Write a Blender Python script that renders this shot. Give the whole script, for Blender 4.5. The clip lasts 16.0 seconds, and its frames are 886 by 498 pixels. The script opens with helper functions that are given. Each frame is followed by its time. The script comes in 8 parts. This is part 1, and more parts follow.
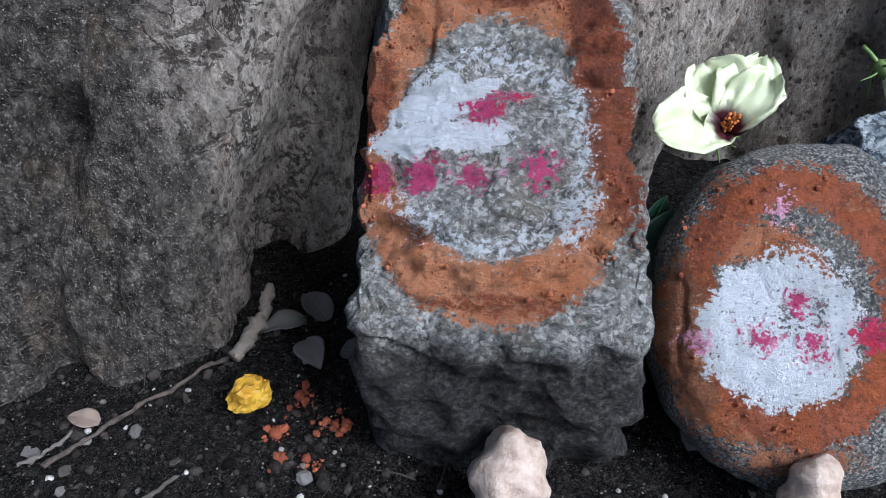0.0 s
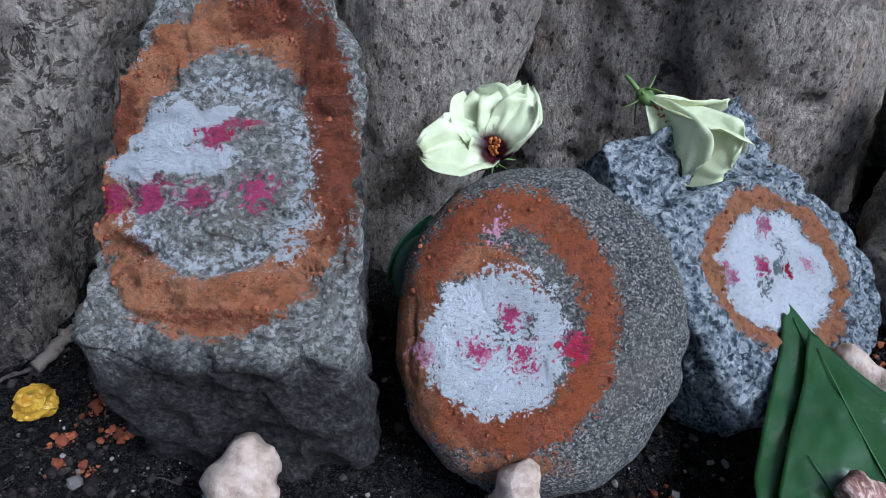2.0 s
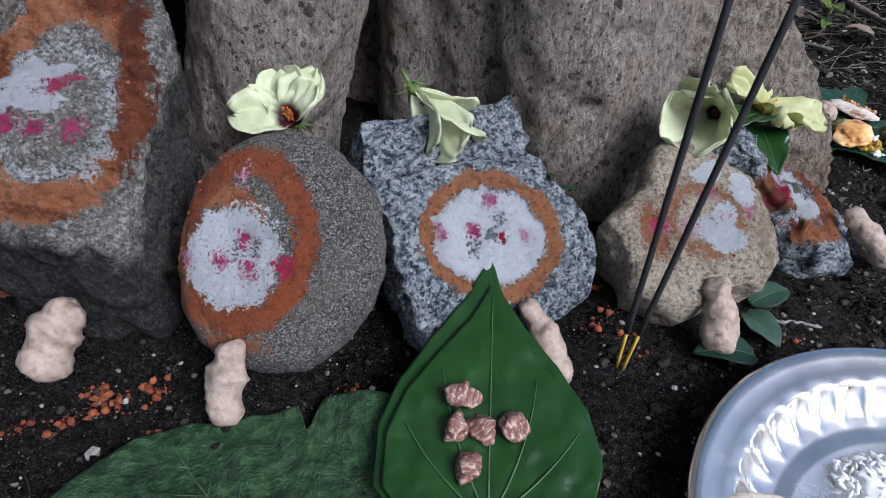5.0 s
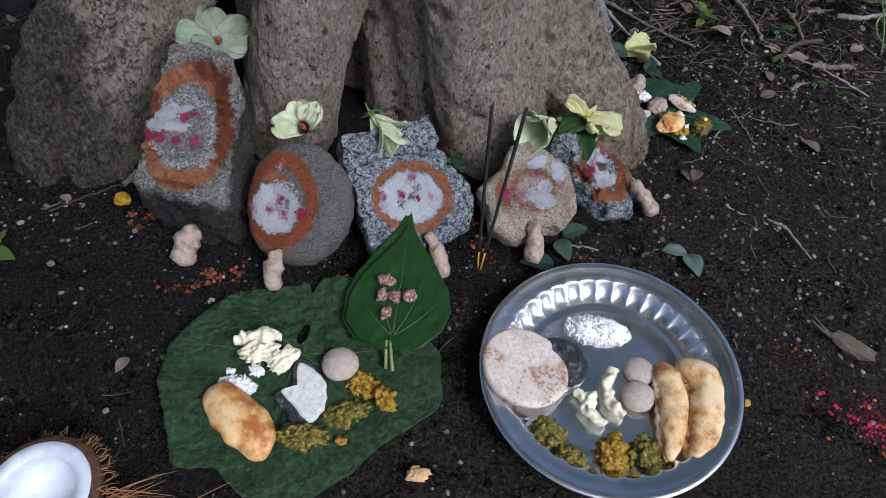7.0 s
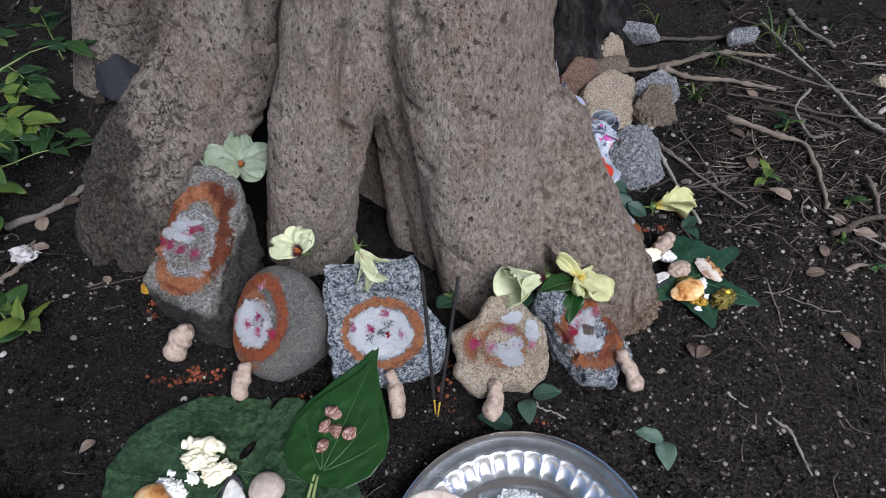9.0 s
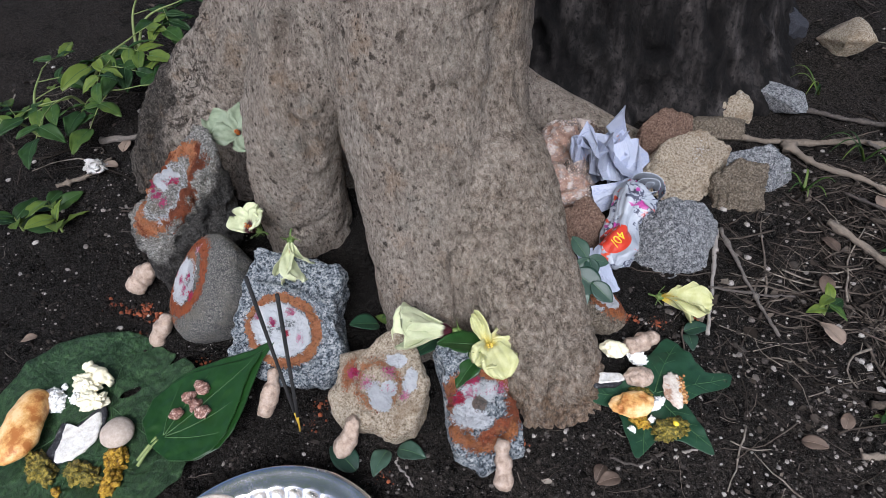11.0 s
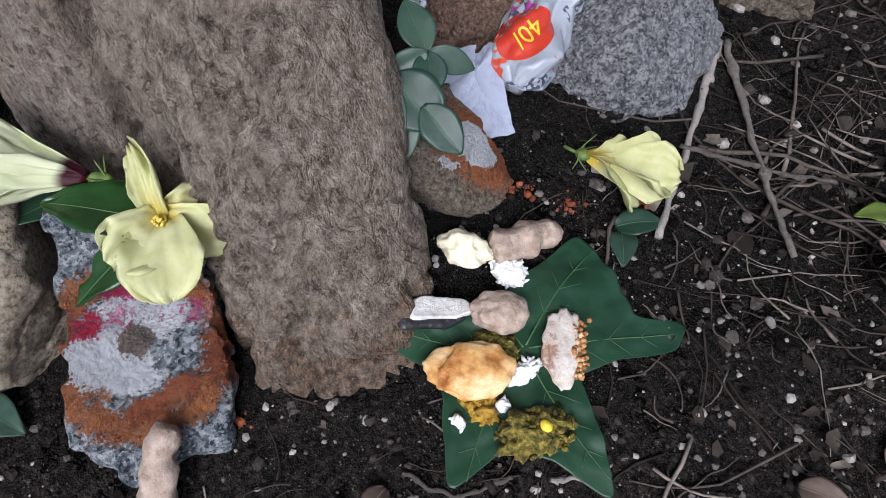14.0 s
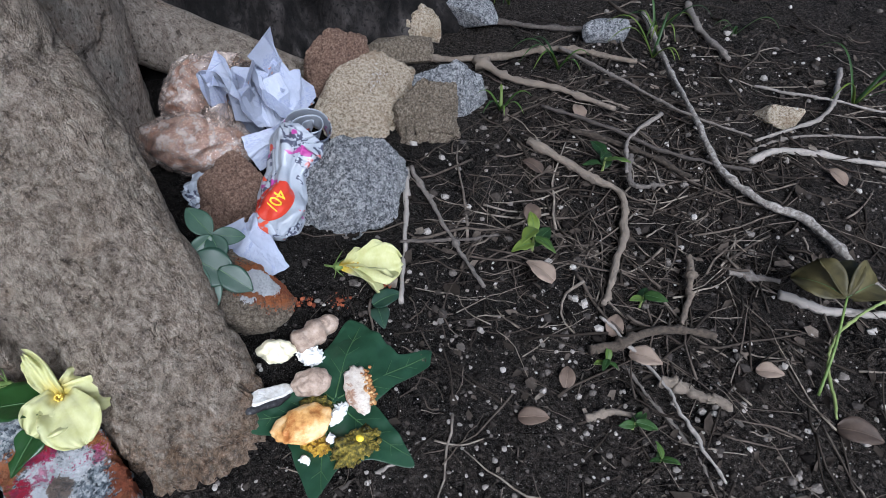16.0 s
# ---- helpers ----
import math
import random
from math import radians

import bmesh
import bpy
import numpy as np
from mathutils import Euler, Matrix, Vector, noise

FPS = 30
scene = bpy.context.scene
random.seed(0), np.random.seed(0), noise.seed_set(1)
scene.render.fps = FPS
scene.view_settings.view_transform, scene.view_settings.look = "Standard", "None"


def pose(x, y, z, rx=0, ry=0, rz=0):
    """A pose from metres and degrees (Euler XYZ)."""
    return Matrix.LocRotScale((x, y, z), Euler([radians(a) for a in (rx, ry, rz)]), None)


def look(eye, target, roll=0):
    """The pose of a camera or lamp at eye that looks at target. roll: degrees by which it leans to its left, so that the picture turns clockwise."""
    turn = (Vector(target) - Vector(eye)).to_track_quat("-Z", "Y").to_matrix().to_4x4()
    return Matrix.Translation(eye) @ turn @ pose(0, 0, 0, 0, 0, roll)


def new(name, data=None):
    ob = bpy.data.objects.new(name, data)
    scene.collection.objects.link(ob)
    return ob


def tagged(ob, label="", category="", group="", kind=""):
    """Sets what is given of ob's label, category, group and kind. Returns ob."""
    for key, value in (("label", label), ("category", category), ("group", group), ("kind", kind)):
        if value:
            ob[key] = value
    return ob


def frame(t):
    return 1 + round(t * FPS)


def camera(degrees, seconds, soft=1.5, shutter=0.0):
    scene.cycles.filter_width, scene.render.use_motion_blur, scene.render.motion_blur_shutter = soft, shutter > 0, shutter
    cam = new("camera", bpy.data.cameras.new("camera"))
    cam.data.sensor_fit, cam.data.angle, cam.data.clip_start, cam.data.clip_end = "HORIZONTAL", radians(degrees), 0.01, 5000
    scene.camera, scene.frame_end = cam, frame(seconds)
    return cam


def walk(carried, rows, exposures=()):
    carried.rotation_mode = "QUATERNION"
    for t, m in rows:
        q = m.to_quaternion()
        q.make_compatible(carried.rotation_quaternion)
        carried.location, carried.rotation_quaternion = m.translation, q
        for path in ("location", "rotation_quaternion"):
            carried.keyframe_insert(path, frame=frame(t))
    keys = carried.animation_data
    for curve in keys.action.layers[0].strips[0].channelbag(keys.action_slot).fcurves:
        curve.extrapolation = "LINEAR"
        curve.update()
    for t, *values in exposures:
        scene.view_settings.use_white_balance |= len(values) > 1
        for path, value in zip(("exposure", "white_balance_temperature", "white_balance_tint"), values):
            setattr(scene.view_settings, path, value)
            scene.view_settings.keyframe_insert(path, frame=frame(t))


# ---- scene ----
from mathutils.bvhtree import BVHTree
cam = camera(67.7, 16.0, 0.75)
METRES, EYE, TILT, LEAN, TURN = 2.16, 0.2556, -39.1, 0.34, 0.0
ROWS = [
    (0.0, 0.0, 0.0, 0.0, 0.0, 0.0, -0.0),
    (0.5, 0.0087, -0.0049, 0.0008, 0.01, 0.39, -0.11),
    (1.0, 0.0205, -0.0088, 0.0009, -0.61, 0.65, 0.15),
    (1.5, 0.0341, -0.0105, 0.0014, -0.5, 1.44, -0.08),
    (2.0, 0.0485, -0.0081, 0.0009, -0.58, 1.09, -0.22),
    (2.5, 0.0661, -0.0047, -0.0029, -0.25, 0.8, -0.95),
    (3.0, 0.0802, -0.0072, -0.0037, 0.7, 1.06, -1.95),
    (3.5, 0.0976, -0.0075, -0.0072, 2.35, 0.49, -3.66),
    (4.0, 0.1114, -0.0086, -0.0069, 3.45, 0.3, -4.76),
    (6.5, 0.1583, -0.1784, 0.0468, 6.17, -12.43, -9.91),
    (7.0, 0.1818, -0.2114, 0.0587, 7.61, -13.62, -8.79),
    (7.5, 0.2107, -0.2327, 0.0642, 10.67, -13.15, -9.88),
    (8.0, 0.2364, -0.2476, 0.0785, 15.95, -11.79, -11.64),
    (8.5, 0.2531, -0.2274, 0.097, 18.71, -8.9, -13.33),
    (9.0, 0.2657, -0.1849, 0.1156, 22.28, -10.17, -14.68),
    (11.5, 0.3818, -0.0495, 0.1882, 50.48, -19.67, -28.24),
    (12.0, 0.3749, -0.0062, 0.1838, 50.97, -17.39, -30.16),
    (12.5, 0.3607, 0.0491, 0.1672, 51.42, -22.17, -32.83),
    (13.0, 0.3382, 0.0869, 0.1588, 50.47, -27.76, -33.95),
    (13.5, 0.3274, 0.1047, 0.1544, 49.86, -30.65, -34.72),
    (14.0, 0.3177, 0.1174, 0.1539, 48.92, -34.05, -32.76),
    (14.5, 0.308, 0.1218, 0.1546, 46.41, -32.04, -32.25),
    (15.0, 0.3302, 0.0999, 0.1689, 40.58, -26.51, -30.51),
    (15.5, 0.3514, 0.0684, 0.1753, 33.27, -19.8, -26.25),
    (16.0, 0.374, 0.047, 0.1867, 25.15, -12.5, -21.27),
]
PATH = [(t, pose(0, 0, EYE, TILT, LEAN, TURN) @ pose(METRES * x, METRES * y, METRES * z, 90 + pitch, roll, yaw)) for t, x, y, z, yaw, pitch, roll in ROWS]
PATH += [(8.1, look((0.534, -0.296, 0.712), (0.028, 0.961, -0.759), -1.8)), (12.2, look((0.804, 0.269, 0.524), (-0.436, 1.043, -0.841), -0.6))]
PATH.sort(key=lambda row: row[0])
EXPOSURES = [(0.0, 0.95, 5200, 9), (2.0, 0.56, 4950, 8), (4.2, 0.52, 5300, 11), (6.3, -0.1, 5450, 13), (7.5, -0.04, 5450, 14), (9.2, 0.3, 5600, 13), (11.3, 0.42, 5700, 12), (14.5, 0.3, 5650, 14), (15.4, 0.32, 5550, 12), (16.0, 0.46, 5400, 10)]
walk(cam, PATH, EXPOSURES)

# ---- light ----
world = bpy.data.worlds.new("sky")
scene.world = world
world.use_nodes = True
wn = world.node_tree.nodes
sky = wn.new("ShaderNodeTexSky")
sky.sky_type = "NISHITA"
sky.sun_disc = False
sky.sun_elevation = radians(49)
sky.sun_rotation = radians(131)
sky.air_density, sky.dust_density, sky.ozone_density = 1.0, 6.0, 0.4
world.node_tree.links.new(sky.outputs[0], wn["Background"].inputs[0])
wn["Background"].inputs[1].default_value = 0.09
sun_data = bpy.data.lights.new("sun", "SUN")
sun_data.energy, sun_data.angle, sun_data.color = 3.2, radians(30), (1.0, 0.99, 0.98)
sun = new("sun", sun_data)
sun.matrix_world = look((1.65, -0.75, 1.85), (0.2, 0.3, 0.0))


# ---- numbers and meshes ----
def vnoise(p, seed=0):
    """Smooth value noise, 0 to 1, for an array of points."""
    p = np.asarray(p, float) + 1000.0
    i = np.floor(p).astype(np.int64)
    f = p - i
    f = f * f * f * (f * (f * 6 - 15) + 10)
    total = 0.0
    for dx in (0, 1):
        for dy in (0, 1):
            for dz in (0, 1):
                h = (i[:, 0] + dx) * 374761393 + (i[:, 1] + dy) * 668265263 + (i[:, 2] + dz) * 2147483647 + seed * 1274126177
                h = (h ^ (h >> 13)) * 1274126177 & 0xFFFFFFFF
                h = (h ^ (h >> 16)) & 0xFFFF
                w = (f[:, 0] if dx else 1 - f[:, 0]) * (f[:, 1] if dy else 1 - f[:, 1]) * (f[:, 2] if dz else 1 - f[:, 2])
                total = total + w * h / 65535.0
    return total


def fbm(p, octaves=4, seed=0, gain=0.5):
    p = np.asarray(p, float)
    total, amp, norm = 0.0, 1.0, 0.0
    for k in range(octaves):
        total = total + amp * (vnoise(p * 2.03 ** k, seed + k) - 0.5)
        norm += amp
        amp *= gain
    return total / norm * 2


def ground_z(x, y):
    p = np.stack([np.ravel(x), np.ravel(y), np.zeros(np.size(x))], 1)
    z = 0.010 * fbm(p * 7, 2, 5) + 0.006 * fbm(p * 38, 3, 9, 0.6)
    return z.reshape(np.shape(x)) - 0.002


def gz(x, y):
    return float(ground_z(np.array([x]), np.array([y]))[0])


def mesh(name, verts, faces, smooth=True):
    me = bpy.data.meshes.new(name)
    me.from_pydata(np.asarray(verts, float).tolist(), [], [list(map(int, f)) for f in faces])
    me.update()
    if smooth:
        me.polygons.foreach_set("use_smooth", [True] * len(me.polygons))
    return me


def thing(name, me, material, label, category, group="", kind=""):
    ob = new(name, me)
    if me is not None and material is not None:
        me.materials.append(material)
    return tagged(ob, label, category, group, kind)


def part(name, me, material, parent, label=""):
    ob = new(name, me)
    if material is not None and not me.materials:
        me.materials.append(material)
    ob.parent = parent
    return tagged(ob, label)


def grid_faces(nu, nv, wrap=False, offset=0):
    """Faces of nu rings of nv points."""
    out = []
    last = nv if wrap else nv - 1
    for a in range(nu - 1):
        for b in range(last):
            c = (b + 1) % nv
            out.append((offset + a * nv + b, offset + a * nv + c, offset + (a + 1) * nv + c, offset + (a + 1) * nv + b))
    return out


def grid_normals(p):
    """Normals of a grid of points (rings, points, 3) whose second way is closed."""
    du = np.gradient(p, axis=0)
    dv = np.roll(p, -1, 1) - np.roll(p, 1, 1)
    n = np.cross(dv, du)
    return n / np.maximum(np.linalg.norm(n, axis=2, keepdims=True), 1e-9)


def star(points, thetas, blur=2):
    """Radii of a polygon round its origin at the angles given."""
    p = np.asarray(points, float)
    q = np.roll(p, -1, 0)
    out = np.zeros(len(thetas))
    for k, t in enumerate(thetas):
        d = np.array([math.cos(t), math.sin(t)])
        best = 0.0
        for a, b in zip(p, q):
            e = b - a
            den = d[0] * e[1] - d[1] * e[0]
            if abs(den) < 1e-12:
                continue
            r = (a[0] * e[1] - a[1] * e[0]) / den
            s = (a[0] * d[1] - a[1] * d[0]) / den
            if r > 0 and -1e-6 <= s <= 1 + 1e-6:
                best = max(best, r)
        out[k] = best
    for _ in range(blur):
        out = (np.roll(out, 1) + 2 * out + np.roll(out, -1)) / 4
    return out


def tube(points, radii, sides=8, seed=None, wobble=0.0):
    """Vertices and faces of a closed tube along points."""
    p = np.asarray(points, float)
    r = np.broadcast_to(np.asarray(radii, float), (len(p),)).copy()
    tan = np.gradient(p, axis=0)
    tan /= np.maximum(np.linalg.norm(tan, axis=1, keepdims=True), 1e-9)
    ref = np.array([0.13, 0.21, 0.97]) if abs(tan[:, 2]).mean() < 0.8 else np.array([0.97, 0.2, 0.1])
    a = np.cross(tan, ref)
    a /= np.linalg.norm(a, axis=1, keepdims=True)
    b = np.cross(tan, a)
    t = np.linspace(0, 2 * np.pi, sides, endpoint=False)
    ring = p[:, None] + (a[:, None] * np.cos(t)[None, :, None] + b[:, None] * np.sin(t)[None, :, None]) * r[:, None, None]
    if wobble:
        ring = ring + (ring - p[:, None]) * (wobble * fbm(ring.reshape(-1, 3) / r.mean() * 0.7, 2, seed or 0)).reshape(len(p), sides, 1)
    v = np.concatenate([ring.reshape(-1, 3), p[:1], p[-1:]])
    f = grid_faces(len(p), sides, True)
    n = len(p) * sides
    for k in range(sides):
        c = (k + 1) % sides
        f.append((n, c, k))
        f.append((n + 1, (len(p) - 1) * sides + k, (len(p) - 1) * sides + c))
    return v, f


def join(pieces):
    """One list of vertices and faces from several."""
    vs, fs, n = [], [], 0
    for v, f in pieces:
        vs.append(np.asarray(v, float))
        fs += [[i + n for i in q] for q in f]
        n += len(v)
    return np.concatenate(vs), fs


def spline(points, n):
    """A smooth line of n points through the points."""
    p = np.asarray(points, float)
    p = np.concatenate([2 * p[:1] - p[1:2], p, 2 * p[-1:] - p[-2:-1]])
    out = []
    for t in np.linspace(0, len(p) - 3 - 1e-6, n):
        k = int(t)
        u = t - k
        a, b, c, d = p[k:k + 4]
        out.append(0.5 * (2 * b + (c - a) * u + (2 * a - 5 * b + 4 * c - d) * u * u + (3 * b - a - 3 * c + d) * u ** 3))
    return np.array(out)


def ball(center, radii, n=2, noise_amp=0.0, noise_scale=1.0, seed=0, turn=0.0, octaves=3):
    """An uneven ball."""
    bm = bmesh.new()
    bmesh.ops.create_icosphere(bm, subdivisions=n, radius=1)
    v = np.array([q.co[:] for q in bm.verts])
    f = [[q.index for q in face.verts] for face in bm.faces]
    bm.free()
    if noise_amp:
        v = v * (1 + noise_amp * fbm(v * noise_scale + seed * 3.7, octaves, seed))[:, None]
    v = v * np.asarray(radii)
    c, s = math.cos(turn), math.sin(turn)
    v = v @ np.array([[c, s, 0], [-s, c, 0], [0, 0, 1]])
    return v + np.asarray(center), f


def basis(origin, normal, up=(0, 0, 1)):
    """A pose whose z is the normal, and whose y is as near to up as can be."""
    z = Vector(normal).normalized()
    x = Vector(up).cross(z)
    if x.length < 1e-4:
        x = Vector((1, 0, 0))
    x.normalize()
    y = z.cross(x)
    m = Matrix((x, y, z)).transposed().to_4x4()
    m.translation = Vector(origin)
    return m


# ---- materials ----
class Nodes:
    """A short way to write a node material."""

    def __init__(self, name):
        self.mat = bpy.data.materials.new(name)
        self.mat.use_nodes = True
        self.nt = self.mat.node_tree
        self.bsdf = self.nt.nodes["Principled BSDF"]
        self.coord = self.nt.nodes.new("ShaderNodeTexCoord").outputs["Object"]

    def put(self, socket, value):
        if isinstance(value, bpy.types.NodeSocket):
            self.nt.links.new(value, socket)
        else:
            if isinstance(value, (tuple, list)) and len(value) == 3 and socket.type == "RGBA":
                value = (*value, 1)
            socket.default_value = value

    def noise(self, scale, detail=4, rough=0.55, vector=None, distortion=0.0, colour=False):
        n = self.nt.nodes.new("ShaderNodeTexNoise")
        self.put(n.inputs["Vector"], vector or self.coord)
        self.put(n.inputs["Scale"], scale)
        n.inputs["Detail"].default_value = detail
        n.inputs["Roughness"].default_value = rough
        n.inputs["Distortion"].default_value = distortion
        return n.outputs["Color" if colour else "Fac"]

    def voronoi(self, scale, feature="F1", vector=None, randomness=1.0, out="Distance"):
        n = self.nt.nodes.new("ShaderNodeTexVoronoi")
        n.feature = feature
        self.put(n.inputs["Vector"], vector or self.coord)
        self.put(n.inputs["Scale"], scale)
        n.inputs["Randomness"].default_value = randomness
        return n.outputs[out]

    def math(self, op, a, b=0.0, clamp=False):
        n = self.nt.nodes.new("ShaderNodeMath")
        n.operation, n.use_clamp = op, clamp
        self.put(n.inputs[0], a)
        self.put(n.inputs[1], b)
        return n.outputs[0]

    def span(self, value, lo, hi, out_lo=0.0, out_hi=1.0, smooth=True):
        n = self.nt.nodes.new("ShaderNodeMapRange")
        n.interpolation_type = "SMOOTHSTEP" if smooth else "LINEAR"
        self.put(n.inputs["Value"], value)
        self.put(n.inputs["From Min"], lo)
        self.put(n.inputs["From Max"], hi)
        self.put(n.inputs["To Min"], out_lo)
        self.put(n.inputs["To Max"], out_hi)
        return n.outputs["Result"]

    def mix(self, fac, a, b, blend="MIX"):
        n = self.nt.nodes.new("ShaderNodeMix")
        n.data_type, n.blend_type = "RGBA", blend
        self.put(n.inputs[0], fac)
        self.put(n.inputs[6], a)
        self.put(n.inputs[7], b)
        return n.outputs[2]

    def ramp(self, fac, stops):
        n = self.nt.nodes.new("ShaderNodeValToRGB")
        while len(n.color_ramp.elements) < len(stops):
            n.color_ramp.elements.new(0.5)
        for e, (at, c) in zip(n.color_ramp.elements, stops):
            e.position, e.color = at, (*c, 1)
        self.put(n.inputs[0], fac)
        return n.outputs[0]

    def stretch(self, scale=(1, 1, 1), vector=None):
        n = self.nt.nodes.new("ShaderNodeMapping")
        self.put(n.inputs["Vector"], vector or self.coord)
        n.inputs["Scale"].default_value = scale
        return n.outputs[0]

    def ellipse(self, centre, radii, turn=0.0, vector=None):
        """Distance from a centre in the xy plane, 1 on the ellipse."""
        n = self.nt.nodes.new("ShaderNodeMapping")
        n.vector_type = "TEXTURE"
        self.put(n.inputs["Vector"], vector or self.coord)
        n.inputs["Location"].default_value = (centre[0], centre[1], 0)
        n.inputs["Rotation"].default_value = (0, 0, radians(turn))
        n.inputs["Scale"].default_value = (radii[0], radii[1], 1)
        v = self.nt.nodes.new("ShaderNodeVectorMath")
        v.operation = "MULTIPLY"
        self.put(v.inputs[0], n.outputs[0])
        v.inputs[1].default_value = (1, 1, 0)
        w = self.nt.nodes.new("ShaderNodeVectorMath")
        w.operation = "LENGTH"
        self.put(w.inputs[0], v.outputs[0])
        return w.outputs["Value"]

    def bump(self, height, strength=0.5, distance=0.001, normal=None):
        n = self.nt.nodes.new("ShaderNodeBump")
        n.inputs["Strength"].default_value = strength
        n.inputs["Distance"].default_value = distance
        self.put(n.inputs["Height"], height)
        if normal:
            self.put(n.inputs["Normal"], normal)
        return n.outputs[0]

    def island(self):
        return self.nt.nodes.new("ShaderNodeNewGeometry").outputs["Random Per Island"]

    def random(self):
        return self.nt.nodes.new("ShaderNodeObjectInfo").outputs["Random"]

    def done(self, colour, rough=0.8, normal=None, metal=0.0, spec=0.5, **more):
        self.put(self.bsdf.inputs["Base Color"], colour)
        self.put(self.bsdf.inputs["Roughness"], rough)
        self.put(self.bsdf.inputs["Metallic"], metal)
        self.put(self.bsdf.inputs["Specular IOR Level"], spec)
        if normal:
            self.put(self.bsdf.inputs["Normal"], normal)
        for key, value in more.items():
            self.put(self.bsdf.inputs[key.replace("_", " ")], value)
        return self.mat


def bark_material():
    m = Nodes("pale_bark")
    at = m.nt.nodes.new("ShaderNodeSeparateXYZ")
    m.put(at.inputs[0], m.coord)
    broad = m.noise(8, 4, 0.6, m.stretch((1, 1, 0.5)))
    grain = m.noise(210, 8, 0.74, m.stretch((1, 1, 0.6)))
    col = m.ramp(grain, [(0.33, (0.13, 0.105, 0.084)), (0.43, (0.29, 0.24, 0.195)), (0.52, (0.4, 0.335, 0.275)), (0.64, (0.56, 0.48, 0.4))])
    col = m.mix(m.span(broad, 0.4, 0.68), col, m.ramp(grain, [(0.33, (0.19, 0.16, 0.13)), (0.44, (0.38, 0.325, 0.27)), (0.62, (0.62, 0.55, 0.475))]))
    streak = m.noise(34, 5, 0.65, m.stretch((1, 1, 0.22)))
    col = m.mix(m.math("MULTIPLY", m.span(streak, 0.52, 0.64), 0.4), col, (0.2, 0.165, 0.135))
    col = m.mix(m.math("MULTIPLY", m.span(m.noise(26, 4, 0.6), 0.56, 0.68), 0.4), col, (0.36, 0.235, 0.14))
    col = m.mix(m.math("MULTIPLY", m.span(m.noise(19, 4, 0.6, m.stretch((1, 1, 0.7))), 0.58, 0.7), 0.35), col, (0.3, 0.31, 0.27))
    dash = m.noise(360, 5, 0.7, m.stretch((1, 1, 0.38)), 0.3)
    col = m.mix(m.math("MULTIPLY", m.span(dash, 0.55, 0.61), 0.6), col, (0.09, 0.07, 0.055))
    col = m.mix(m.math("MULTIPLY", m.span(dash, 0.42, 0.36), 0.45), col, (0.68, 0.6, 0.51))
    # lenticels: irregular dark scabs of a few millimetres
    pits = 0.0
    for scale, size, share, tall in ((62, 0.27, 1.06, 0.75), (118, 0.26, 0.98, 0.8), (240, 0.29, 0.95, 0.7)):
        cell = m.nt.nodes.new("ShaderNodeTexVoronoi")
        m.put(cell.inputs["Vector"], m.mix(0.9 / scale, m.stretch((1, 1, tall)), m.noise(scale * 2.4, 4, 0.7, colour=True)))
        cell.inputs["Scale"].default_value = scale
        pick = m.nt.nodes.new("ShaderNodeSeparateXYZ")
        m.put(pick.inputs[0], cell.outputs["Color"])
        spot = m.span(m.math("ADD", cell.outputs["Distance"], m.math("MULTIPLY", pick.outputs[1], 0.16)), size + 0.05, size - 0.03)
        spot = m.math("MULTIPLY", spot, m.span(m.math("ADD", pick.outputs[0], m.noise(15, 3)), share, share + 0.08))
        pits = m.math("MAXIMUM", pits, spot)
    col = m.mix(m.math("MULTIPLY", pits, 0.9), col, m.ramp(grain, [(0.4, (0.035, 0.028, 0.022)), (0.6, (0.15, 0.12, 0.095))]))
    # torn furrows on the outer root and slits on the gnarled leg
    furrow = m.math("MULTIPLY", m.span(m.noise(58, 6, 0.72, m.stretch((1, 1, 0.4)), 0.3), 0.575, 0.61), m.span(m.math("ADD", at.outputs[0], m.math("MULTIPLY", at.outputs[1], 0.5)), 0.58, 0.66))
    slit = m.math("MULTIPLY", m.span(m.noise(42, 4, 0.62, m.stretch((0.8, 0.8, 2.3)), 0.3), 0.6, 0.63), m.span(at.outputs[0], -0.02, -0.1))
    furrow = m.math("MAXIMUM", furrow, slit)
    col = m.mix(m.math("MULTIPLY", furrow, 0.8), col, (0.06, 0.046, 0.035))
    web = m.math("ABSOLUTE", m.math("SUBTRACT", m.noise(48, 5, 0.62, m.stretch((1, 1, 0.7)), 0.4), 0.5))
    worn = m.math("MAXIMUM", m.span(m.math("ADD", at.outputs[0], m.math("MULTIPLY", at.outputs[1], 0.5)), 0.52, 0.68), m.span(at.outputs[0], -0.02, -0.1))
    crack = m.math("MULTIPLY", m.math("MULTIPLY", m.span(web, 0.032, 0.008), m.span(m.noise(21, 3), 0.4, 0.52)), worn)
    col = m.mix(m.math("MULTIPLY", crack, 0.85), col, (0.035, 0.027, 0.021))
    patch = m.math("MULTIPLY", m.span(m.noise(85, 5, 0.68), 0.53, 0.6), worn)
    col = m.mix(m.math("MULTIPLY", patch, 0.5), col, m.ramp(grain, [(0.4, (0.06, 0.048, 0.038)), (0.6, (0.26, 0.21, 0.17))]))
    furrow = m.math("MAXIMUM", furrow, crack)
    outer = m.span(m.math("ADD", at.outputs[0], m.math("MULTIPLY", at.outputs[1], 0.5)), 0.52, 0.66, 0.0, 0.55)
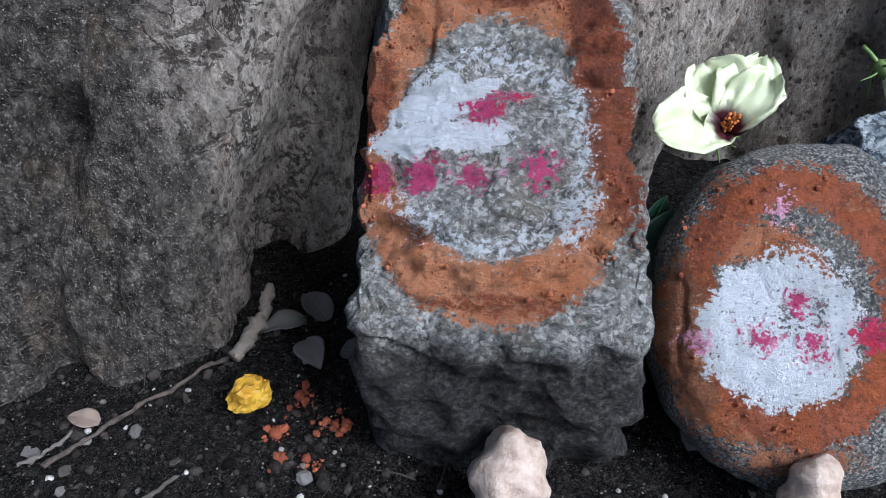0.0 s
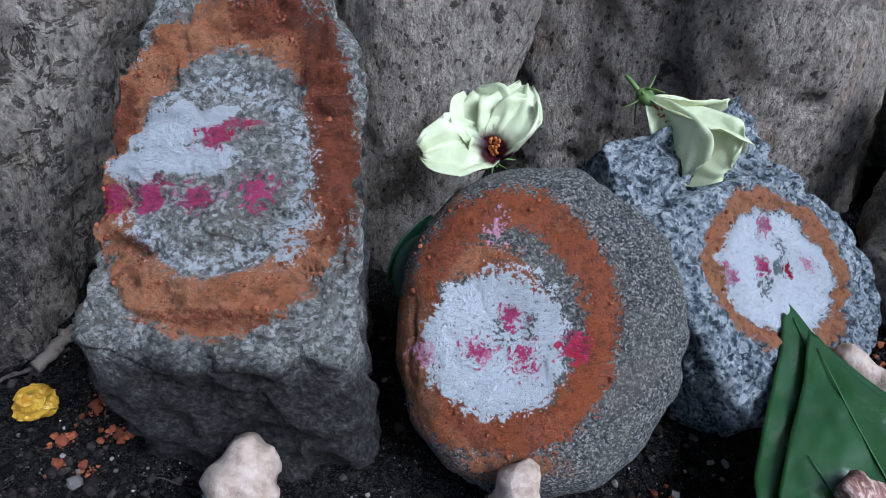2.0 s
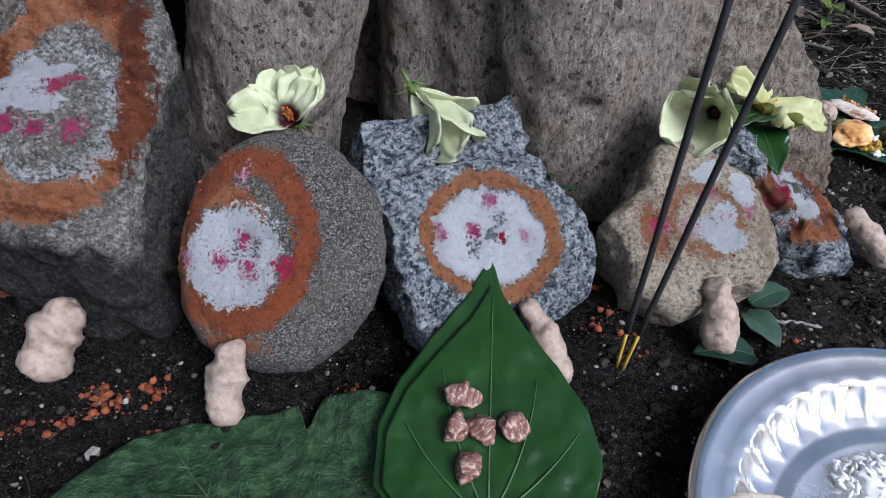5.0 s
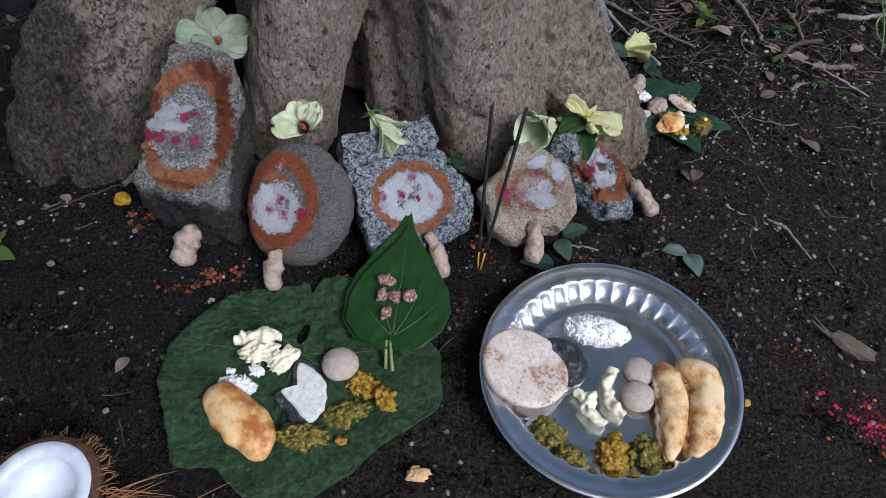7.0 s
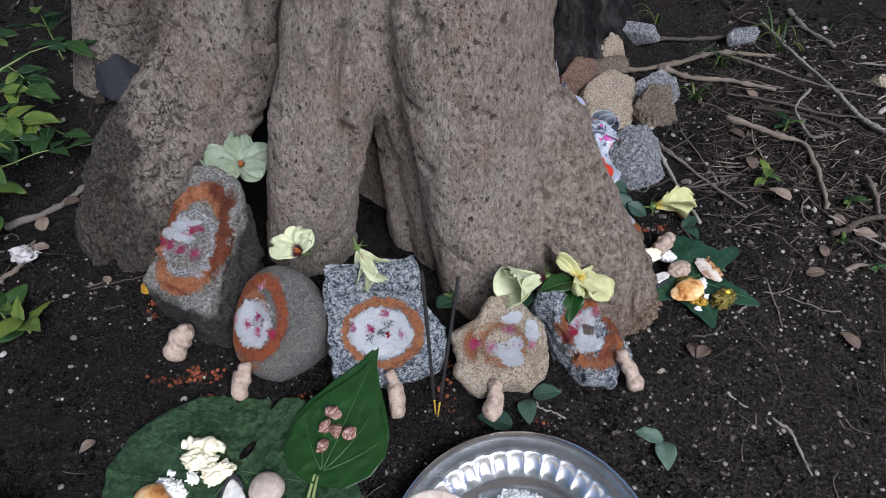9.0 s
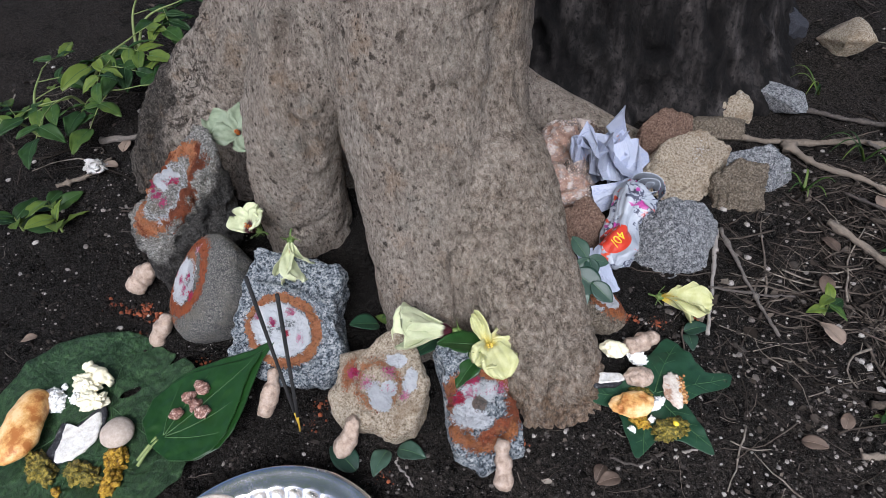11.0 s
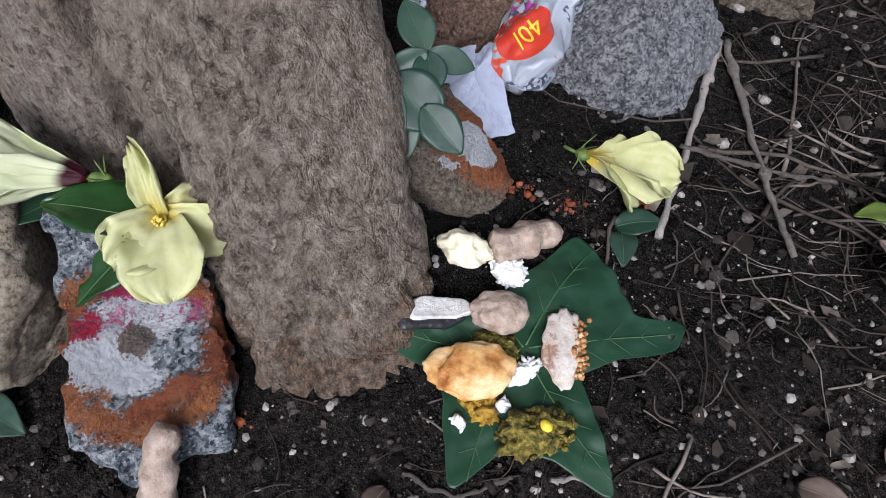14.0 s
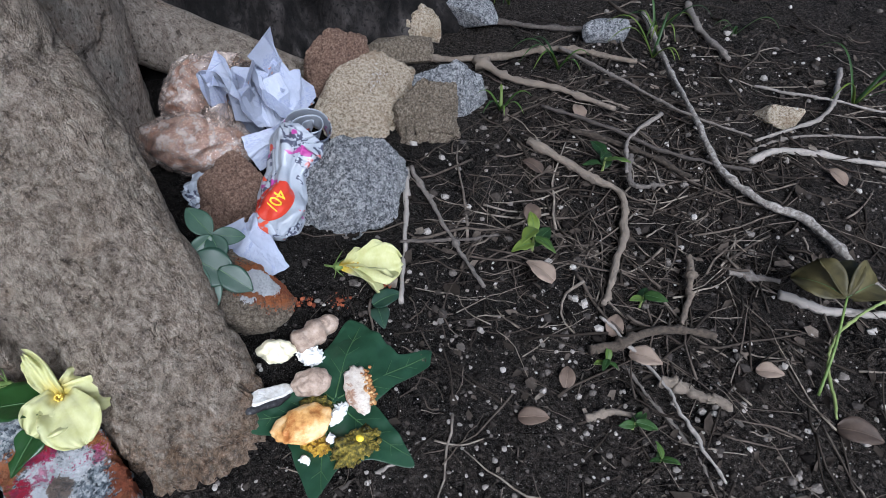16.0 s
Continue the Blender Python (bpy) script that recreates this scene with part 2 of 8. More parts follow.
    col = m.mix(outer, col, m.ramp(m.noise(120, 8, 0.72, m.stretch((1, 1, 0.7))), [(0.36, (0.07, 0.052, 0.038)), (0.45, (0.27, 0.21, 0.155)), (0.54, (0.48, 0.395, 0.305)), (0.64, (0.66, 0.57, 0.465))]))
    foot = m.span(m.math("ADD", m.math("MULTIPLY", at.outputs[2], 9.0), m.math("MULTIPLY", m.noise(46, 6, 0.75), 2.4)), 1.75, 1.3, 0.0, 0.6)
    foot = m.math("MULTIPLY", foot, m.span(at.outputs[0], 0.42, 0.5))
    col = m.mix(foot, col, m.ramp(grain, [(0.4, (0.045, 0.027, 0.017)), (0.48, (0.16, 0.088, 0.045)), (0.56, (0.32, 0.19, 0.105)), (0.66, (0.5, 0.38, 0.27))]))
    # darker, duller bark round the front-left leg, with a noisy edge
    dark_leg = m.span(m.math("ADD", m.ellipse((-0.215, 0.25), (0.105, 0.105)), m.math("MULTIPLY", m.noise(22, 5, 0.65), 0.9)), 1.6, 1.2, 0.0, 0.96)
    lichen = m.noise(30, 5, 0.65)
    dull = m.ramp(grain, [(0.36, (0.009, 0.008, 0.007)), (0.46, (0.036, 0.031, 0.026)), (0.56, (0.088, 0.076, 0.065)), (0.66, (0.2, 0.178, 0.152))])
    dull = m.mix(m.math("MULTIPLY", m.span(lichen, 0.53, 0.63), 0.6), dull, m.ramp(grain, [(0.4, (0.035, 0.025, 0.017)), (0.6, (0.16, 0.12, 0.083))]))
    col = m.mix(dark_leg, col, dull)
    fine = m.noise(800, 4, 0.75)
    col = m.mix(m.math("MULTIPLY", m.span(fine, 0.45, 0.35), 0.55), col, (0.08, 0.065, 0.052))
    col = m.mix(m.math("MULTIPLY", m.span(fine, 0.56, 0.66), 0.4), col, (0.78, 0.71, 0.63))
    h = m.math("ADD", m.math("ADD", grain, m.math("MULTIPLY", m.noise(70, 6, 0.68), 1.2)), m.math("MULTIPLY", fine, 0.35))
    h = m.math("SUBTRACT", h, m.math("MULTIPLY", m.math("ADD", pits, furrow), 0.4))
    return m.done(col, 0.9, m.bump(m.math("SUBTRACT", h, m.math("MULTIPLY", dash, 0.5)), 1.0, 0.009), spec=0.12)


def dark_bark_material():
    m = Nodes("dark_bark")
    tall = m.stretch((1, 1, 0.3))
    a = m.noise(26, 6, 0.65, tall)
    b = m.noise(150, 5, 0.65)
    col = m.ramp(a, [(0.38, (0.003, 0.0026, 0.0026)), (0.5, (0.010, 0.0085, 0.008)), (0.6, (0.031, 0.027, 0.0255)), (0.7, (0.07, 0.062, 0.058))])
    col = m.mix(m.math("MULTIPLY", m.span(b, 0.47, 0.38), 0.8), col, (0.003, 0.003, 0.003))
    return m.done(col, 0.95, m.bump(m.math("ADD", a, m.math("MULTIPLY", b, 0.3)), 1.0, 0.012), spec=0.2)


def soil_material():
    m = Nodes("dark_soil")
    a = m.noise(20, 5, 0.6)
    b = m.noise(240, 6, 0.7)
    c = m.noise(900, 3, 0.6)
    col = m.ramp(b, [(0.38, (0.0018, 0.0015, 0.0013)), (0.48, (0.007, 0.0057, 0.005)), (0.57, (0.0195, 0.016, 0.0138)), (0.68, (0.056, 0.047, 0.041))])
    dusty = m.nt.nodes.new("ShaderNodeSeparateXYZ")
    m.put(dusty.inputs[0], m.coord)
    dusty = m.span(m.math("ADD", m.math("SUBTRACT", dusty.outputs[0], m.math("MULTIPLY", dusty.outputs[1], 0.62)), m.math("MULTIPLY", m.math("SUBTRACT", a, 0.5), 0.5)), 0.2, 0.45)
    side = m.nt.nodes.new("ShaderNodeSeparateXYZ")
    m.put(side.inputs[0], m.coord)
    dusty = m.math("MAXIMUM", dusty, m.math("MAXIMUM", m.span(side.outputs[0], -0.3, -0.55), m.math("MULTIPLY", m.span(side.outputs[1], 0.78, 1.05), 0.85)))
    col = m.mix(m.math("MULTIPLY", dusty, 0.5), col, m.ramp(b, [(0.38, (0.006, 0.0045, 0.0038)), (0.48, (0.03, 0.0235, 0.0195)), (0.6, (0.105, 0.086, 0.072)), (0.7, (0.22, 0.19, 0.165))]))
    col = m.mix(m.math("MULTIPLY", m.span(c, 0.56, 0.66), 0.5), col, (0.11, 0.1, 0.09))
    grit = m.math("MULTIPLY", m.span(m.voronoi(420), 0.26, 0.16), m.span(m.noise(300, 2), 0.52, 0.56))
    col = m.mix(m.math("MULTIPLY", grit, 0.8), col, m.ramp(m.noise(180, 2), [(0.35, (0.12, 0.09, 0.07)), (0.6, (0.3, 0.28, 0.26))]))
    dye = m.math("MULTIPLY", m.span(m.math("ADD", m.ellipse((0.812, 0.09), (0.05, 0.032), 10), m.math("MULTIPLY", m.noise(150, 5, 0.7), 1.6)), 1.5, 1.2), m.span(b, 0.42, 0.55))
    col = m.mix(m.math("MULTIPLY", dye, 0.5), col, (0.2, 0.02, 0.04))
    d = m.noise(2300, 2, 0.6)
    col = m.mix(m.math("MULTIPLY", m.span(d, 0.6, 0.66), 0.7), col, (0.2, 0.185, 0.17))
    col = m.mix(m.math("MULTIPLY", m.span(d, 0.46, 0.38), 0.6), col, (0.0025, 0.0022, 0.002))
    crack = m.math("MULTIPLY", m.span(m.voronoi(14, "DISTANCE_TO_EDGE", m.mix(0.1, m.coord, m.noise(30, 4, 0.65, colour=True))), 0.035, 0.0), m.span(m.noise(9, 2), 0.46, 0.56))
    col = m.mix(crack, col, (0.001, 0.001, 0.001))
    h = m.math("SUBTRACT", m.math("ADD", b, m.math("MULTIPLY", c, 0.4)), m.math("MULTIPLY", crack, 1.2))
    return m.done(col, 0.95, m.bump(h, 1.0, 0.014), spec=0.06)


def stone_base(m, kind):
    """Colour and relief of a kind of bare stone."""
    fine = m.noise(900, 4, 0.75)
    mid = m.noise(330, 9, 0.76)
    big = m.noise(28, 4, 0.6)
    sand = m.noise(2100, 3, 0.7)
    if kind == "grey_rough":
        col = m.ramp(mid, [(0.38, (0.08, 0.075, 0.07)), (0.45, (0.22, 0.21, 0.187)), (0.54, (0.4, 0.383, 0.342)), (0.63, (0.6, 0.58, 0.53))])
        col = m.mix(m.math("MULTIPLY", m.span(big, 0.5, 0.66), 0.5), col, (0.24, 0.195, 0.135))
        cracks = m.math("MULTIPLY", m.span(m.voronoi(60, "DISTANCE_TO_EDGE", m.mix(0.12, m.coord, m.noise(60, 4, 0.7, colour=True))), 0.035, 0.0), m.span(m.noise(33, 3), 0.45, 0.6))
        col = m.mix(m.math("MULTIPLY", cracks, 0.8), col, (0.035, 0.032, 0.03))
        col = m.mix(m.math("MULTIPLY", m.span(fine, 0.44, 0.36), 0.7), col, (0.05, 0.048, 0.045))
        cells = m.nt.nodes.new("ShaderNodeSeparateXYZ")
        m.put(cells.inputs[0], m.voronoi(620, vector=m.mix(0.003, m.coord, m.noise(700, 3, 0.7, colour=True)), out="Color"))
        col = m.mix(m.span(cells.outputs[0], 0.74, 0.8, 0, 0.6), col, (0.78, 0.765, 0.72))
        col = m.mix(m.span(cells.outputs[1], 0.2, 0.14, 0, 0.55), col, (0.1, 0.1, 0.085))
        h = m.math("ADD", m.math("MULTIPLY", mid, 1.4), m.math("MULTIPLY", fine, 0.5))
    elif kind == "basalt":
        cells = m.nt.nodes.new("ShaderNodeSeparateXYZ")
        m.put(cells.inputs[0], m.voronoi(1100, out="Color"))
        sandy = m.math("ADD", m.math("MULTIPLY", cells.outputs[0], 0.3), m.math("MULTIPLY", fine, 0.7))
        col = m.ramp(sandy, [(0.36, (0.035, 0.036, 0.037)), (0.48, (0.105, 0.105, 0.1)), (0.58, (0.2, 0.192, 0.175)), (0.66, (0.42, 0.4, 0.35))])
        col = m.mix(m.math("MULTIPLY", m.span(big, 0.45, 0.7), 0.45), col, (0.21, 0.185, 0.145))
        pits = m.span(m.voronoi(190), 0.16, 0.04)
        col = m.mix(m.math("MULTIPLY", pits, 0.4), col, (0.05, 0.05, 0.05))
        h = m.math("SUBTRACT", m.math("ADD", m.math("MULTIPLY", mid, 0.4), m.math("MULTIPLY", fine, 0.5)), m.math("MULTIPLY", pits, 0.4))
    elif kind in ("granite", "grey_granite"):
        cells = m.nt.nodes.new("ShaderNodeSeparateXYZ")
        m.put(cells.inputs[0], m.voronoi(560, vector=m.mix(0.004, m.coord, m.noise(700, 3, 0.7, colour=True)), out="Color"))
        g = m.math("ADD", m.math("MULTIPLY", cells.outputs[0], 0.32), m.math("MULTIPLY", m.noise(150, 5, 0.7), 0.9))
        if kind == "granite":
            col = m.ramp(g, [(0.44, (0.022, 0.03, 0.04)), (0.52, (0.085, 0.105, 0.125)), (0.6, (0.2, 0.232, 0.26)), (0.69, (0.37, 0.4, 0.42)), (0.8, (0.6, 0.615, 0.62))])
        else:
            col = m.ramp(g, [(0.44, (0.06, 0.064, 0.072)), (0.53, (0.15, 0.156, 0.166)), (0.63, (0.26, 0.267, 0.278)), (0.78, (0.48, 0.485, 0.49))])
        col = m.mix(m.math("MULTIPLY", m.span(big, 0.52, 0.7), 0.35), col, (0.34, 0.345, 0.34))
        h = m.math("ADD", m.math("MULTIPLY", mid, 0.7), m.math("MULTIPLY", fine, 0.45))
    elif kind == "sandstone":
        col = m.ramp(mid, [(0.38, (0.15, 0.105, 0.065)), (0.46, (0.45, 0.355, 0.245)), (0.58, (0.72, 0.63, 0.495))])
        col = m.mix(m.math("MULTIPLY", m.span(fine, 0.58, 0.72), 0.5), col, (0.6, 0.55, 0.47))
        col = m.mix(m.math("MULTIPLY", m.span(big, 0.52, 0.66), 0.5), col, (0.28, 0.18, 0.1))
        h = m.math("ADD", m.math("MULTIPLY", mid, 1.1), m.math("MULTIPLY", fine, 0.6))
    elif kind == "redstone":
        col = m.ramp(mid, [(0.39, (0.11, 0.065, 0.045)), (0.5, (0.25, 0.15, 0.105)), (0.62, (0.43, 0.3, 0.22))])
        h = m.math("ADD", m.math("MULTIPLY", mid, 1.1), m.math("MULTIPLY", fine, 0.6))
    elif kind == "brownstone":
        col = m.ramp(mid, [(0.39, (0.09, 0.07, 0.05)), (0.5, (0.22, 0.175, 0.125)), (0.62, (0.42, 0.36, 0.28))])
        h = m.math("ADD", m.math("MULTIPLY", mid, 1.2), m.math("MULTIPLY", fine, 0.6))
    else:  # slate
        col = m.ramp(mid, [(0.3, (0.02, 0.021, 0.026)), (0.55, (0.055, 0.057, 0.07)), (0.75, (0.14, 0.14, 0.155))])
        h = m.math("ADD", m.math("MULTIPLY", mid, 0.8), m.math("MULTIPLY", fine, 0.3))
    col = m.mix(m.math("MULTIPLY", m.span(sand, 0.46, 0.36), 0.55), col, (0.045, 0.043, 0.041))
    h = m.math("ADD", h, m.math("MULTIPLY", sand, 0.15))
    return col, h, mid, fine


ORANGE = (0.42, 0.165, 0.075)
RUST = (0.33, 0.092, 0.038)
WHITE = (0.74, 0.755, 0.78)
PINK = (0.56, 0.065, 0.19)
PALE_PINK = (0.78, 0.38, 0.52)
RED = (0.55, 0.02, 0.06)


def stone_material(name, kind, layers=(), damp_shade=None):
    """Stone with paste and powder on its face. Each layer: colour, centre, radii, turn, inner (0: a full patch), edge, cover, second colour."""
    m = Nodes(name)
    col, h, mid, fine = stone_base(m, kind)
    # damp low on the stone, with shade of undercut and sides painted in
    if damp_shade:
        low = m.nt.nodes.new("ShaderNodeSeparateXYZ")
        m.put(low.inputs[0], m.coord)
        wet_shade = m.span(m.math("ADD", low.outputs[1], m.math("MULTIPLY", m.math("SUBTRACT", m.noise(40, 5, 0.65), 0.5), 0.05)), damp_shade, damp_shade - 0.02, 0, 0.96)
        wet_shade = m.math("MAXIMUM", wet_shade, m.span(m.math("ADD", low.outputs[2], m.math("MULTIPLY", m.math("SUBTRACT", m.noise(55, 5, 0.65), 0.5), 0.03)), -0.012, -0.03, 0, 0.85))
        col = m.mix(wet_shade, col, m.ramp(mid, [(0.4, (0.006, 0.0055, 0.0055)), (0.5, (0.024, 0.021, 0.02)), (0.6, (0.07, 0.062, 0.057)), (0.68, (0.16, 0.145, 0.133))]))
    warp = m.nt.nodes.new("ShaderNodeVectorMath")
    warp.operation = "MULTIPLY_ADD"
    m.put(warp.inputs[0], m.noise(85, 5, 0.65, colour=True))
    warp.inputs[1].default_value = (0.014, 0.014, 0.0)
    off = m.nt.nodes.new("ShaderNodeVectorMath")
    off.operation = "SUBTRACT"
    m.put(off.inputs[0], m.coord)
    off.inputs[1].default_value = (0.007, 0.007, 0.0)
    m.put(warp.inputs[2], off.outputs[0])
    place = warp.outputs[0]
    grain = m.noise(420, 6, 0.78)
    patchy = m.noise(48, 4, 0.6)
    lumps = m.noise(170, 5, 0.7)
    rough = 0.85
    front = m.nt.nodes.new("ShaderNodeSeparateXYZ")
    m.put(front.inputs[0], m.coord)
    front = m.span(front.outputs[2], -0.022, -0.012)
    grains = m.span(m.math("ADD", m.math("MULTIPLY", grain, 0.6), m.math("MULTIPLY", mid, 0.4)), 0.36, 0.64, 0.0, 1.0, False)
    for colour, centre, radii, turn, inner, edge, cover, second in layers:
        if colour in (PINK, PALE_PINK, RED):
            edge = min(edge * 1.6, 0.95)
        d = m.ellipse(centre, radii, turn, place)
        full = m.math("MULTIPLY", m.span(d, 1 + edge, 1 - edge, 0, 1, False), front)
        if inner:
            full = m.math("MULTIPLY", full, m.span(d, inner - edge, inner + edge, 0, 1, False))
        bare = m.math("SUBTRACT", 1.03, m.math("MULTIPLY", full, 1.03 * cover + (0.06 if cover >= 1 else 0)))
        mask = m.span(m.math("SUBTRACT", grains, bare), -0.03, 0.03)
        if colour in (ORANGE, RUST):
            second = second or tuple(c * 0.6 for c in colour)
        top = m.mix(m.span(patchy, 0.42, 0.58), colour, second or colour)
        chalk = colour == WHITE
        top = m.mix(m.span(grain, 0.46, 0.37, 0, 0.4 if chalk else 0.8), top, (0.55, 0.56, 0.58) if chalk else tuple(c * 0.35 for c in colour))
        top = m.mix(m.span(lumps, 0.5, 0.38, 0, 0.18 if chalk else 0.7), top, (0.55, 0.56, 0.58) if chalk else tuple(c * 0.45 for c in colour))
        top = m.mix(m.span(grain, 0.54, 0.62, 0, 0.45), top, tuple(min(c * 1.45, 0.88) for c in colour))
        col = m.mix(mask, col, top)
        h = m.math("ADD", h, m.math("MULTIPLY", mask, m.math("ADD", 0.2, m.math("ADD", m.math("MULTIPLY", grain, 0.7), m.math("MULTIPLY", lumps, 0.8)))))
    return m.done(col, rough, m.bump(h, 1.0, 0.006), spec=0.3)


def simple(name, stops, scale=120, rough=0.7, bump=0.4, distance=0.001, detail=5, spec=0.4, per=None, tall=(1, 1, 1), **more):
    """A material whose colour runs over fine noise; per: 'island' or 'random' shifts it from piece to piece."""
    m = Nodes(name)
    n = m.noise(scale, detail, 0.65, m.stretch(tall))
    fac = n
    if per:
        r = m.island() if per == "island" else m.random()
        fac = m.math("ADD", m.math("MULTIPLY", n, 0.45), m.math("MULTIPLY", r, 0.55))
    col = m.ramp(fac, stops)
    fine = m.noise(scale * 5, 3, 0.6)
    h = m.math("ADD", n, m.math("MULTIPLY", fine, 0.35))
    return m.done(col, rough, m.bump(h, bump, distance), spec=spec, **more)

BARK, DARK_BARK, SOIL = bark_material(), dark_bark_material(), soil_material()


# ---- ground ----
def ground():
    """One sheet, fine where the camera passes and coarse towards the horizon."""
    def ticks(lo, hi, step, far):
        inner = np.arange(lo, hi + step, step)
        out, d = [], step
        while (out[-1] if out else 0) < far:
            d *= 1.3
            out.append((out[-1] if out else 0) + d)
        out = np.array(out)
        return np.concatenate([(lo - out)[::-1], inner, inner[-1] + out])
    xs, ys = ticks(-0.45, 1.05, 0.006, 60), ticks(-0.3, 1.4, 0.006, 60)
    gx, gy = np.meshgrid(xs, ys)
    v = np.stack([gx, gy, ground_z(gx, gy)], 2).reshape(-1, 3)
    return thing("ground", mesh("ground", v, grid_faces(len(ys), len(xs))), SOIL, "dark crumbly garden soil with grit and cracks", "soil", kind="structure")


ground()


# ---- trees ----
def skin(chains, voxel=0.0045, rounds=8):
    """One skin round merged tapering stems; each chain is a row of (x, y, z, radius). Returns its mesh, points and normals."""
    pieces = []
    for c in chains:
        line = spline(c, 12 * len(c))
        pieces.append(tube(line[:, :3], line[:, 3], 40))
    me = mesh("skin", *join(pieces))
    ob = bpy.data.objects.new("skin", me)
    scene.collection.objects.link(ob)
    wrap = ob.modifiers.new("wrap", "REMESH")
    wrap.mode, wrap.voxel_size, wrap.use_smooth_shade = "VOXEL", voxel, True
    ease = ob.modifiers.new("ease", "SMOOTH")
    ease.factor, ease.iterations = 0.5, rounds
    out = bpy.data.meshes.new_from_object(ob.evaluated_get(bpy.context.evaluated_depsgraph_get()))
    bpy.data.objects.remove(ob)
    n = len(out.vertices)
    v, nor = np.zeros(n * 3), np.zeros(n * 3)
    out.vertices.foreach_get("co", v)
    out.vertex_normals.foreach_get("vector", nor)
    out.polygons.foreach_set("use_smooth", [True] * len(out.polygons))
    return out, v.reshape(-1, 3), nor.reshape(-1, 3)


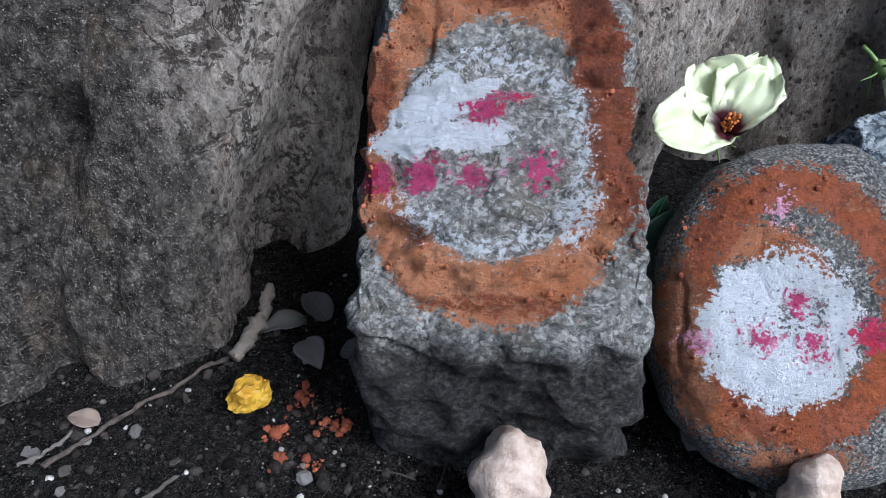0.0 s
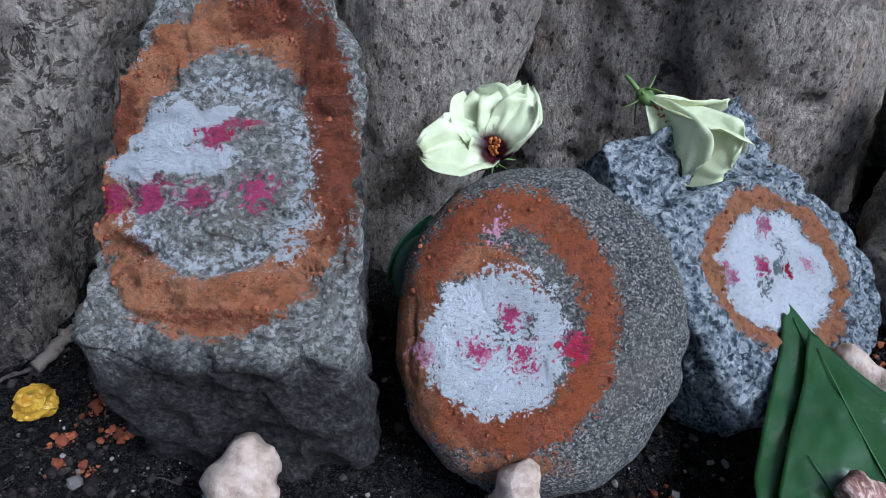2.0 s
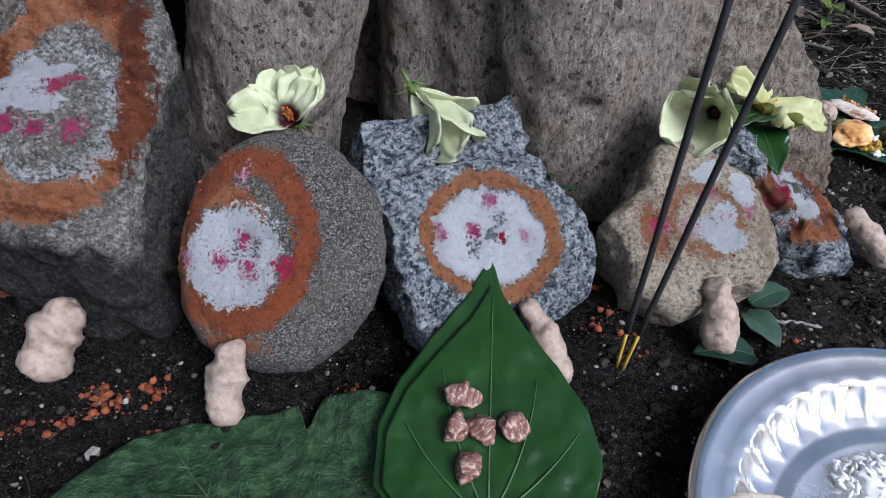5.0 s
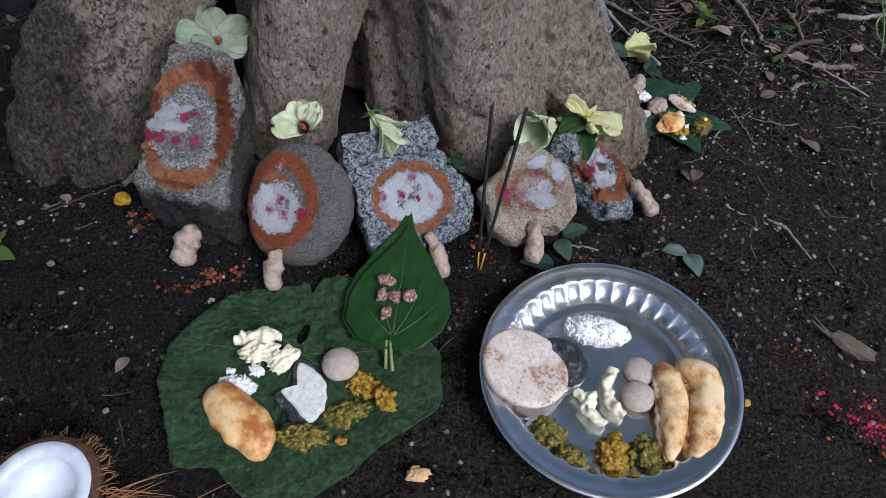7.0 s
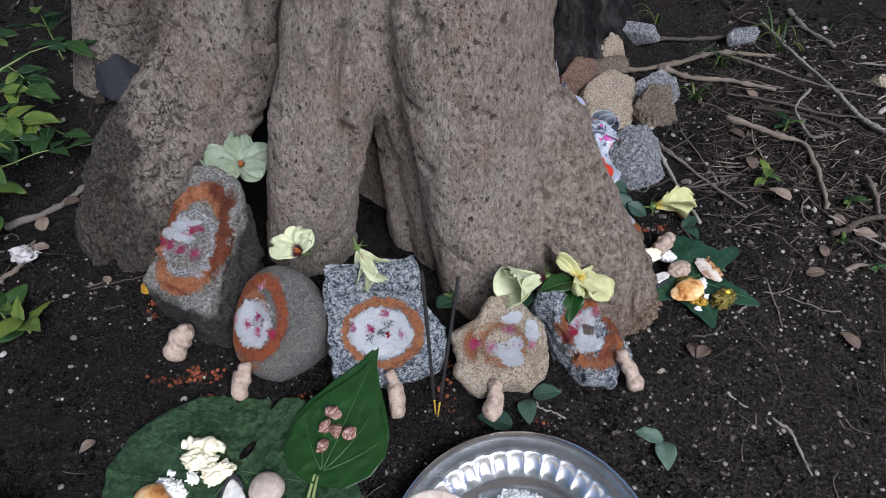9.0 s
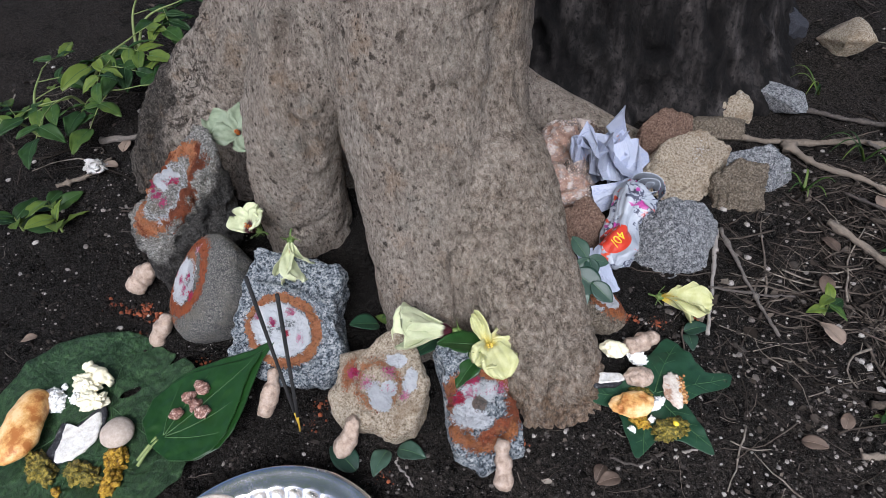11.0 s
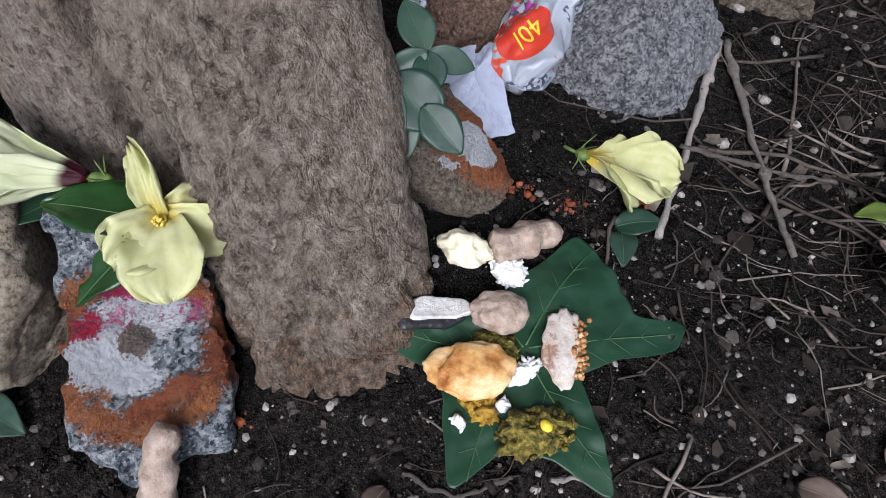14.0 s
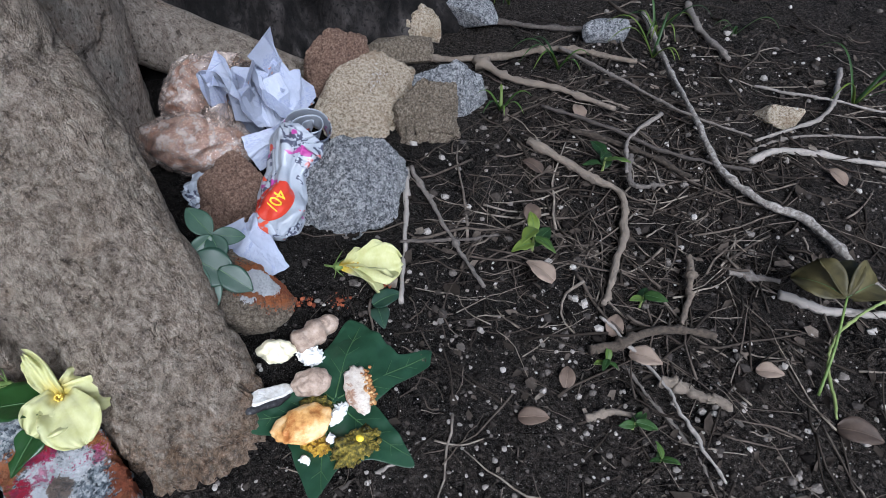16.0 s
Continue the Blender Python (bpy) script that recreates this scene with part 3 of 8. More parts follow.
def shrine_tree():
    root = thing("tree", None, None, "pale grey-brown tree with fused stems and flaring roots", "tree")
    chains = [
        [(0.12, 0.61, -0.1, 0.11), (0.12, 0.61, 0.4, 0.13), (0.12, 0.64, 2.4, 0.21)],
        # front-left leg: the outer toe, the inner toe and the fold between their stems
        [(-0.236, 0.245, -0.05, 0.052), (-0.212, 0.272, 0.05, 0.048), (-0.18, 0.318, 0.13, 0.046), (-0.13, 0.372, 0.21, 0.045), (-0.07, 0.43, 0.31, 0.048), (-0.012, 0.49, 0.5, 0.062), (0.0, 0.54, 0.8, 0.1), (0.03, 0.58, 2.4, 0.12)],
        [(-0.17, 0.266, -0.05, 0.056), (-0.158, 0.288, 0.05, 0.055), (-0.142, 0.32, 0.11, 0.055), (-0.092, 0.385, 0.2, 0.050), (-0.028, 0.442, 0.33, 0.050), (0.03, 0.51, 0.7, 0.08)],
        [(-0.158, 0.31, -0.05, 0.036), (-0.132, 0.335, 0.08, 0.04), (-0.086, 0.38, 0.17, 0.048)],
        [(-0.01, 0.50, -0.05, 0.045), (0.01, 0.51, 0.2, 0.045), (0.04, 0.53, 0.5, 0.07)],
        # small stem in the hollow beside the leg
        [(-0.094, 0.345, -0.05, 0.03), (-0.082, 0.36, 0.05, 0.028), (-0.06, 0.395, 0.15, 0.03), (-0.02, 0.46, 0.28, 0.036)],
        # recessed stem behind the opening
        [(0.2, 0.478, -0.05, 0.052), (0.197, 0.472, 0.15, 0.05), (0.192, 0.466, 0.25, 0.05), (0.188, 0.472, 0.42, 0.06)],
        # straight front stem
        [(0.054, 0.378, -0.05, 0.067), (0.073, 0.374, 0.05, 0.064), (0.100, 0.372, 0.15, 0.061), (0.126, 0.380, 0.24, 0.063), (0.148, 0.412, 0.33, 0.067), (0.165, 0.46, 0.6, 0.09), (0.18, 0.5, 2.4, 0.12)],
        # broad front stem and its left edge
        [(0.345, 0.425, -0.05, 0.078), (0.325, 0.428, 0.1, 0.074), (0.305, 0.438, 0.22, 0.078), (0.288, 0.452, 0.36, 0.086), (0.27, 0.5, 0.7, 0.11), (0.26, 0.53, 2.4, 0.13)],
        [(0.256, 0.46, -0.05, 0.052), (0.246, 0.452, 0.15, 0.053), (0.225, 0.455, 0.3, 0.06), (0.22, 0.48, 0.6, 0.08)],
        # right root
        [(0.512, 0.454, -0.03, 0.060), (0.488, 0.459, 0.03, 0.060), (0.434, 0.480, 0.1, 0.060), (0.375, 0.496, 0.2, 0.057), (0.312, 0.508, 0.3, 0.057), (0.27, 0.56, 0.7, 0.1)],
        [(0.42, 0.474, -0.05, 0.055), (0.39, 0.482, 0.12, 0.05), (0.345, 0.495, 0.24, 0.05)],
        # back
        [(0.02, 0.66, -0.05, 0.09), (0.06, 0.64, 0.4, 0.12)],
    ]
    out, flat, n = skin(chains)
    d = 0.005 * fbm(flat * (38, 38, 20), 4, 21, 0.55) + 0.0024 * fbm(flat * (95, 95, 70), 3, 23, 0.6) + 0.005 * fbm(flat * (11, 11, 5), 3, 31)
    scar = np.maximum(0, fbm(flat * (30, 30, 55), 2, 77) - 0.42)
    d = d - 0.02 * scar
    # folds and clefts between the stems: line, depth, width
    for line, deep, wide in (
            ([(-0.035, 0.384, 0.326), (-0.033, 0.377, 0.308), (-0.044, 0.363, 0.278), (-0.051, 0.351, 0.251), (-0.056, 0.33, 0.207)], 0.022, 0.006),
            ([(0.007, 0.388, 0.291), (-0.015, 0.372, 0.28), (-0.036, 0.356, 0.26), (-0.05, 0.35, 0.245)], 0.008, 0.007),
            ([(-0.063, 0.318, 0.19), (-0.062, 0.308, 0.161), (-0.056, 0.3, 0.14)], 0.014, 0.005),
            ([(-0.09, 0.33, 0.2), (-0.1, 0.31, 0.165), (-0.098, 0.3, 0.145)], 0.013, 0.005),
            ([(-0.17, 0.262, 0.12), (-0.19, 0.245, 0.06), (-0.2, 0.232, 0.024), (-0.197, 0.222, -0.01)], 0.016, 0.010),
            ([(0.19, 0.362, 0.37), (0.178, 0.346, 0.309), (0.182, 0.344, 0.267), (0.189, 0.357, 0.238), (0.18, 0.37, 0.18)], 0.016, 0.006),
            ([(0.394, 0.409, 0.152), (0.397, 0.408, 0.135), (0.401, 0.406, 0.11), (0.404, 0.405, 0.085), (0.407, 0.405, 0.06), (0.409, 0.405, 0.03)], 0.026, 0.0062),
            ([(0.04, 0.43, 0.4), (0.032, 0.425, 0.34), (0.026, 0.42, 0.28), (0.02, 0.417, 0.22), (0.01, 0.42, 0.17)], 0.03, 0.013),
            ([(-0.1, 0.283, 0.135), (-0.104, 0.268, 0.112)], 0.016, 0.0045),
            ([(-0.099, 0.3, 0.165), (-0.1, 0.287, 0.143)], 0.005, 0.004)):
        near = np.full(len(flat), 9.0)
        for a, b in zip(np.array(line[:-1]), np.array(line[1:])):
            t = np.clip(((flat - a) @ (b - a)) / ((b - a) @ (b - a)), 0, 1)
            near = np.minimum(near, np.linalg.norm(flat - a - t[:, None] * (b - a), axis=1))
        near = near * (1 + 0.3 * fbm(flat * 60, 2, 8))
        d = d - deep * np.exp(-(near / wide) ** 2) + 0.25 * deep * np.exp(-((near - 2.2 * wide) / wide) ** 2)
    gnarl = np.clip(-(flat[:, 0] + 0.03) * 12, 0, 1)
    d = d + gnarl * (0.0105 * fbm(flat * (30, 30, 24), 4, 91, 0.6) - 0.022 * np.clip(fbm(flat * (44, 44, 30), 2, 93) - 0.38, 0, 1))
    outer = np.clip((flat[:, 0] - 0.36) * 9, 0, 1)
    d = d + outer * (0.0035 * fbm(flat * (60, 60, 40), 4, 95, 0.65) - 0.006 * np.clip(np.abs(fbm(flat * (42, 42, 26), 3, 97)) * -8 + 1, 0, 1))
    low = np.clip(1 - flat[:, 2] / 0.11, 0, 1) * np.clip((flat[:, 0] - 0.3) * 6, 0, 1)
    d = d + low * (0.005 * fbm(flat * (70, 70, 45), 4, 41, 0.6) + 0.009 * fbm(flat * 28, 2, 43) - 0.007 * np.clip(np.abs(fbm(flat * (58, 58, 20), 2, 45)) * -9 + 1, 0, 1))
    out.vertices.foreach_set("co", (flat + n * d[:, None]).ravel())
    out.update()
    out.name = "trunk"
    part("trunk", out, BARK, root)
    # a smooth root that runs out behind
    line = spline([(0.0, 0.66, 0.2), (0.06, 0.735, 0.125), (0.13, 0.8, 0.055), (0.2, 0.86, 0.012), (0.27, 0.92, -0.03)], 40)
    v, f = tube(line, np.linspace(0.05, 0.03, 40), 28, 3, 0.12)
    part("root", mesh("root", v, f), BARK, root, "smooth pale surface root")
    # the leg at the back
    legs = [[(-0.61, 0.62, -0.05, 0.085), (-0.535, 0.65, 0.15, 0.08), (-0.45, 0.7, 0.4, 0.085), (-0.25, 0.8, 1.0, 0.11), (-0.15, 0.8, 2.3, 0.12)],
            [(-0.46, 0.72, -0.05, 0.07), (-0.42, 0.73, 0.2, 0.07), (-0.37, 0.75, 0.5, 0.08)]]
    out, flat, n = skin(legs, 0.008, 5)
    out.vertices.foreach_set("co", (flat + n * (0.004 * fbm(flat * (26, 26, 14), 4, 61))[:, None]).ravel())
    out.update()
    out.name = "root"
    part("root", out, BARK, root, "thick pale root at the back of the trunk")


shrine_tree()


def dark_tree():
    """The neighbouring trunk with deeply furrowed bark."""
    th = np.linspace(0, 2 * np.pi, 420, endpoint=False)
    zs = np.concatenate([np.arange(-0.05, 0.6, 0.007), np.linspace(0.61, 2.6, 40)])
    T, Z = np.meshgrid(th, zs)
    r = 0.315 + 0.085 * np.exp(-np.maximum(Z, 0) / 0.09) + 0.018 * np.cos(5 * T + 0.7) * np.exp(-np.maximum(Z, 0) / 0.3)
    flat = np.stack([np.cos(T) * 0.36, np.sin(T) * 0.36, Z], 2).reshape(-1, 3)
    warp = flat + 0.05 * np.stack([fbm(flat * 7, 2, 3), fbm(flat * 7, 2, 4), fbm(flat * 5, 2, 5)], 1)
    ridges = 1 - np.abs(fbm(warp * (19, 19, 5), 3, 12, 0.5)) * 2.2
    r = r + (0.024 * np.clip(ridges, -0.6, 1) + 0.012 * fbm(flat * (60, 60, 30), 3, 8)).reshape(T.shape)
    v = np.stack([-0.09 + r * np.cos(T), 1.17 + r * np.sin(T), Z], 2).reshape(-1, 3)
    root = thing("tree", None, None, "dark furrowed tree trunk behind the pile of rocks", "tree")
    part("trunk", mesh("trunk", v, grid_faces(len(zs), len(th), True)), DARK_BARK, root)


dark_tree()


# ---- painted stones ----
M_POWDER = simple("orange_powder_crumb", [(0.3, (0.13, 0.03, 0.011)), (0.6, (0.22, 0.058, 0.022)), (0.85, (0.33, 0.1, 0.042))], 500, 0.95, 0.6, per="island")


def slab(name, outline, centre, normal, depth, material, label, round_edge=0.012, dome=0.0, back=0.8, rough=0.003, seed=1, group="painted stones", tiers=None, chip=0.004, shear=0.0, ring=None):
    """A stone with a worked front: the outline lies in the plane through centre with that normal, the body goes back from it."""
    n_t, n_s, n_d = 200, 66, 26
    th = np.linspace(0, 2 * np.pi, n_t, endpoint=False)
    o = np.asarray(outline, float)
    mid = (o.max(0) + o.min(0)) / 2
    R = star(o - mid, th, 2)
    R = R * (1 + 0.028 * fbm(np.stack([np.cos(th) * 3, np.sin(th) * 3, th * 0 + seed], 1), 3, seed, 0.6))
    rings = []
    ex = np.stack([np.cos(th), np.sin(th)], 1) * R[:, None]
    for s in np.linspace(0.02, 1, n_s) ** 0.8:
        inner = 1 - s
        w = np.clip(1 - inner * R / round_edge, 0, 1)
        z = dome * (1 - s * s) - round_edge * (1 - np.sqrt(np.maximum(0, 1 - w * w))) * 0.9
        rings.append(np.concatenate([mid + ex * s, z[:, None]], 1))
    edge_z = rings[-1][:, 2]
    for t in np.linspace(0, 1, n_d + 1)[1:]:
        w = math.sin(t * math.pi) * 0.05
        scale = (1 + w) * (1 - t) + back * t
        rings.append(np.concatenate([mid + ex * scale + (0, shear * t), (edge_z * (1 - t) - depth * t)[:, None]], 1))
    rings.append(np.concatenate([mid + ex * 0.02 + (0, shear), np.full((n_t, 1), -depth)], 1))
    p = np.array(rings)
    if tiers:
        p[..., 2] += tiers(p[..., 0], p[..., 1]) * np.clip(1 + p[..., 2] / depth, 0, 1)
    n = grid_normals(p)
    flat = p.reshape(-1, 3)
    d = rough * fbm(flat * 55 + seed * 7.1, 4, seed, 0.55) + rough * 1.6 * fbm(flat * 20 + seed, 2, seed + 9)
    step = fbm(flat * (26, 60, 40) + seed * 3.3, 3, seed + 17)
    d = d + rough * 0.35 * fbm(flat * 150 + seed, 3, seed + 21, 0.6) - rough * 0.9 * np.clip(np.abs(fbm(flat * 34 + seed * 2.2, 3, seed + 27)) * -9 + 1, 0, 1)
    d = d - chip * np.clip(np.abs(step) * 4 - 0.6, 0, 1)
    d = d.reshape(p.shape[:2])
    d[0] = d[0].mean()
    p = p - n * -d[..., None] if n[n_s // 2, :, 2].mean() > 0 else p - n * d[..., None]
    v = p.reshape(-1, 3)
    f = grid_faces(len(rings), n_t, True)
    v = np.concatenate([v, v[:n_t].mean(0, keepdims=True)])
    f += [(len(v) - 1, k, (k + 1) % n_t) for k in range(n_t)]
    me = mesh(name, v, f)
    bm = bmesh.new()
    bm.from_mesh(me)
    bmesh.ops.recalc_face_normals(bm, faces=bm.faces)
    bm.to_mesh(me)
    bm.free()
    ob = thing(name, me, material, label, "stone", group)
    if ring:
        cx, cy, rx, ry, count = ring
        co = np.array([q.co[:] for q in me.vertices])
        far = np.hypot((co[:, 0] - cx) / rx, (co[:, 1] - cy) / ry)
        on = np.nonzero((np.abs(far - 1) < 0.16) & (co[:, 2] > -0.016) & (fbm(co * 60, 2, seed) > -0.05))[0]
        rng = np.random.default_rng(seed)
        bits, bf = ball((0, 0, 0), (1, 1, 1), 1)
        pieces = []
        for k in rng.choice(on, min(count, len(on)), False):
            s = 0.00022 + 0.001 * rng.uniform() ** 5
            pieces.append((bits * (1 + rng.uniform(-0.3, 0.3, (len(bits), 1))) * s + co[k] + (0, 0, s * 0.35), bf))
        tagged(part("powder", mesh("powder", *join(pieces), False), M_POWDER, ob, "clinging crumbs of rust-orange powder"), kind="stuff")
    ob.matrix_world = basis(centre, normal)
    return ob


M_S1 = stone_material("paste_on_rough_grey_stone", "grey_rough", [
    ((0.56, 0.24, 0.115), (-0.002, 0.008), (0.055, 0.074), 0, 0.66, 0.07, 0.86, (0.5, 0.18, 0.07)),
    (RUST, (0.039, 0.026), (0.011, 0.055), 10, 0, 0.4, 0.95, None),
    (RUST, (0.012, 0.072), (0.022, 0.011), -14, 0, 0.5, 0.9, None),
    (RUST, (-0.047, 0.024), (0.006, 0.02), -12, 0, 0.5, 0.7, None),
    (RUST, (0.0, -0.057), (0.03, 0.006), 0, 0, 0.6, 0.55, None),
    (WHITE, (-0.004, 0.002), (0.043, 0.046), 0, 0.68, 0.14, 0.5, None),
    (WHITE, (-0.006, 0.0), (0.04, 0.03), 0, 0, 0.3, 0.25, None),
    (WHITE, (-0.024, 0.0205), (0.019, 0.0085), 16, 0, 0.22, 1, None),
    (WHITE, (-0.022, 0.0055), (0.027, 0.0075), 6, 0, 0.25, 1, None),
    (WHITE, (-0.006, 0.0295), (0.0075, 0.0034), 8, 0, 0.3, 1, None),
    (WHITE, (0.03, -0.022), (0.007, 0.017), -24, 0, 0.4, 0.6, None),
    (PALE_PINK, (-0.018, -0.010), (0.034, 0.007), 3, 0, 0.5, 0.5, None),
    (PINK, (-0.046, -0.0105), (0.008, 0.0065), 0, 0, 0.4, 0.8, RED),
    (PINK, (-0.028, -0.0095), (0.0075, 0.0075), 0, 0, 0.4, 0.85, RED),
    (PINK, (-0.011, -0.009), (0.0072, 0.007), 0, 0, 0.4, 0.75, None),
    (PINK, (0.0155, -0.006), (0.0085, 0.0095), 0, 0, 0.5, 0.7, None),
    (PINK, (-0.0055, 0.0175), (0.0095, 0.0085), 10, 0, 0.5, 0.8, RED),
    (PINK, (0.005, 0.0235), (0.008, 0.003), 0, 0, 0.5, 0.75, RED),
], damp_shade=-0.06)
M_S2 = stone_material("paste_on_round_grey_stone", "basalt", [
    (ORANGE, (-0.014, -0.004), (0.037, 0.046), 10, 0.6, 0.12, 0.78, (0.38, 0.11, 0.03)),
    (RUST, (0.0, 0.008), (0.044, 0.055), 6, 0.66, 0.1, 0.9, (0.34, 0.085, 0.022)),
    (ORANGE, (-0.036, -0.012), (0.009, 0.032), 8, 0, 0.4, 0.9, None),
    (ORANGE, (0.004, -0.051), (0.03, 0.008), 8, 0, 0.5, 0.6, None),
    (ORANGE, (-0.028, 0.055), (0.006, 0.007), 0, 0, 0.6, 0.6, None),
    (ORANGE, (0.022, 0.05), (0.009, 0.008), 0, 0, 0.6, 0.45, None),
    (PALE_PINK, (-0.008, 0.046), (0.0045, 0.0085), 8, 0, 0.5, 0.6, (0.75, 0.6, 0.58)),
    (WHITE, (-0.0055, -0.003), (0.031, 0.03), 0, 0, 0.14, 0.8, None),
    (WHITE, (0.002, 0.02), (0.019, 0.013), -20, 0, 0.2, 0.5, None),
    ((0.16, 0.155, 0.15), (0.002, 0.004), (0.012, 0.011), 30, 0, 0.4, 0.5, None),
    (PINK, (0.001, 0.0095), (0.006, 0.0055), 0, 0, 0.5, 0.75, None),
    (PINK, (-0.012, -0.006), (0.0085, 0.0055), 0, 0, 0.6, 0.7, PALE_PINK),
    (PINK, (0.008, -0.0075), (0.007, 0.0075), 0, 0, 0.6, 0.7, None),
    (PINK, (0.0275, -0.0015), (0.006, 0.008), 0, 0, 0.5, 0.9, RED),
    (PALE_PINK, (-0.0345, -0.008), (0.007, 0.0055), 0, 0, 0.6, 0.7, PINK),
])
M_S3 = stone_material("paste_on_speckled_granite", "granite", [
    (ORANGE, (0.008, -0.003), (0.050, 0.043), -18, 0.72, 0.07, 0.9, (0.43, 0.19, 0.08)),
    (WHITE, (0.005, -0.0035), (0.040, 0.032), -16, 0, 0.1, 0.87, None),
    ((0.22, 0.24, 0.25), (0.016, 0.003), (0.0075, 0.0085), 0, 0, 0.8, 0.62, None),
    ((0.22, 0.24, 0.25), (-0.009, -0.006), (0.006, 0.0065), 0, 0, 0.8, 0.6, None),
    ((0.22, 0.24, 0.25), (0.006, -0.003), (0.013, 0.005), -20, 0, 0.8, 0.6, None),
    (PALE_PINK, (0.0146, 0.0185), (0.0065, 0.006), 0, 0, 0.5, 0.85, PINK),
    (PINK, (-0.006, 0.0035), (0.006, 0.006), 0, 0, 0.5, 0.8, PALE_PINK),
    (RED, (0.0142, -0.0056), (0.0035, 0.004), 0, 0, 0.5, 0.9, None),
    (PALE_PINK, (0.03, -0.0095), (0.005, 0.0055), 0, 0, 0.5, 0.8, None),
    (PALE_PINK, (-0.0263, 0.009), (0.005, 0.006), 0, 0, 0.5, 0.8, PINK),
])
M_S4 = stone_material("paste_on_buff_sandstone", "sandstone", [
    (ORANGE, (0.0079, -0.0013), (0.033, 0.031), 0, 0.5, 0.22, 0.6, (0.45, 0.2, 0.09)),
    (ORANGE, (-0.0296, -0.0062), (0.010, 0.02), 10, 0, 0.5, 0.8, RUST),
    (WHITE, (0.0193, -0.0141), (0.016, 0.011), -20, 0, 0.25, 0.97, None),
    (WHITE, (0.0221, -0.0001), (0.010, 0.010), 0, 0, 0.3, 0.9, None),
    (WHITE, (0.0032, -0.0067), (0.012, 0.010), 0, 0, 0.5, 0.7, None),
    (WHITE, (0.0159, 0.0315), (0.0125, 0.0075), 20, 0, 0.25, 1, None),
    (WHITE, (0.0401, 0.0174), (0.009, 0.013), 20, 0, 0.25, 1, None),
    (PALE_PINK, (-0.0065, -0.0045), (0.011, 0.008), 10, 0, 0.6, 0.62, PINK),
    (PINK, (-0.0256, -0.0042), (0.007, 0.008), 0, 0, 0.6, 0.8, RED),
    (PALE_PINK, (0.0143, 0.016), (0.0085, 0.0065), 0, 0, 0.6, 0.75, PINK),
    (PALE_PINK, (0.042, 0.0016), (0.005, 0.0055), 0, 0, 0.6, 0.8, PINK),
    (PALE_PINK, (0.0221, -0.0001), (0.007, 0.005), 0, 0, 0.6, 0.5, PINK),
])
M_S5 = stone_material("paste_on_blue_granite", "granite", [
    (ORANGE, (0.0, -0.012), (0.047, 0.047), 0, 0.66, 0.13, 0.92, (0.41, 0.14, 0.04)),
    (ORANGE, (-0.0287, 0.0028), (0.012, 0.036), 8, 0, 0.4, 0.9, None),
    (RUST, (0.0354, -0.0304), (0.011, 0.02), -20, 0, 0.5, 0.85, None),
    (RUST, (-0.0026, -0.0399), (0.034, 0.0075), 8, 0, 0.5, 0.85, ORANGE),
    (WHITE, (-0.0138, -0.0093), (0.02, 0.017), -10, 0, 0.25, 0.98, None),
    (WHITE, (-0.0119, -0.0229), (0.018, 0.008), -20, 0, 0.35, 0.9, None),
    (WHITE, (0.015, 0.0003), (0.018, 0.011), 0, 0, 0.4, 0.85, None),
    (WHITE, (-0.0019, 0.0079), (0.015, 0.012), 0, 0, 0.4, 0.95, None),
    ((0.2, 0.19, 0.185), (0.0003, -0.0065), (0.0085, 0.009), 0, 0, 0.4, 0.9, (0.26, 0.2, 0.16)),
    (PINK, (0.0041, 0.0185), (0.010, 0.006), -10, 0, 0.5, 0.9, RED),
    (PINK, (-0.0178, 0.0086), (0.009, 0.0065), 0, 0, 0.6, 0.95, RED),
    (PALE_PINK, (-0.0019, 0.0079), (0.009, 0.007), 0, 0, 0.6, 0.65, PINK),
    (PALE_PINK, (0.0318, -0.0033), (0.009, 0.008), 0, 0, 0.6, 0.75, PINK),
    (PINK, (0.015, 0.0003), (0.007, 0.005), 0, 0, 0.7, 0.5, PALE_PINK),
])
M_S6 = stone_material("paste_on_brown_stone", "brownstone", [
    (ORANGE, (0.010, 0.002), (0.024, 0.040), 12, 0, 0.3, 0.86, (0.41, 0.13, 0.04)),
    (RUST, (0.016, -0.018), (0.012, 0.02), 10, 0, 0.5, 0.6, None),
    (WHITE, (0.009, 0.004), (0.0125, 0.019), 14, 0, 0.14, 0.95, None),
    (WHITE, (-0.014, 0.012), (0.0035, 0.009), 25, 0, 0.4, 0.7, None),
])

STONE_LABEL = " with orange, white and pink paste"
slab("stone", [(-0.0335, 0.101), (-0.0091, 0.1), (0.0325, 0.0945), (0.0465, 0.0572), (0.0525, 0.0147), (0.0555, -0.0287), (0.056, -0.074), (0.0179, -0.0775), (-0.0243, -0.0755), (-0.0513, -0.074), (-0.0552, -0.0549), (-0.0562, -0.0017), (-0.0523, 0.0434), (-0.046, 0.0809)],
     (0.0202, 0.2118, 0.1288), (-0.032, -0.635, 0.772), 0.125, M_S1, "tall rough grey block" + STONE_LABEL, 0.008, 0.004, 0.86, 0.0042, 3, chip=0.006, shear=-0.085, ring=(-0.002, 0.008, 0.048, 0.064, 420))
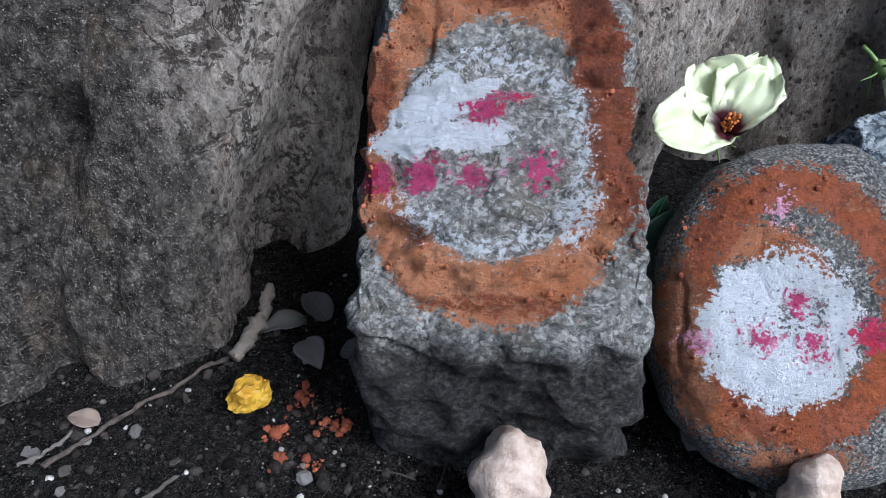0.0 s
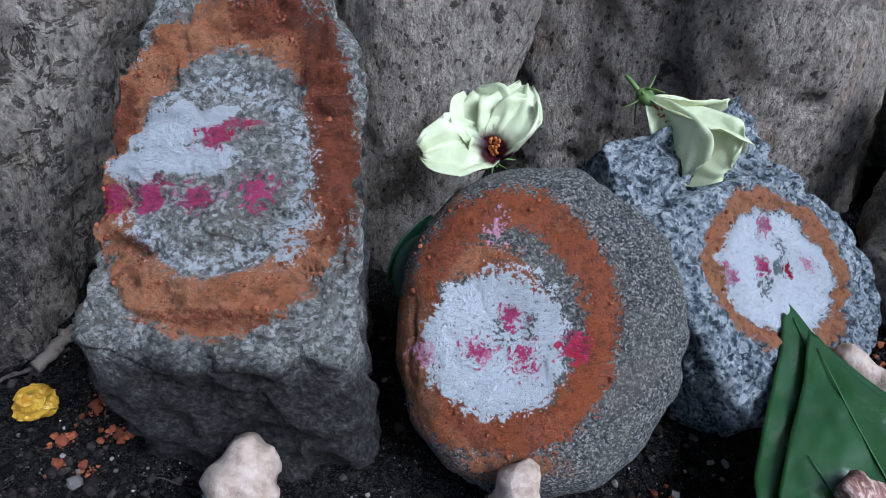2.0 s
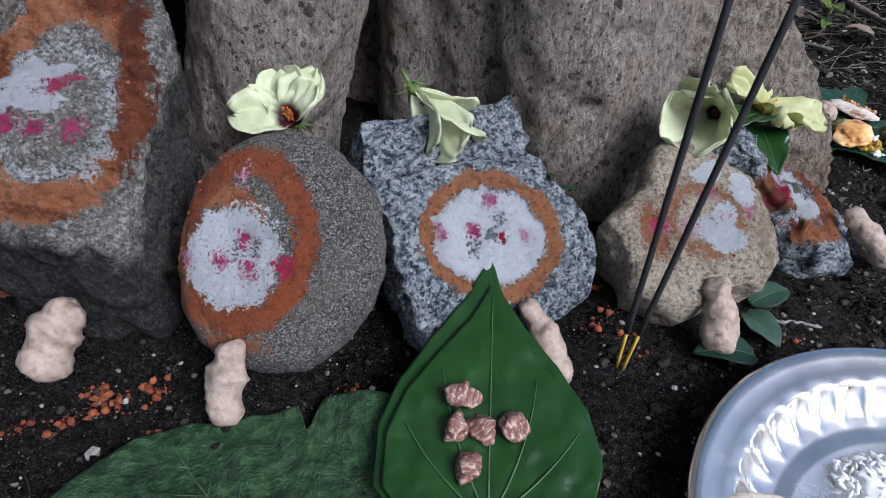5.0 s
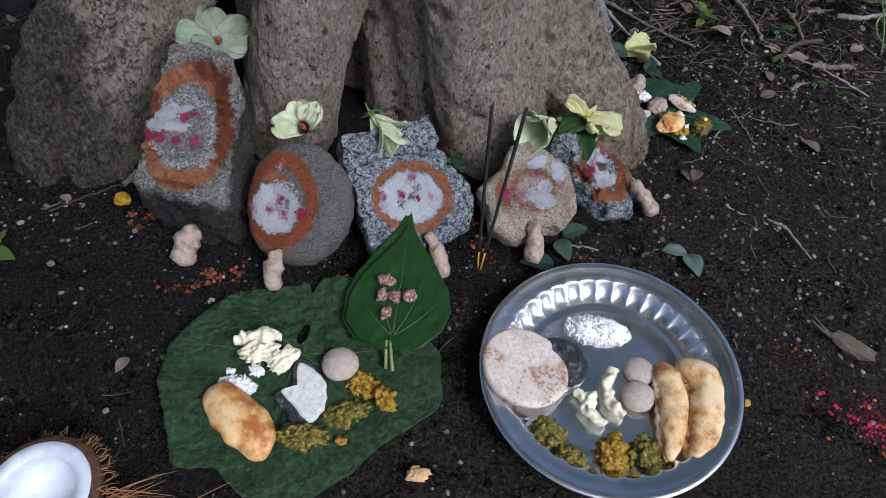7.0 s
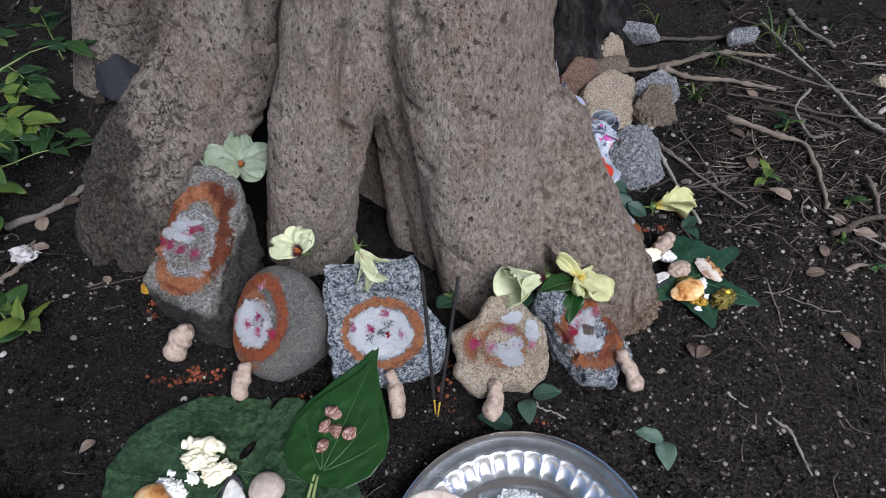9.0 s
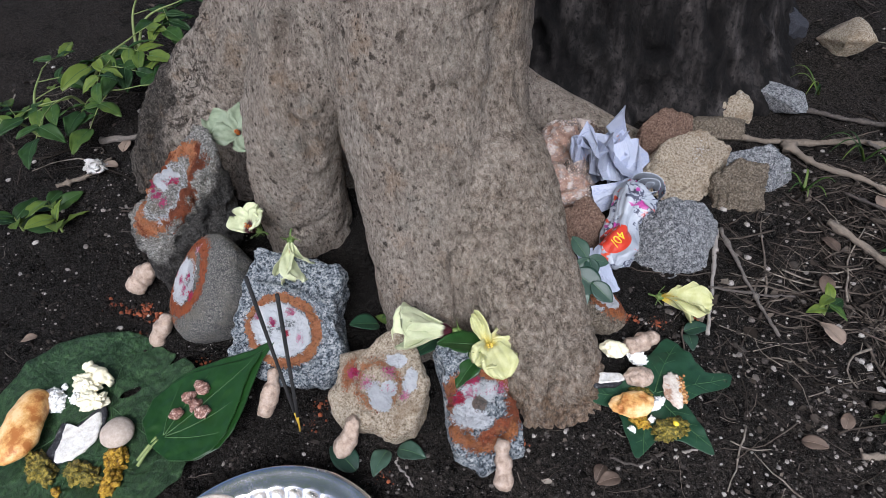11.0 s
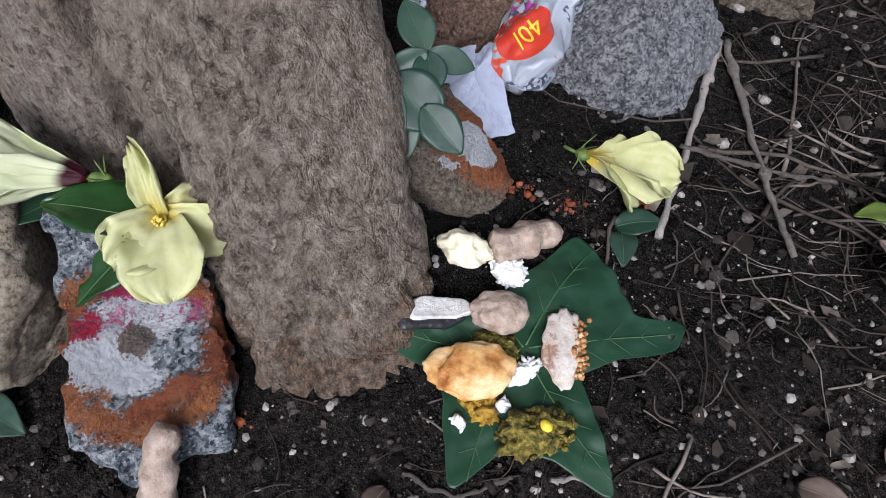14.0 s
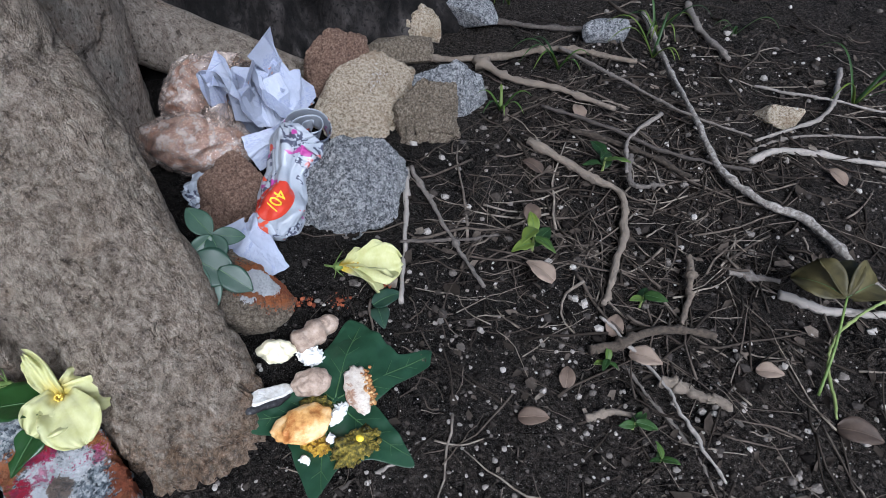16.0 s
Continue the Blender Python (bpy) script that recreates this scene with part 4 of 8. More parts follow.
slab("stone", [(0.0048, 0.0763), (0.0253, 0.0759), (0.0473, 0.0642), (0.0645, 0.0499), (0.0732, 0.03), (0.0778, 0.0076), (0.0741, -0.0183), (0.0616, -0.0413), (0.0437, -0.0625), (0.0195, -0.068), (-0.003, -0.068), (-0.0204, -0.0595), (-0.0389, -0.0413), (-0.0491, -0.0185), (-0.0516, 0.0059), (-0.0487, 0.0314), (-0.0398, 0.0477), (-0.0268, 0.0632), (-0.0126, 0.0717)],
     (0.1333, 0.1784, 0.0716), (-0.094, -0.736, 0.671), 0.085, M_S2, "smooth round grey stone" + STONE_LABEL, 0.024, 0.004, 0.7, 0.0014, 5, chip=0.0, shear=-0.012, ring=(-0.002, 0.006, 0.042, 0.05, 160))
slab("stone", [(-0.052, 0.098), (-0.0161, 0.0915), (0.0269, 0.0885), (0.0665, 0.084), (0.061, 0.041), (0.0665, 0.0208), (0.0825, -0.0105), (0.0835, -0.0401), (0.0658, -0.0625), (0.027, -0.0698), (-0.0164, -0.062), (-0.0604, -0.0533), (-0.0594, -0.0081), (-0.0552, 0.0473)],
     (0.2653, 0.2352, 0.0608), (0.404, -0.509, 0.76), 0.07, M_S3, "broad blue-grey speckled granite stone" + STONE_LABEL, 0.006, 0.003, 0.88, 0.0028, 8, chip=0.004, shear=-0.02, ring=(0.008, -0.003, 0.046, 0.04, 70),
     tiers=lambda u, v: -0.010 * np.clip((v - 0.045 + 0.12 * u) / 0.006, 0, 1) + 0.006 * np.clip((v - 0.055) / 0.03, 0, 1))
slab("stone", [(-0.0134, 0.0559), (0.0113, 0.0591), (0.0408, 0.0384), (0.0538, 0.0271), (0.0617, -0.0011), (0.0621, -0.0322), (0.0427, -0.0514), (0.0149, -0.0492), (-0.0142, -0.0639), (-0.0275, -0.0594), (-0.0499, -0.0407), (-0.0463, -0.024), (-0.0606, 0.0077), (-0.03, 0.0261)],
     (0.4032, 0.2819, 0.0581), (0.182, -0.54, 0.822), 0.065, M_S4, "buff sandstone lump with smeared orange powder, white paste and pink dabs", 0.013, 0.004, 0.82, 0.0022, 11, chip=0.0015, shear=-0.02, ring=(0.004, -0.006, 0.03, 0.028, 40))
slab("stone", [(-0.0148, 0.0688), (-0.0036, 0.0724), (0.0047, 0.0671), (0.0326, 0.0481), (0.0478, 0.0197), (0.0428, -0.0085), (0.0364, -0.0361), (0.0198, -0.0772), (0.0029, -0.0723), (-0.03, -0.0747), (-0.0343, -0.0616), (-0.0475, -0.0461), (-0.0407, -0.0175), (-0.0187, 0.0402)],
     (0.4881, 0.3575, 0.0478), (0.563, -0.065, 0.824), 0.06, M_S5, "angular blue-grey granite stone" + STONE_LABEL, 0.005, 0.002, 0.88, 0.0028, 14, chip=0.004, shear=-0.015, ring=(0.0, -0.012, 0.043, 0.043, 110))
slab("stone", [(0.0402, 0.0381), (0.0327, 0.0087), (0.0310, -0.0174), (0.0180, -0.0383), (-0.012, -0.0368), (-0.0287, -0.012), (-0.036, 0.020), (-0.0300, 0.0442), (0.0007, 0.0503), (0.0238, 0.0457)],
     (0.4866, 0.5645, 0.0395), (0.519, 0.328, 0.789), 0.05, M_S6, "small brown stone with orange powder round a white patch", 0.006, 0.003, 0.8, 0.003, 17, chip=0.003, ring=(0.008, 0.002, 0.024, 0.034, 60))


# ---- bare rocks ----
def rock(centre, radii, turn, material, label, seed, n_planes=17, rough=0.07, tilt=0.0):
    """An angular rock: a ball cut by planes, worn and pitted."""
    rng = np.random.default_rng(seed)
    bm = bmesh.new()
    bmesh.ops.create_icosphere(bm, subdivisions=5, radius=1)
    v = np.array([q.co[:] for q in bm.verts])
    f = [[q.index for q in face.verts] for face in bm.faces]
    bm.free()
    planes = rng.normal(size=(n_planes, 3))
    planes /= np.linalg.norm(planes, axis=1, keepdims=True)
    r = np.ones(len(v)) * 1.25
    for pl in planes:
        c = v @ pl
        r = np.minimum(r, np.where(c > 0.05, rng.uniform(0.62, 0.86) / np.maximum(c, 0.05), 9))
    v = v * r[:, None]
    v = v * (1 + rough * fbm(v * 3 + seed, 4, seed, 0.6) + rough * 0.45 * fbm(v * 11, 4, seed + 3, 0.65))[:, None]
    v = v * np.asarray(radii)
    ob = thing("rock", mesh("rock", v, f), material, label, "rock", "loose rocks by the tree")
    ob.matrix_world = pose(centre[0], centre[1], centre[2], tilt, 0, turn)
    return ob


def hewn(centre, turn, corners, material, label, seed, rough=0.0022, wear=2):
    """A broken rock: the hull of a few corners, with worn edges and a rough skin. Corners in millimetres."""
    bm = bmesh.new()
    for c in corners:
        bm.verts.new([q * 0.001 for q in c])
    made = bmesh.ops.convex_hull(bm, input=bm.verts)
    loose = [q for q in bm.verts if not q.link_faces]
    bmesh.ops.delete(bm, geom=loose, context="VERTS")
    for cut in range(12):
        long = [e for e in bm.edges if e.calc_length() > 0.0065]
        if not long:
            break
        bmesh.ops.subdivide_edges(bm, edges=long, cuts=1, use_grid_fill=False)
        bmesh.ops.triangulate(bm, faces=[q for q in bm.faces if len(q.verts) > 3])
    for _ in range(wear):
        bmesh.ops.smooth_vert(bm, verts=bm.verts, factor=0.5, use_axis_x=True, use_axis_y=True, use_axis_z=True)
    bmesh.ops.subdivide_edges(bm, edges=bm.edges, cuts=1, use_grid_fill=True)
    bm.normal_update()
    v = np.array([q.co[:] for q in bm.verts])
    n = np.array([q.normal[:] for q in bm.verts])
    d = rough * (fbm(v * 48 + seed, 4, seed, 0.6) * 1.5 + fbm(v * 170 + seed, 3, seed + 4, 0.6) * 0.7) - rough * 2.2 * np.clip(np.abs(fbm(v * (30, 60, 42) + seed * 2, 2, seed + 8)) * -7 + 0.8, 0, 1)
    for q, co in zip(bm.verts, v + n * d[:, None]):
        q.co = co
    me = bpy.data.meshes.new("rock")
    bm.to_mesh(me)
    bm.free()
    me.polygons.foreach_set("use_smooth", [True] * len(me.polygons))
    ob = thing("rock", me, material, label, "rock", "loose rocks by the tree")
    ob.matrix_world = pose(*centre, 0, 0, turn)
    return ob


M_GRAN, M_SAND, M_REDS = stone_material("bare_granite", "grey_granite"), stone_material("bare_buff_stone", "sandstone", [(WHITE, (0.02, 0.01), (0.03, 0.012), 40, 0, 0.6, 0.35, None)]), stone_material("bare_red_stone", "redstone")
M_BROWN, M_SLATE = stone_material("bare_brown_stone", "brownstone"), stone_material("bare_slate", "slate")
hewn((0.446, 0.742, 0.0), 58, [(-62, -14, -8), (-16, -58, -8), (32, -48, -8), (70, 2, -4), (62, 55, -8), (-45, 50, -8), (-4, 14, 76), (-15, -38, 42), (48, 26, 50), (22, 12, 66), (70, 14, 22), (-58, -10, 18), (-34, 34, 48)], M_GRAN, "angular grey granite rock on the soil", 4, 0.0022, 1)
hewn((0.372, 0.866, 0.004), 58, [(-76, -2, 14), (-56, -34, 0), (5, -54, -8), (62, -8, 2), (80, 25, 34), (36, 46, 62), (-24, 42, 50), (14, -40, 26), (-44, 60, -8), (60, 60, -8), (-60, -14, 26)], M_SAND, "pale buff rock with a chalky streak", 9, 0.0024, 1)
hewn((0.300, 0.905, 0.0), 58, [(-44, -20, -8), (44, -22, -8), (42, 26, -8), (-42, 26, -8), (-42, 0, 62), (-6, 4, 88), (42, 6, 60), (-12, -28, 48), (30, -26, 34)], M_REDS, "upright reddish-brown rock against the dark trunk", 12, 0.003, 1)
hewn((0.440, 0.895, 0.0), 58, [(-40, -30, -8), (30, -42, -8), (46, 10, -8), (20, 45, -8), (-42, 30, -8), (-36, 5, 40), (6, 14, 60), (44, 8, 46), (20, -34, 24), (-20, -34, 20)], M_BROWN, "lumpy brown rock with pale crust", 15, 0.0045, 1)
hewn((0.432, 0.962, 0.0), 50, [(-60, -20, -8), (10, -40, -8), (56, -8, -8), (48, 40, -8), (-50, 40, -8), (-44, 10, 36), (14, 16, 46), (50, 6, 24), (10, -30, 22)], M_GRAN, "flat blue-grey rock among twigs", 21, 0.002, 1)
hewn((0.308, 1.085, 0.0), 40, [(-30, -18, -8), (28, -22, -8), (30, 18, -8), (-26, 20, -8), (-28, -4, 20), (2, 4, 44), (28, 0, 24), (8, -20, 26)], M_SAND, "small tan rock at the foot of the dark trunk", 23, 0.003, 2)
hewn((0.346, 0.662, 0.0), 58, [(-32, -36, -8), (34, -30, -8), (40, 20, -8), (-38, 24, -8), (-30, 0, 46), (14, 10, 66), (36, -8, 40), (-4, -34, 30)], M_REDS, "dull brown rock behind a crumpled wrapper", 26, 0.003)
rock((0.325, 1.01, 0.012), (0.06, 0.026, 0.022), 35, M_BROWN, "long flat brown stone", 28)
rock((0.35, 1.165, 0.012), (0.05, 0.035, 0.028), 15, M_GRAN, "grey stone half hidden by twigs", 30)
rock((0.543, 1.225, 0.012), (0.033, 0.025, 0.024), 30, M_GRAN, "pale grey stone chip on the soil", 33)
rock((0.807, 1.158, 0.008), (0.032, 0.024, 0.017), 20, M_SAND, "flat whitish stone on the soil", 36)
rock((0.21, 1.38, 0.02), (0.06, 0.05, 0.05), 60, M_SLATE, "dark stone beside the furrowed trunk", 38)
rock((0.32, 1.42, 0.02), (0.05, 0.06, 0.035), 10, M_SAND, "tan stone beside the furrowed trunk", 39)
rock((-0.50, 0.565, 0.03), (0.085, 0.05, 0.055), -12, M_SLATE, "dark slate-blue stone against a root", 41)


# ---- soft things: leaves, petals ----
def thin_material(name, stops, scale=60, rough=0.45, through_light=0.3, radial=None, bump=0.3, distance=0.0006, spec=0.4, per=None, tall=(1, 1, 1)):
    """A leaf or petal: some light passes through it. radial: (inner, outer, colour) tints it round its origin."""
    m = Nodes(name)
    n = m.noise(scale, 5, 0.6, m.stretch(tall))
    fac = n if not per else m.math("ADD", m.math("MULTIPLY", n, 0.5), m.math("MULTIPLY", m.random(), 0.5))
    col = m.ramp(fac, stops)
    if radial:
        v = m.nt.nodes.new("ShaderNodeVectorMath")
        v.operation = "LENGTH"
        m.put(v.inputs[0], m.coord)
        far = m.math("ADD", v.outputs["Value"], m.math("MULTIPLY", m.math("SUBTRACT", n, 0.5), 0.006))
        col = m.mix(m.span(far, radial[0], radial[1]), radial[2], col)
    fine = m.noise(scale * 6, 3, 0.6)
    m.done(col, rough, m.bump(m.math("ADD", n, m.math("MULTIPLY", fine, 0.3)), bump, distance), spec=spec)
    t = m.nt.nodes.new("ShaderNodeBsdfTranslucent")
    m.put(t.inputs[0], col)
    mix = m.nt.nodes.new("ShaderNodeMixShader")
    mix.inputs[0].default_value = through_light
    m.nt.links.new(m.bsdf.outputs[0], mix.inputs[1])
    m.nt.links.new(t.outputs[0], mix.inputs[2])
    m.nt.links.new(mix.outputs[0], m.nt.nodes["Material Output"].inputs[0])
    return m.mat


CREAM = [(0.3, (0.60, 0.64, 0.38)), (0.7, (0.79, 0.81, 0.56))]
YELLOW = [(0.3, (0.58, 0.58, 0.25)), (0.7, (0.72, 0.72, 0.42))]
M_PETAL = thin_material("cream_petal", CREAM, 90, 0.5, 0.3, (0.013, 0.019, (0.05, 0.006, 0.012)), tall=(1, 1, 0.3))
M_PETAL_P = thin_material("plain_cream_petal", CREAM, 90, 0.5, 0.3, tall=(1, 1, 0.3))
M_PETAL_G = thin_material("greenish_petal", [(0.3, (0.25, 0.31, 0.2)), (0.7, (0.36, 0.41, 0.29))], 90, 0.5, 0.3, (0.009, 0.014, (0.05, 0.008, 0.012)), tall=(1, 1, 0.3))
M_PETAL_Y = thin_material("yellow_petal", YELLOW, 90, 0.5, 0.35, (0.004, 0.02, (0.62, 0.48, 0.05)), tall=(1, 1, 0.3))
M_CALYX = thin_material("green_calyx", [(0.3, (0.08, 0.14, 0.03)), (0.7, (0.2, 0.28, 0.08))], 200, 0.6, 0.2)
M_STAMEN = simple("rust_stamen", [(0.3, (0.25, 0.05, 0.01)), (0.7, (0.5, 0.16, 0.02))], 700, 0.7)
M_STAMEN_Y = simple("yellow_stamen", [(0.3, (0.6, 0.4, 0.03)), (0.7, (0.75, 0.58, 0.12))], 700, 0.7)
M_LEAF = thin_material("glossy_leaf", [(0.25, (0.008, 0.032, 0.006)), (0.75, (0.019, 0.064, 0.012))], 35, 0.3, 0.1, bump=0.5, distance=0.0012, spec=0.55)
M_BIG_LEAF = thin_material("matt_leaf", [(0.36, (0.009, 0.028, 0.008)), (0.5, (0.021, 0.055, 0.018)), (0.66, (0.048, 0.1, 0.034))], 150, 0.45, 0.1, bump=1.0, distance=0.005)
M_PALE_VEIN = thin_material("pale_vein", [(0.3, (0.05, 0.1, 0.045)), (0.7, (0.09, 0.16, 0.07))], 90, 0.5, 0.1)
M_DARK_LEAF = thin_material("dark_leaf", [(0.3, (0.012, 0.04, 0.02)), (0.7, (0.025, 0.07, 0.036))], 55, 0.4, 0.1, bump=0.6)
M_GREY_LEAF = thin_material("blue_green_leaf", [(0.3, (0.018, 0.046, 0.03)), (0.7, (0.055, 0.098, 0.068))], 80, 0.42, 0.15, per="random")
M_PALE_LEAF = thin_material("pale_leaflet", [(0.3, (0.075, 0.125, 0.09)), (0.7, (0.13, 0.19, 0.145))], 80, 0.5, 0.15)
M_WEED = thin_material("weed_leaf", [(0.3, (0.018, 0.048, 0.012)), (0.5, (0.042, 0.095, 0.02)), (0.7, (0.15, 0.21, 0.035))], 25, 0.5, 0.35, per="random")
M_DRY = thin_material("dry_leaf", [(0.25, (0.055, 0.038, 0.028)), (0.5, (0.135, 0.095, 0.07)), (0.75, (0.25, 0.19, 0.145))], 70, 0.65, 0.12, per="random")
M_VEIN = thin_material("leaf_vein", [(0.3, (0.045, 0.1, 0.035)), (0.7, (0.08, 0.15, 0.06))], 90, 0.5, 0.1)
M_STEM = simple("green_stem", [(0.3, (0.12, 0.17, 0.05)), (0.7, (0.24, 0.28, 0.1))], 90, 0.55)


def sheet(points, thickness, name, smooth=True):
    """A thin two-sided mesh from a grid of points (rows, columns, 3)."""
    nu, nv = points.shape[:2]
    du, dv = np.gradient(points, axis=0), np.gradient(points, axis=1)
    n = np.cross(dv, du)
    n /= np.maximum(np.linalg.norm(n, axis=2, keepdims=True), 1e-9)
    a, b = points + n * thickness / 2, points - n * thickness / 2
    v = np.concatenate([a.reshape(-1, 3), b.reshape(-1, 3)])
    f = grid_faces(nu, nv)
    k = nu * nv
    f += [(q[3] + k, q[2] + k, q[1] + k, q[0] + k) for q in f]
    rim = [r * nv for r in range(nu)] + [(nu - 1) * nv + c for c in range(1, nv)] + [r * nv + nv - 1 for r in range(nu - 2, -1, -1)] + list(range(nv - 2, 0, -1))
    for p, q in zip(rim, rim[1:] + rim[:1]):
        f.append((p, q, q + k, p + k))
    return mesh(name, v, f, smooth)


def petal_mesh(length, width, flare, around, seed, ruffle=0.004, cup=0.5, tip_curl=0.0):
    s = np.linspace(0, 1, 22)[:, None]
    t = np.linspace(-1, 1, 17)[None, :]
    phi = radians(8) + (flare - radians(8)) * s ** 1.15 + tip_curl * np.clip(s - 0.6, 0, 1) ** 2 * 4
    ds = length / 21
    out, up = np.cumsum(np.sin(phi) * ds, 0) + 0.0025, np.cumsum(np.cos(phi) * ds, 0)
    w = width * (0.13 + 0.87 * np.clip(s * 1.25, 0, 1) ** 0.85) * np.sqrt(np.clip(1 - np.clip((s - 0.72) / 0.29, 0, 1) ** 2.4, 0.02, 1))
    rag = fbm(np.stack([s + 0 * t, t + 0 * s, 0 * s * t + seed], 2).reshape(-1, 3) * 3.2, 3, seed).reshape(22, 17)
    x = w * t + 0 * s
    bend = cup * w * t ** 2
    lift = ruffle * rag * (0.2 + np.abs(t)) * s * 2
    r = out - bend * np.cos(phi) * 0.5 + lift * np.cos(phi)
    z = up + bend * np.sin(phi) * 0.5 - lift * np.sin(phi) + 0.0012 * rag * s
    c, q = math.cos(around), math.sin(around)
    p = np.stack([r * c - x * q, r * q + x * c, z + 0 * x], 2)
    return sheet(p, 0.00035, "petal")


def flower(base, axis, length, width, flare, material, label, seed, up=(0, 0, 1), spin=0.0, stamen=None, sepals=True, spread=12, ruffle=0.004, tip_curl=0.0, count=5, cup=0.5, petals=None):
    """A five-petalled flower that opens along its axis."""
    rng = np.random.default_rng(seed)
    root = thing("flower", None, None, label, "flower", "flowers on the shrine")
    for k, (angle, fl, ln) in enumerate(petals or ()):
        part("petal", petal_mesh(ln, width, radians(fl), radians(angle), seed * 10 + k, ruffle, cup, tip_curl), material, root)
    for k in range(0 if petals else count):
        fl = radians(flare + rng.uniform(-spread, spread))
        part("petal", petal_mesh(length * rng.uniform(0.92, 1.08), width * rng.uniform(0.9, 1.1), fl, spin + k * 2 * math.pi / count + rng.uniform(-0.12, 0.12), seed * 10 + k, ruffle, cup, tip_curl), material, root)
    line = spline([(0, 0, 0.002), (0.0004, 0, 0.008), (0.001, 0.0006, 0.014)], 8)
    pieces = [tube(line, np.linspace(0.0014, 0.001, 8), 8)]
    for k in range(26):
        a, h = rng.uniform(0, 6.28), rng.uniform(0.006, 0.0155)
        pieces.append(ball((math.cos(a) * 0.0022, math.sin(a) * 0.0022, h), (0.0009,) * 3, 1))
    part("stamen", mesh("stamen", *join(pieces)), stamen or M_STAMEN, root)
    cal = [ball((0, 0, -0.003), (0.0042, 0.0042, 0.0065), 2)]
    if sepals:
        for k in range(7):
            a = k * 0.9 + rng.uniform(-0.2, 0.2)
            c, q = math.cos(a), math.sin(a)
            ln = rng.uniform(0.009, 0.014)
            cal.append(tube(spline([(0, 0, -0.006), (c * 0.005, q * 0.005, -0.004), (c * ln, q * ln, rng.uniform(-0.006, 0.004))], 8), np.linspace(0.0009, 0.0003, 8), 5))
    cal.append(tube(spline([(0, 0, -0.008), (0.0005, 0.001, -0.014), (0.002, 0.001, -0.019)], 6), 0.0012, 6))
    part("calyx", mesh("calyx", *join(cal)), M_CALYX, root, "green calyx with thin bracts")
    root.matrix_world = basis(base, axis, up)
    return root


def tip_petal(tip, axis, width, seed, cup, ruffle, bow):
    """A petal that leaves the origin along the axis and bends over to its tip."""
    n, c = 24, 17
    q = np.linspace(0, 1, n)[:, None]
    t = np.linspace(-1, 1, c)
    tip, axis = np.asarray(tip, float), np.asarray(axis, float)
    ln = np.linalg.norm(tip)
    mid = axis * ln * bow
    line = 2 * q * (1 - q) * mid + q * q * tip
    tan = np.gradient(line, axis=0)
    tan /= np.linalg.norm(tan, axis=1, keepdims=True)
    side = np.cross(axis, tip)
    side /= np.linalg.norm(side)
    up = np.cross(tan, side)
    up = up * np.sign((up @ axis).mean() or 1)
    w = width * (0.14 + 0.86 * np.clip(q[:, 0] * 1.35, 0, 1) ** 0.8) * np.sqrt(np.clip(1 - np.clip((q[:, 0] - 0.7) / 0.31, 0, 1) ** 2.3, 0.03, 1))
    rag = fbm(np.stack([q + 0 * t, 0 * q + t, 0 * q * t + seed], 2).reshape(-1, 3) * 3.4, 3, seed).reshape(n, c)
    pleat = 0.25 * np.sin(t * 9 + seed)[None, :] * q
    lift = cup * w[:, None] * t[None, :] ** 2 + ruffle * (rag * (0.35 + np.abs(t))[None, :] * 2.2 + pleat) * q
    p = line[:, None] + side * (w[:, None] * t)[..., None] + up[:, None] * lift[..., None] + tan[:, None] * (0.10 * ln * rag * q * np.abs(t))[..., None]
    return sheet(p, 0.00035, "petal")


def placed_flower(throat, axis, petals, material, label, seed, stamen=None, cup=0.25, ruffle=0.004, bow=0.45, neck=0.012, bracts=7):
    """A flower given by its throat, the way it opens and each petal's tip (from the throat) and half width."""
    rng = np.random.default_rng(seed)
    root = thing("flower", None, None, label, "flower", "flowers on the shrine")
    axis = np.array(Vector(axis).normalized())
    for k, (tip, width) in enumerate(petals):
        part("petal", tip_petal(np.array(tip) + axis * neck, axis, width, seed * 10 + k, cup, ruffle, bow), material, root)
    turn = basis((0, 0, 0), axis)
    pieces = [tube(spline([(0, 0, 0.001), (0.0004, 0, 0.009), (0.001, 0.0006, 0.018)], 8), np.linspace(0.0014, 0.001, 8), 8)]
    for k in range(30):
        a, h = rng.uniform(0, 6.28), rng.uniform(0.008, 0.0195)
        pieces.append(ball((math.cos(a) * 0.0023, math.sin(a) * 0.0023, h), (0.0009,) * 3, 1))
    part("stamen", mesh("stamen", *join(pieces)), stamen or M_STAMEN, root).matrix_local = turn
    cal = [ball((0, 0, -0.002), (0.0042, 0.0042, 0.006), 2)]
    for k in range(bracts):
        a = k * 0.9 + rng.uniform(-0.2, 0.2)
        c, q = math.cos(a), math.sin(a)
        ln = rng.uniform(0.009, 0.015)
        cal.append(tube(spline([(0, 0, -0.005), (c * 0.005, q * 0.005, -0.004), (c * ln, q * ln, rng.uniform(-0.009, 0.004))], 8), np.linspace(0.001, 0.0003, 8), 5))
    cal.append(tube(spline([(0, 0, -0.006), (0.0005, 0.001, -0.012), (0.002, 0.001, -0.017)], 6), 0.0012, 6))
    part("calyx", mesh("calyx", *join(cal)), M_CALYX, root, "green calyx with thin bracts").matrix_local = turn
    root.location = np.array(throat) - axis * neck
    return root


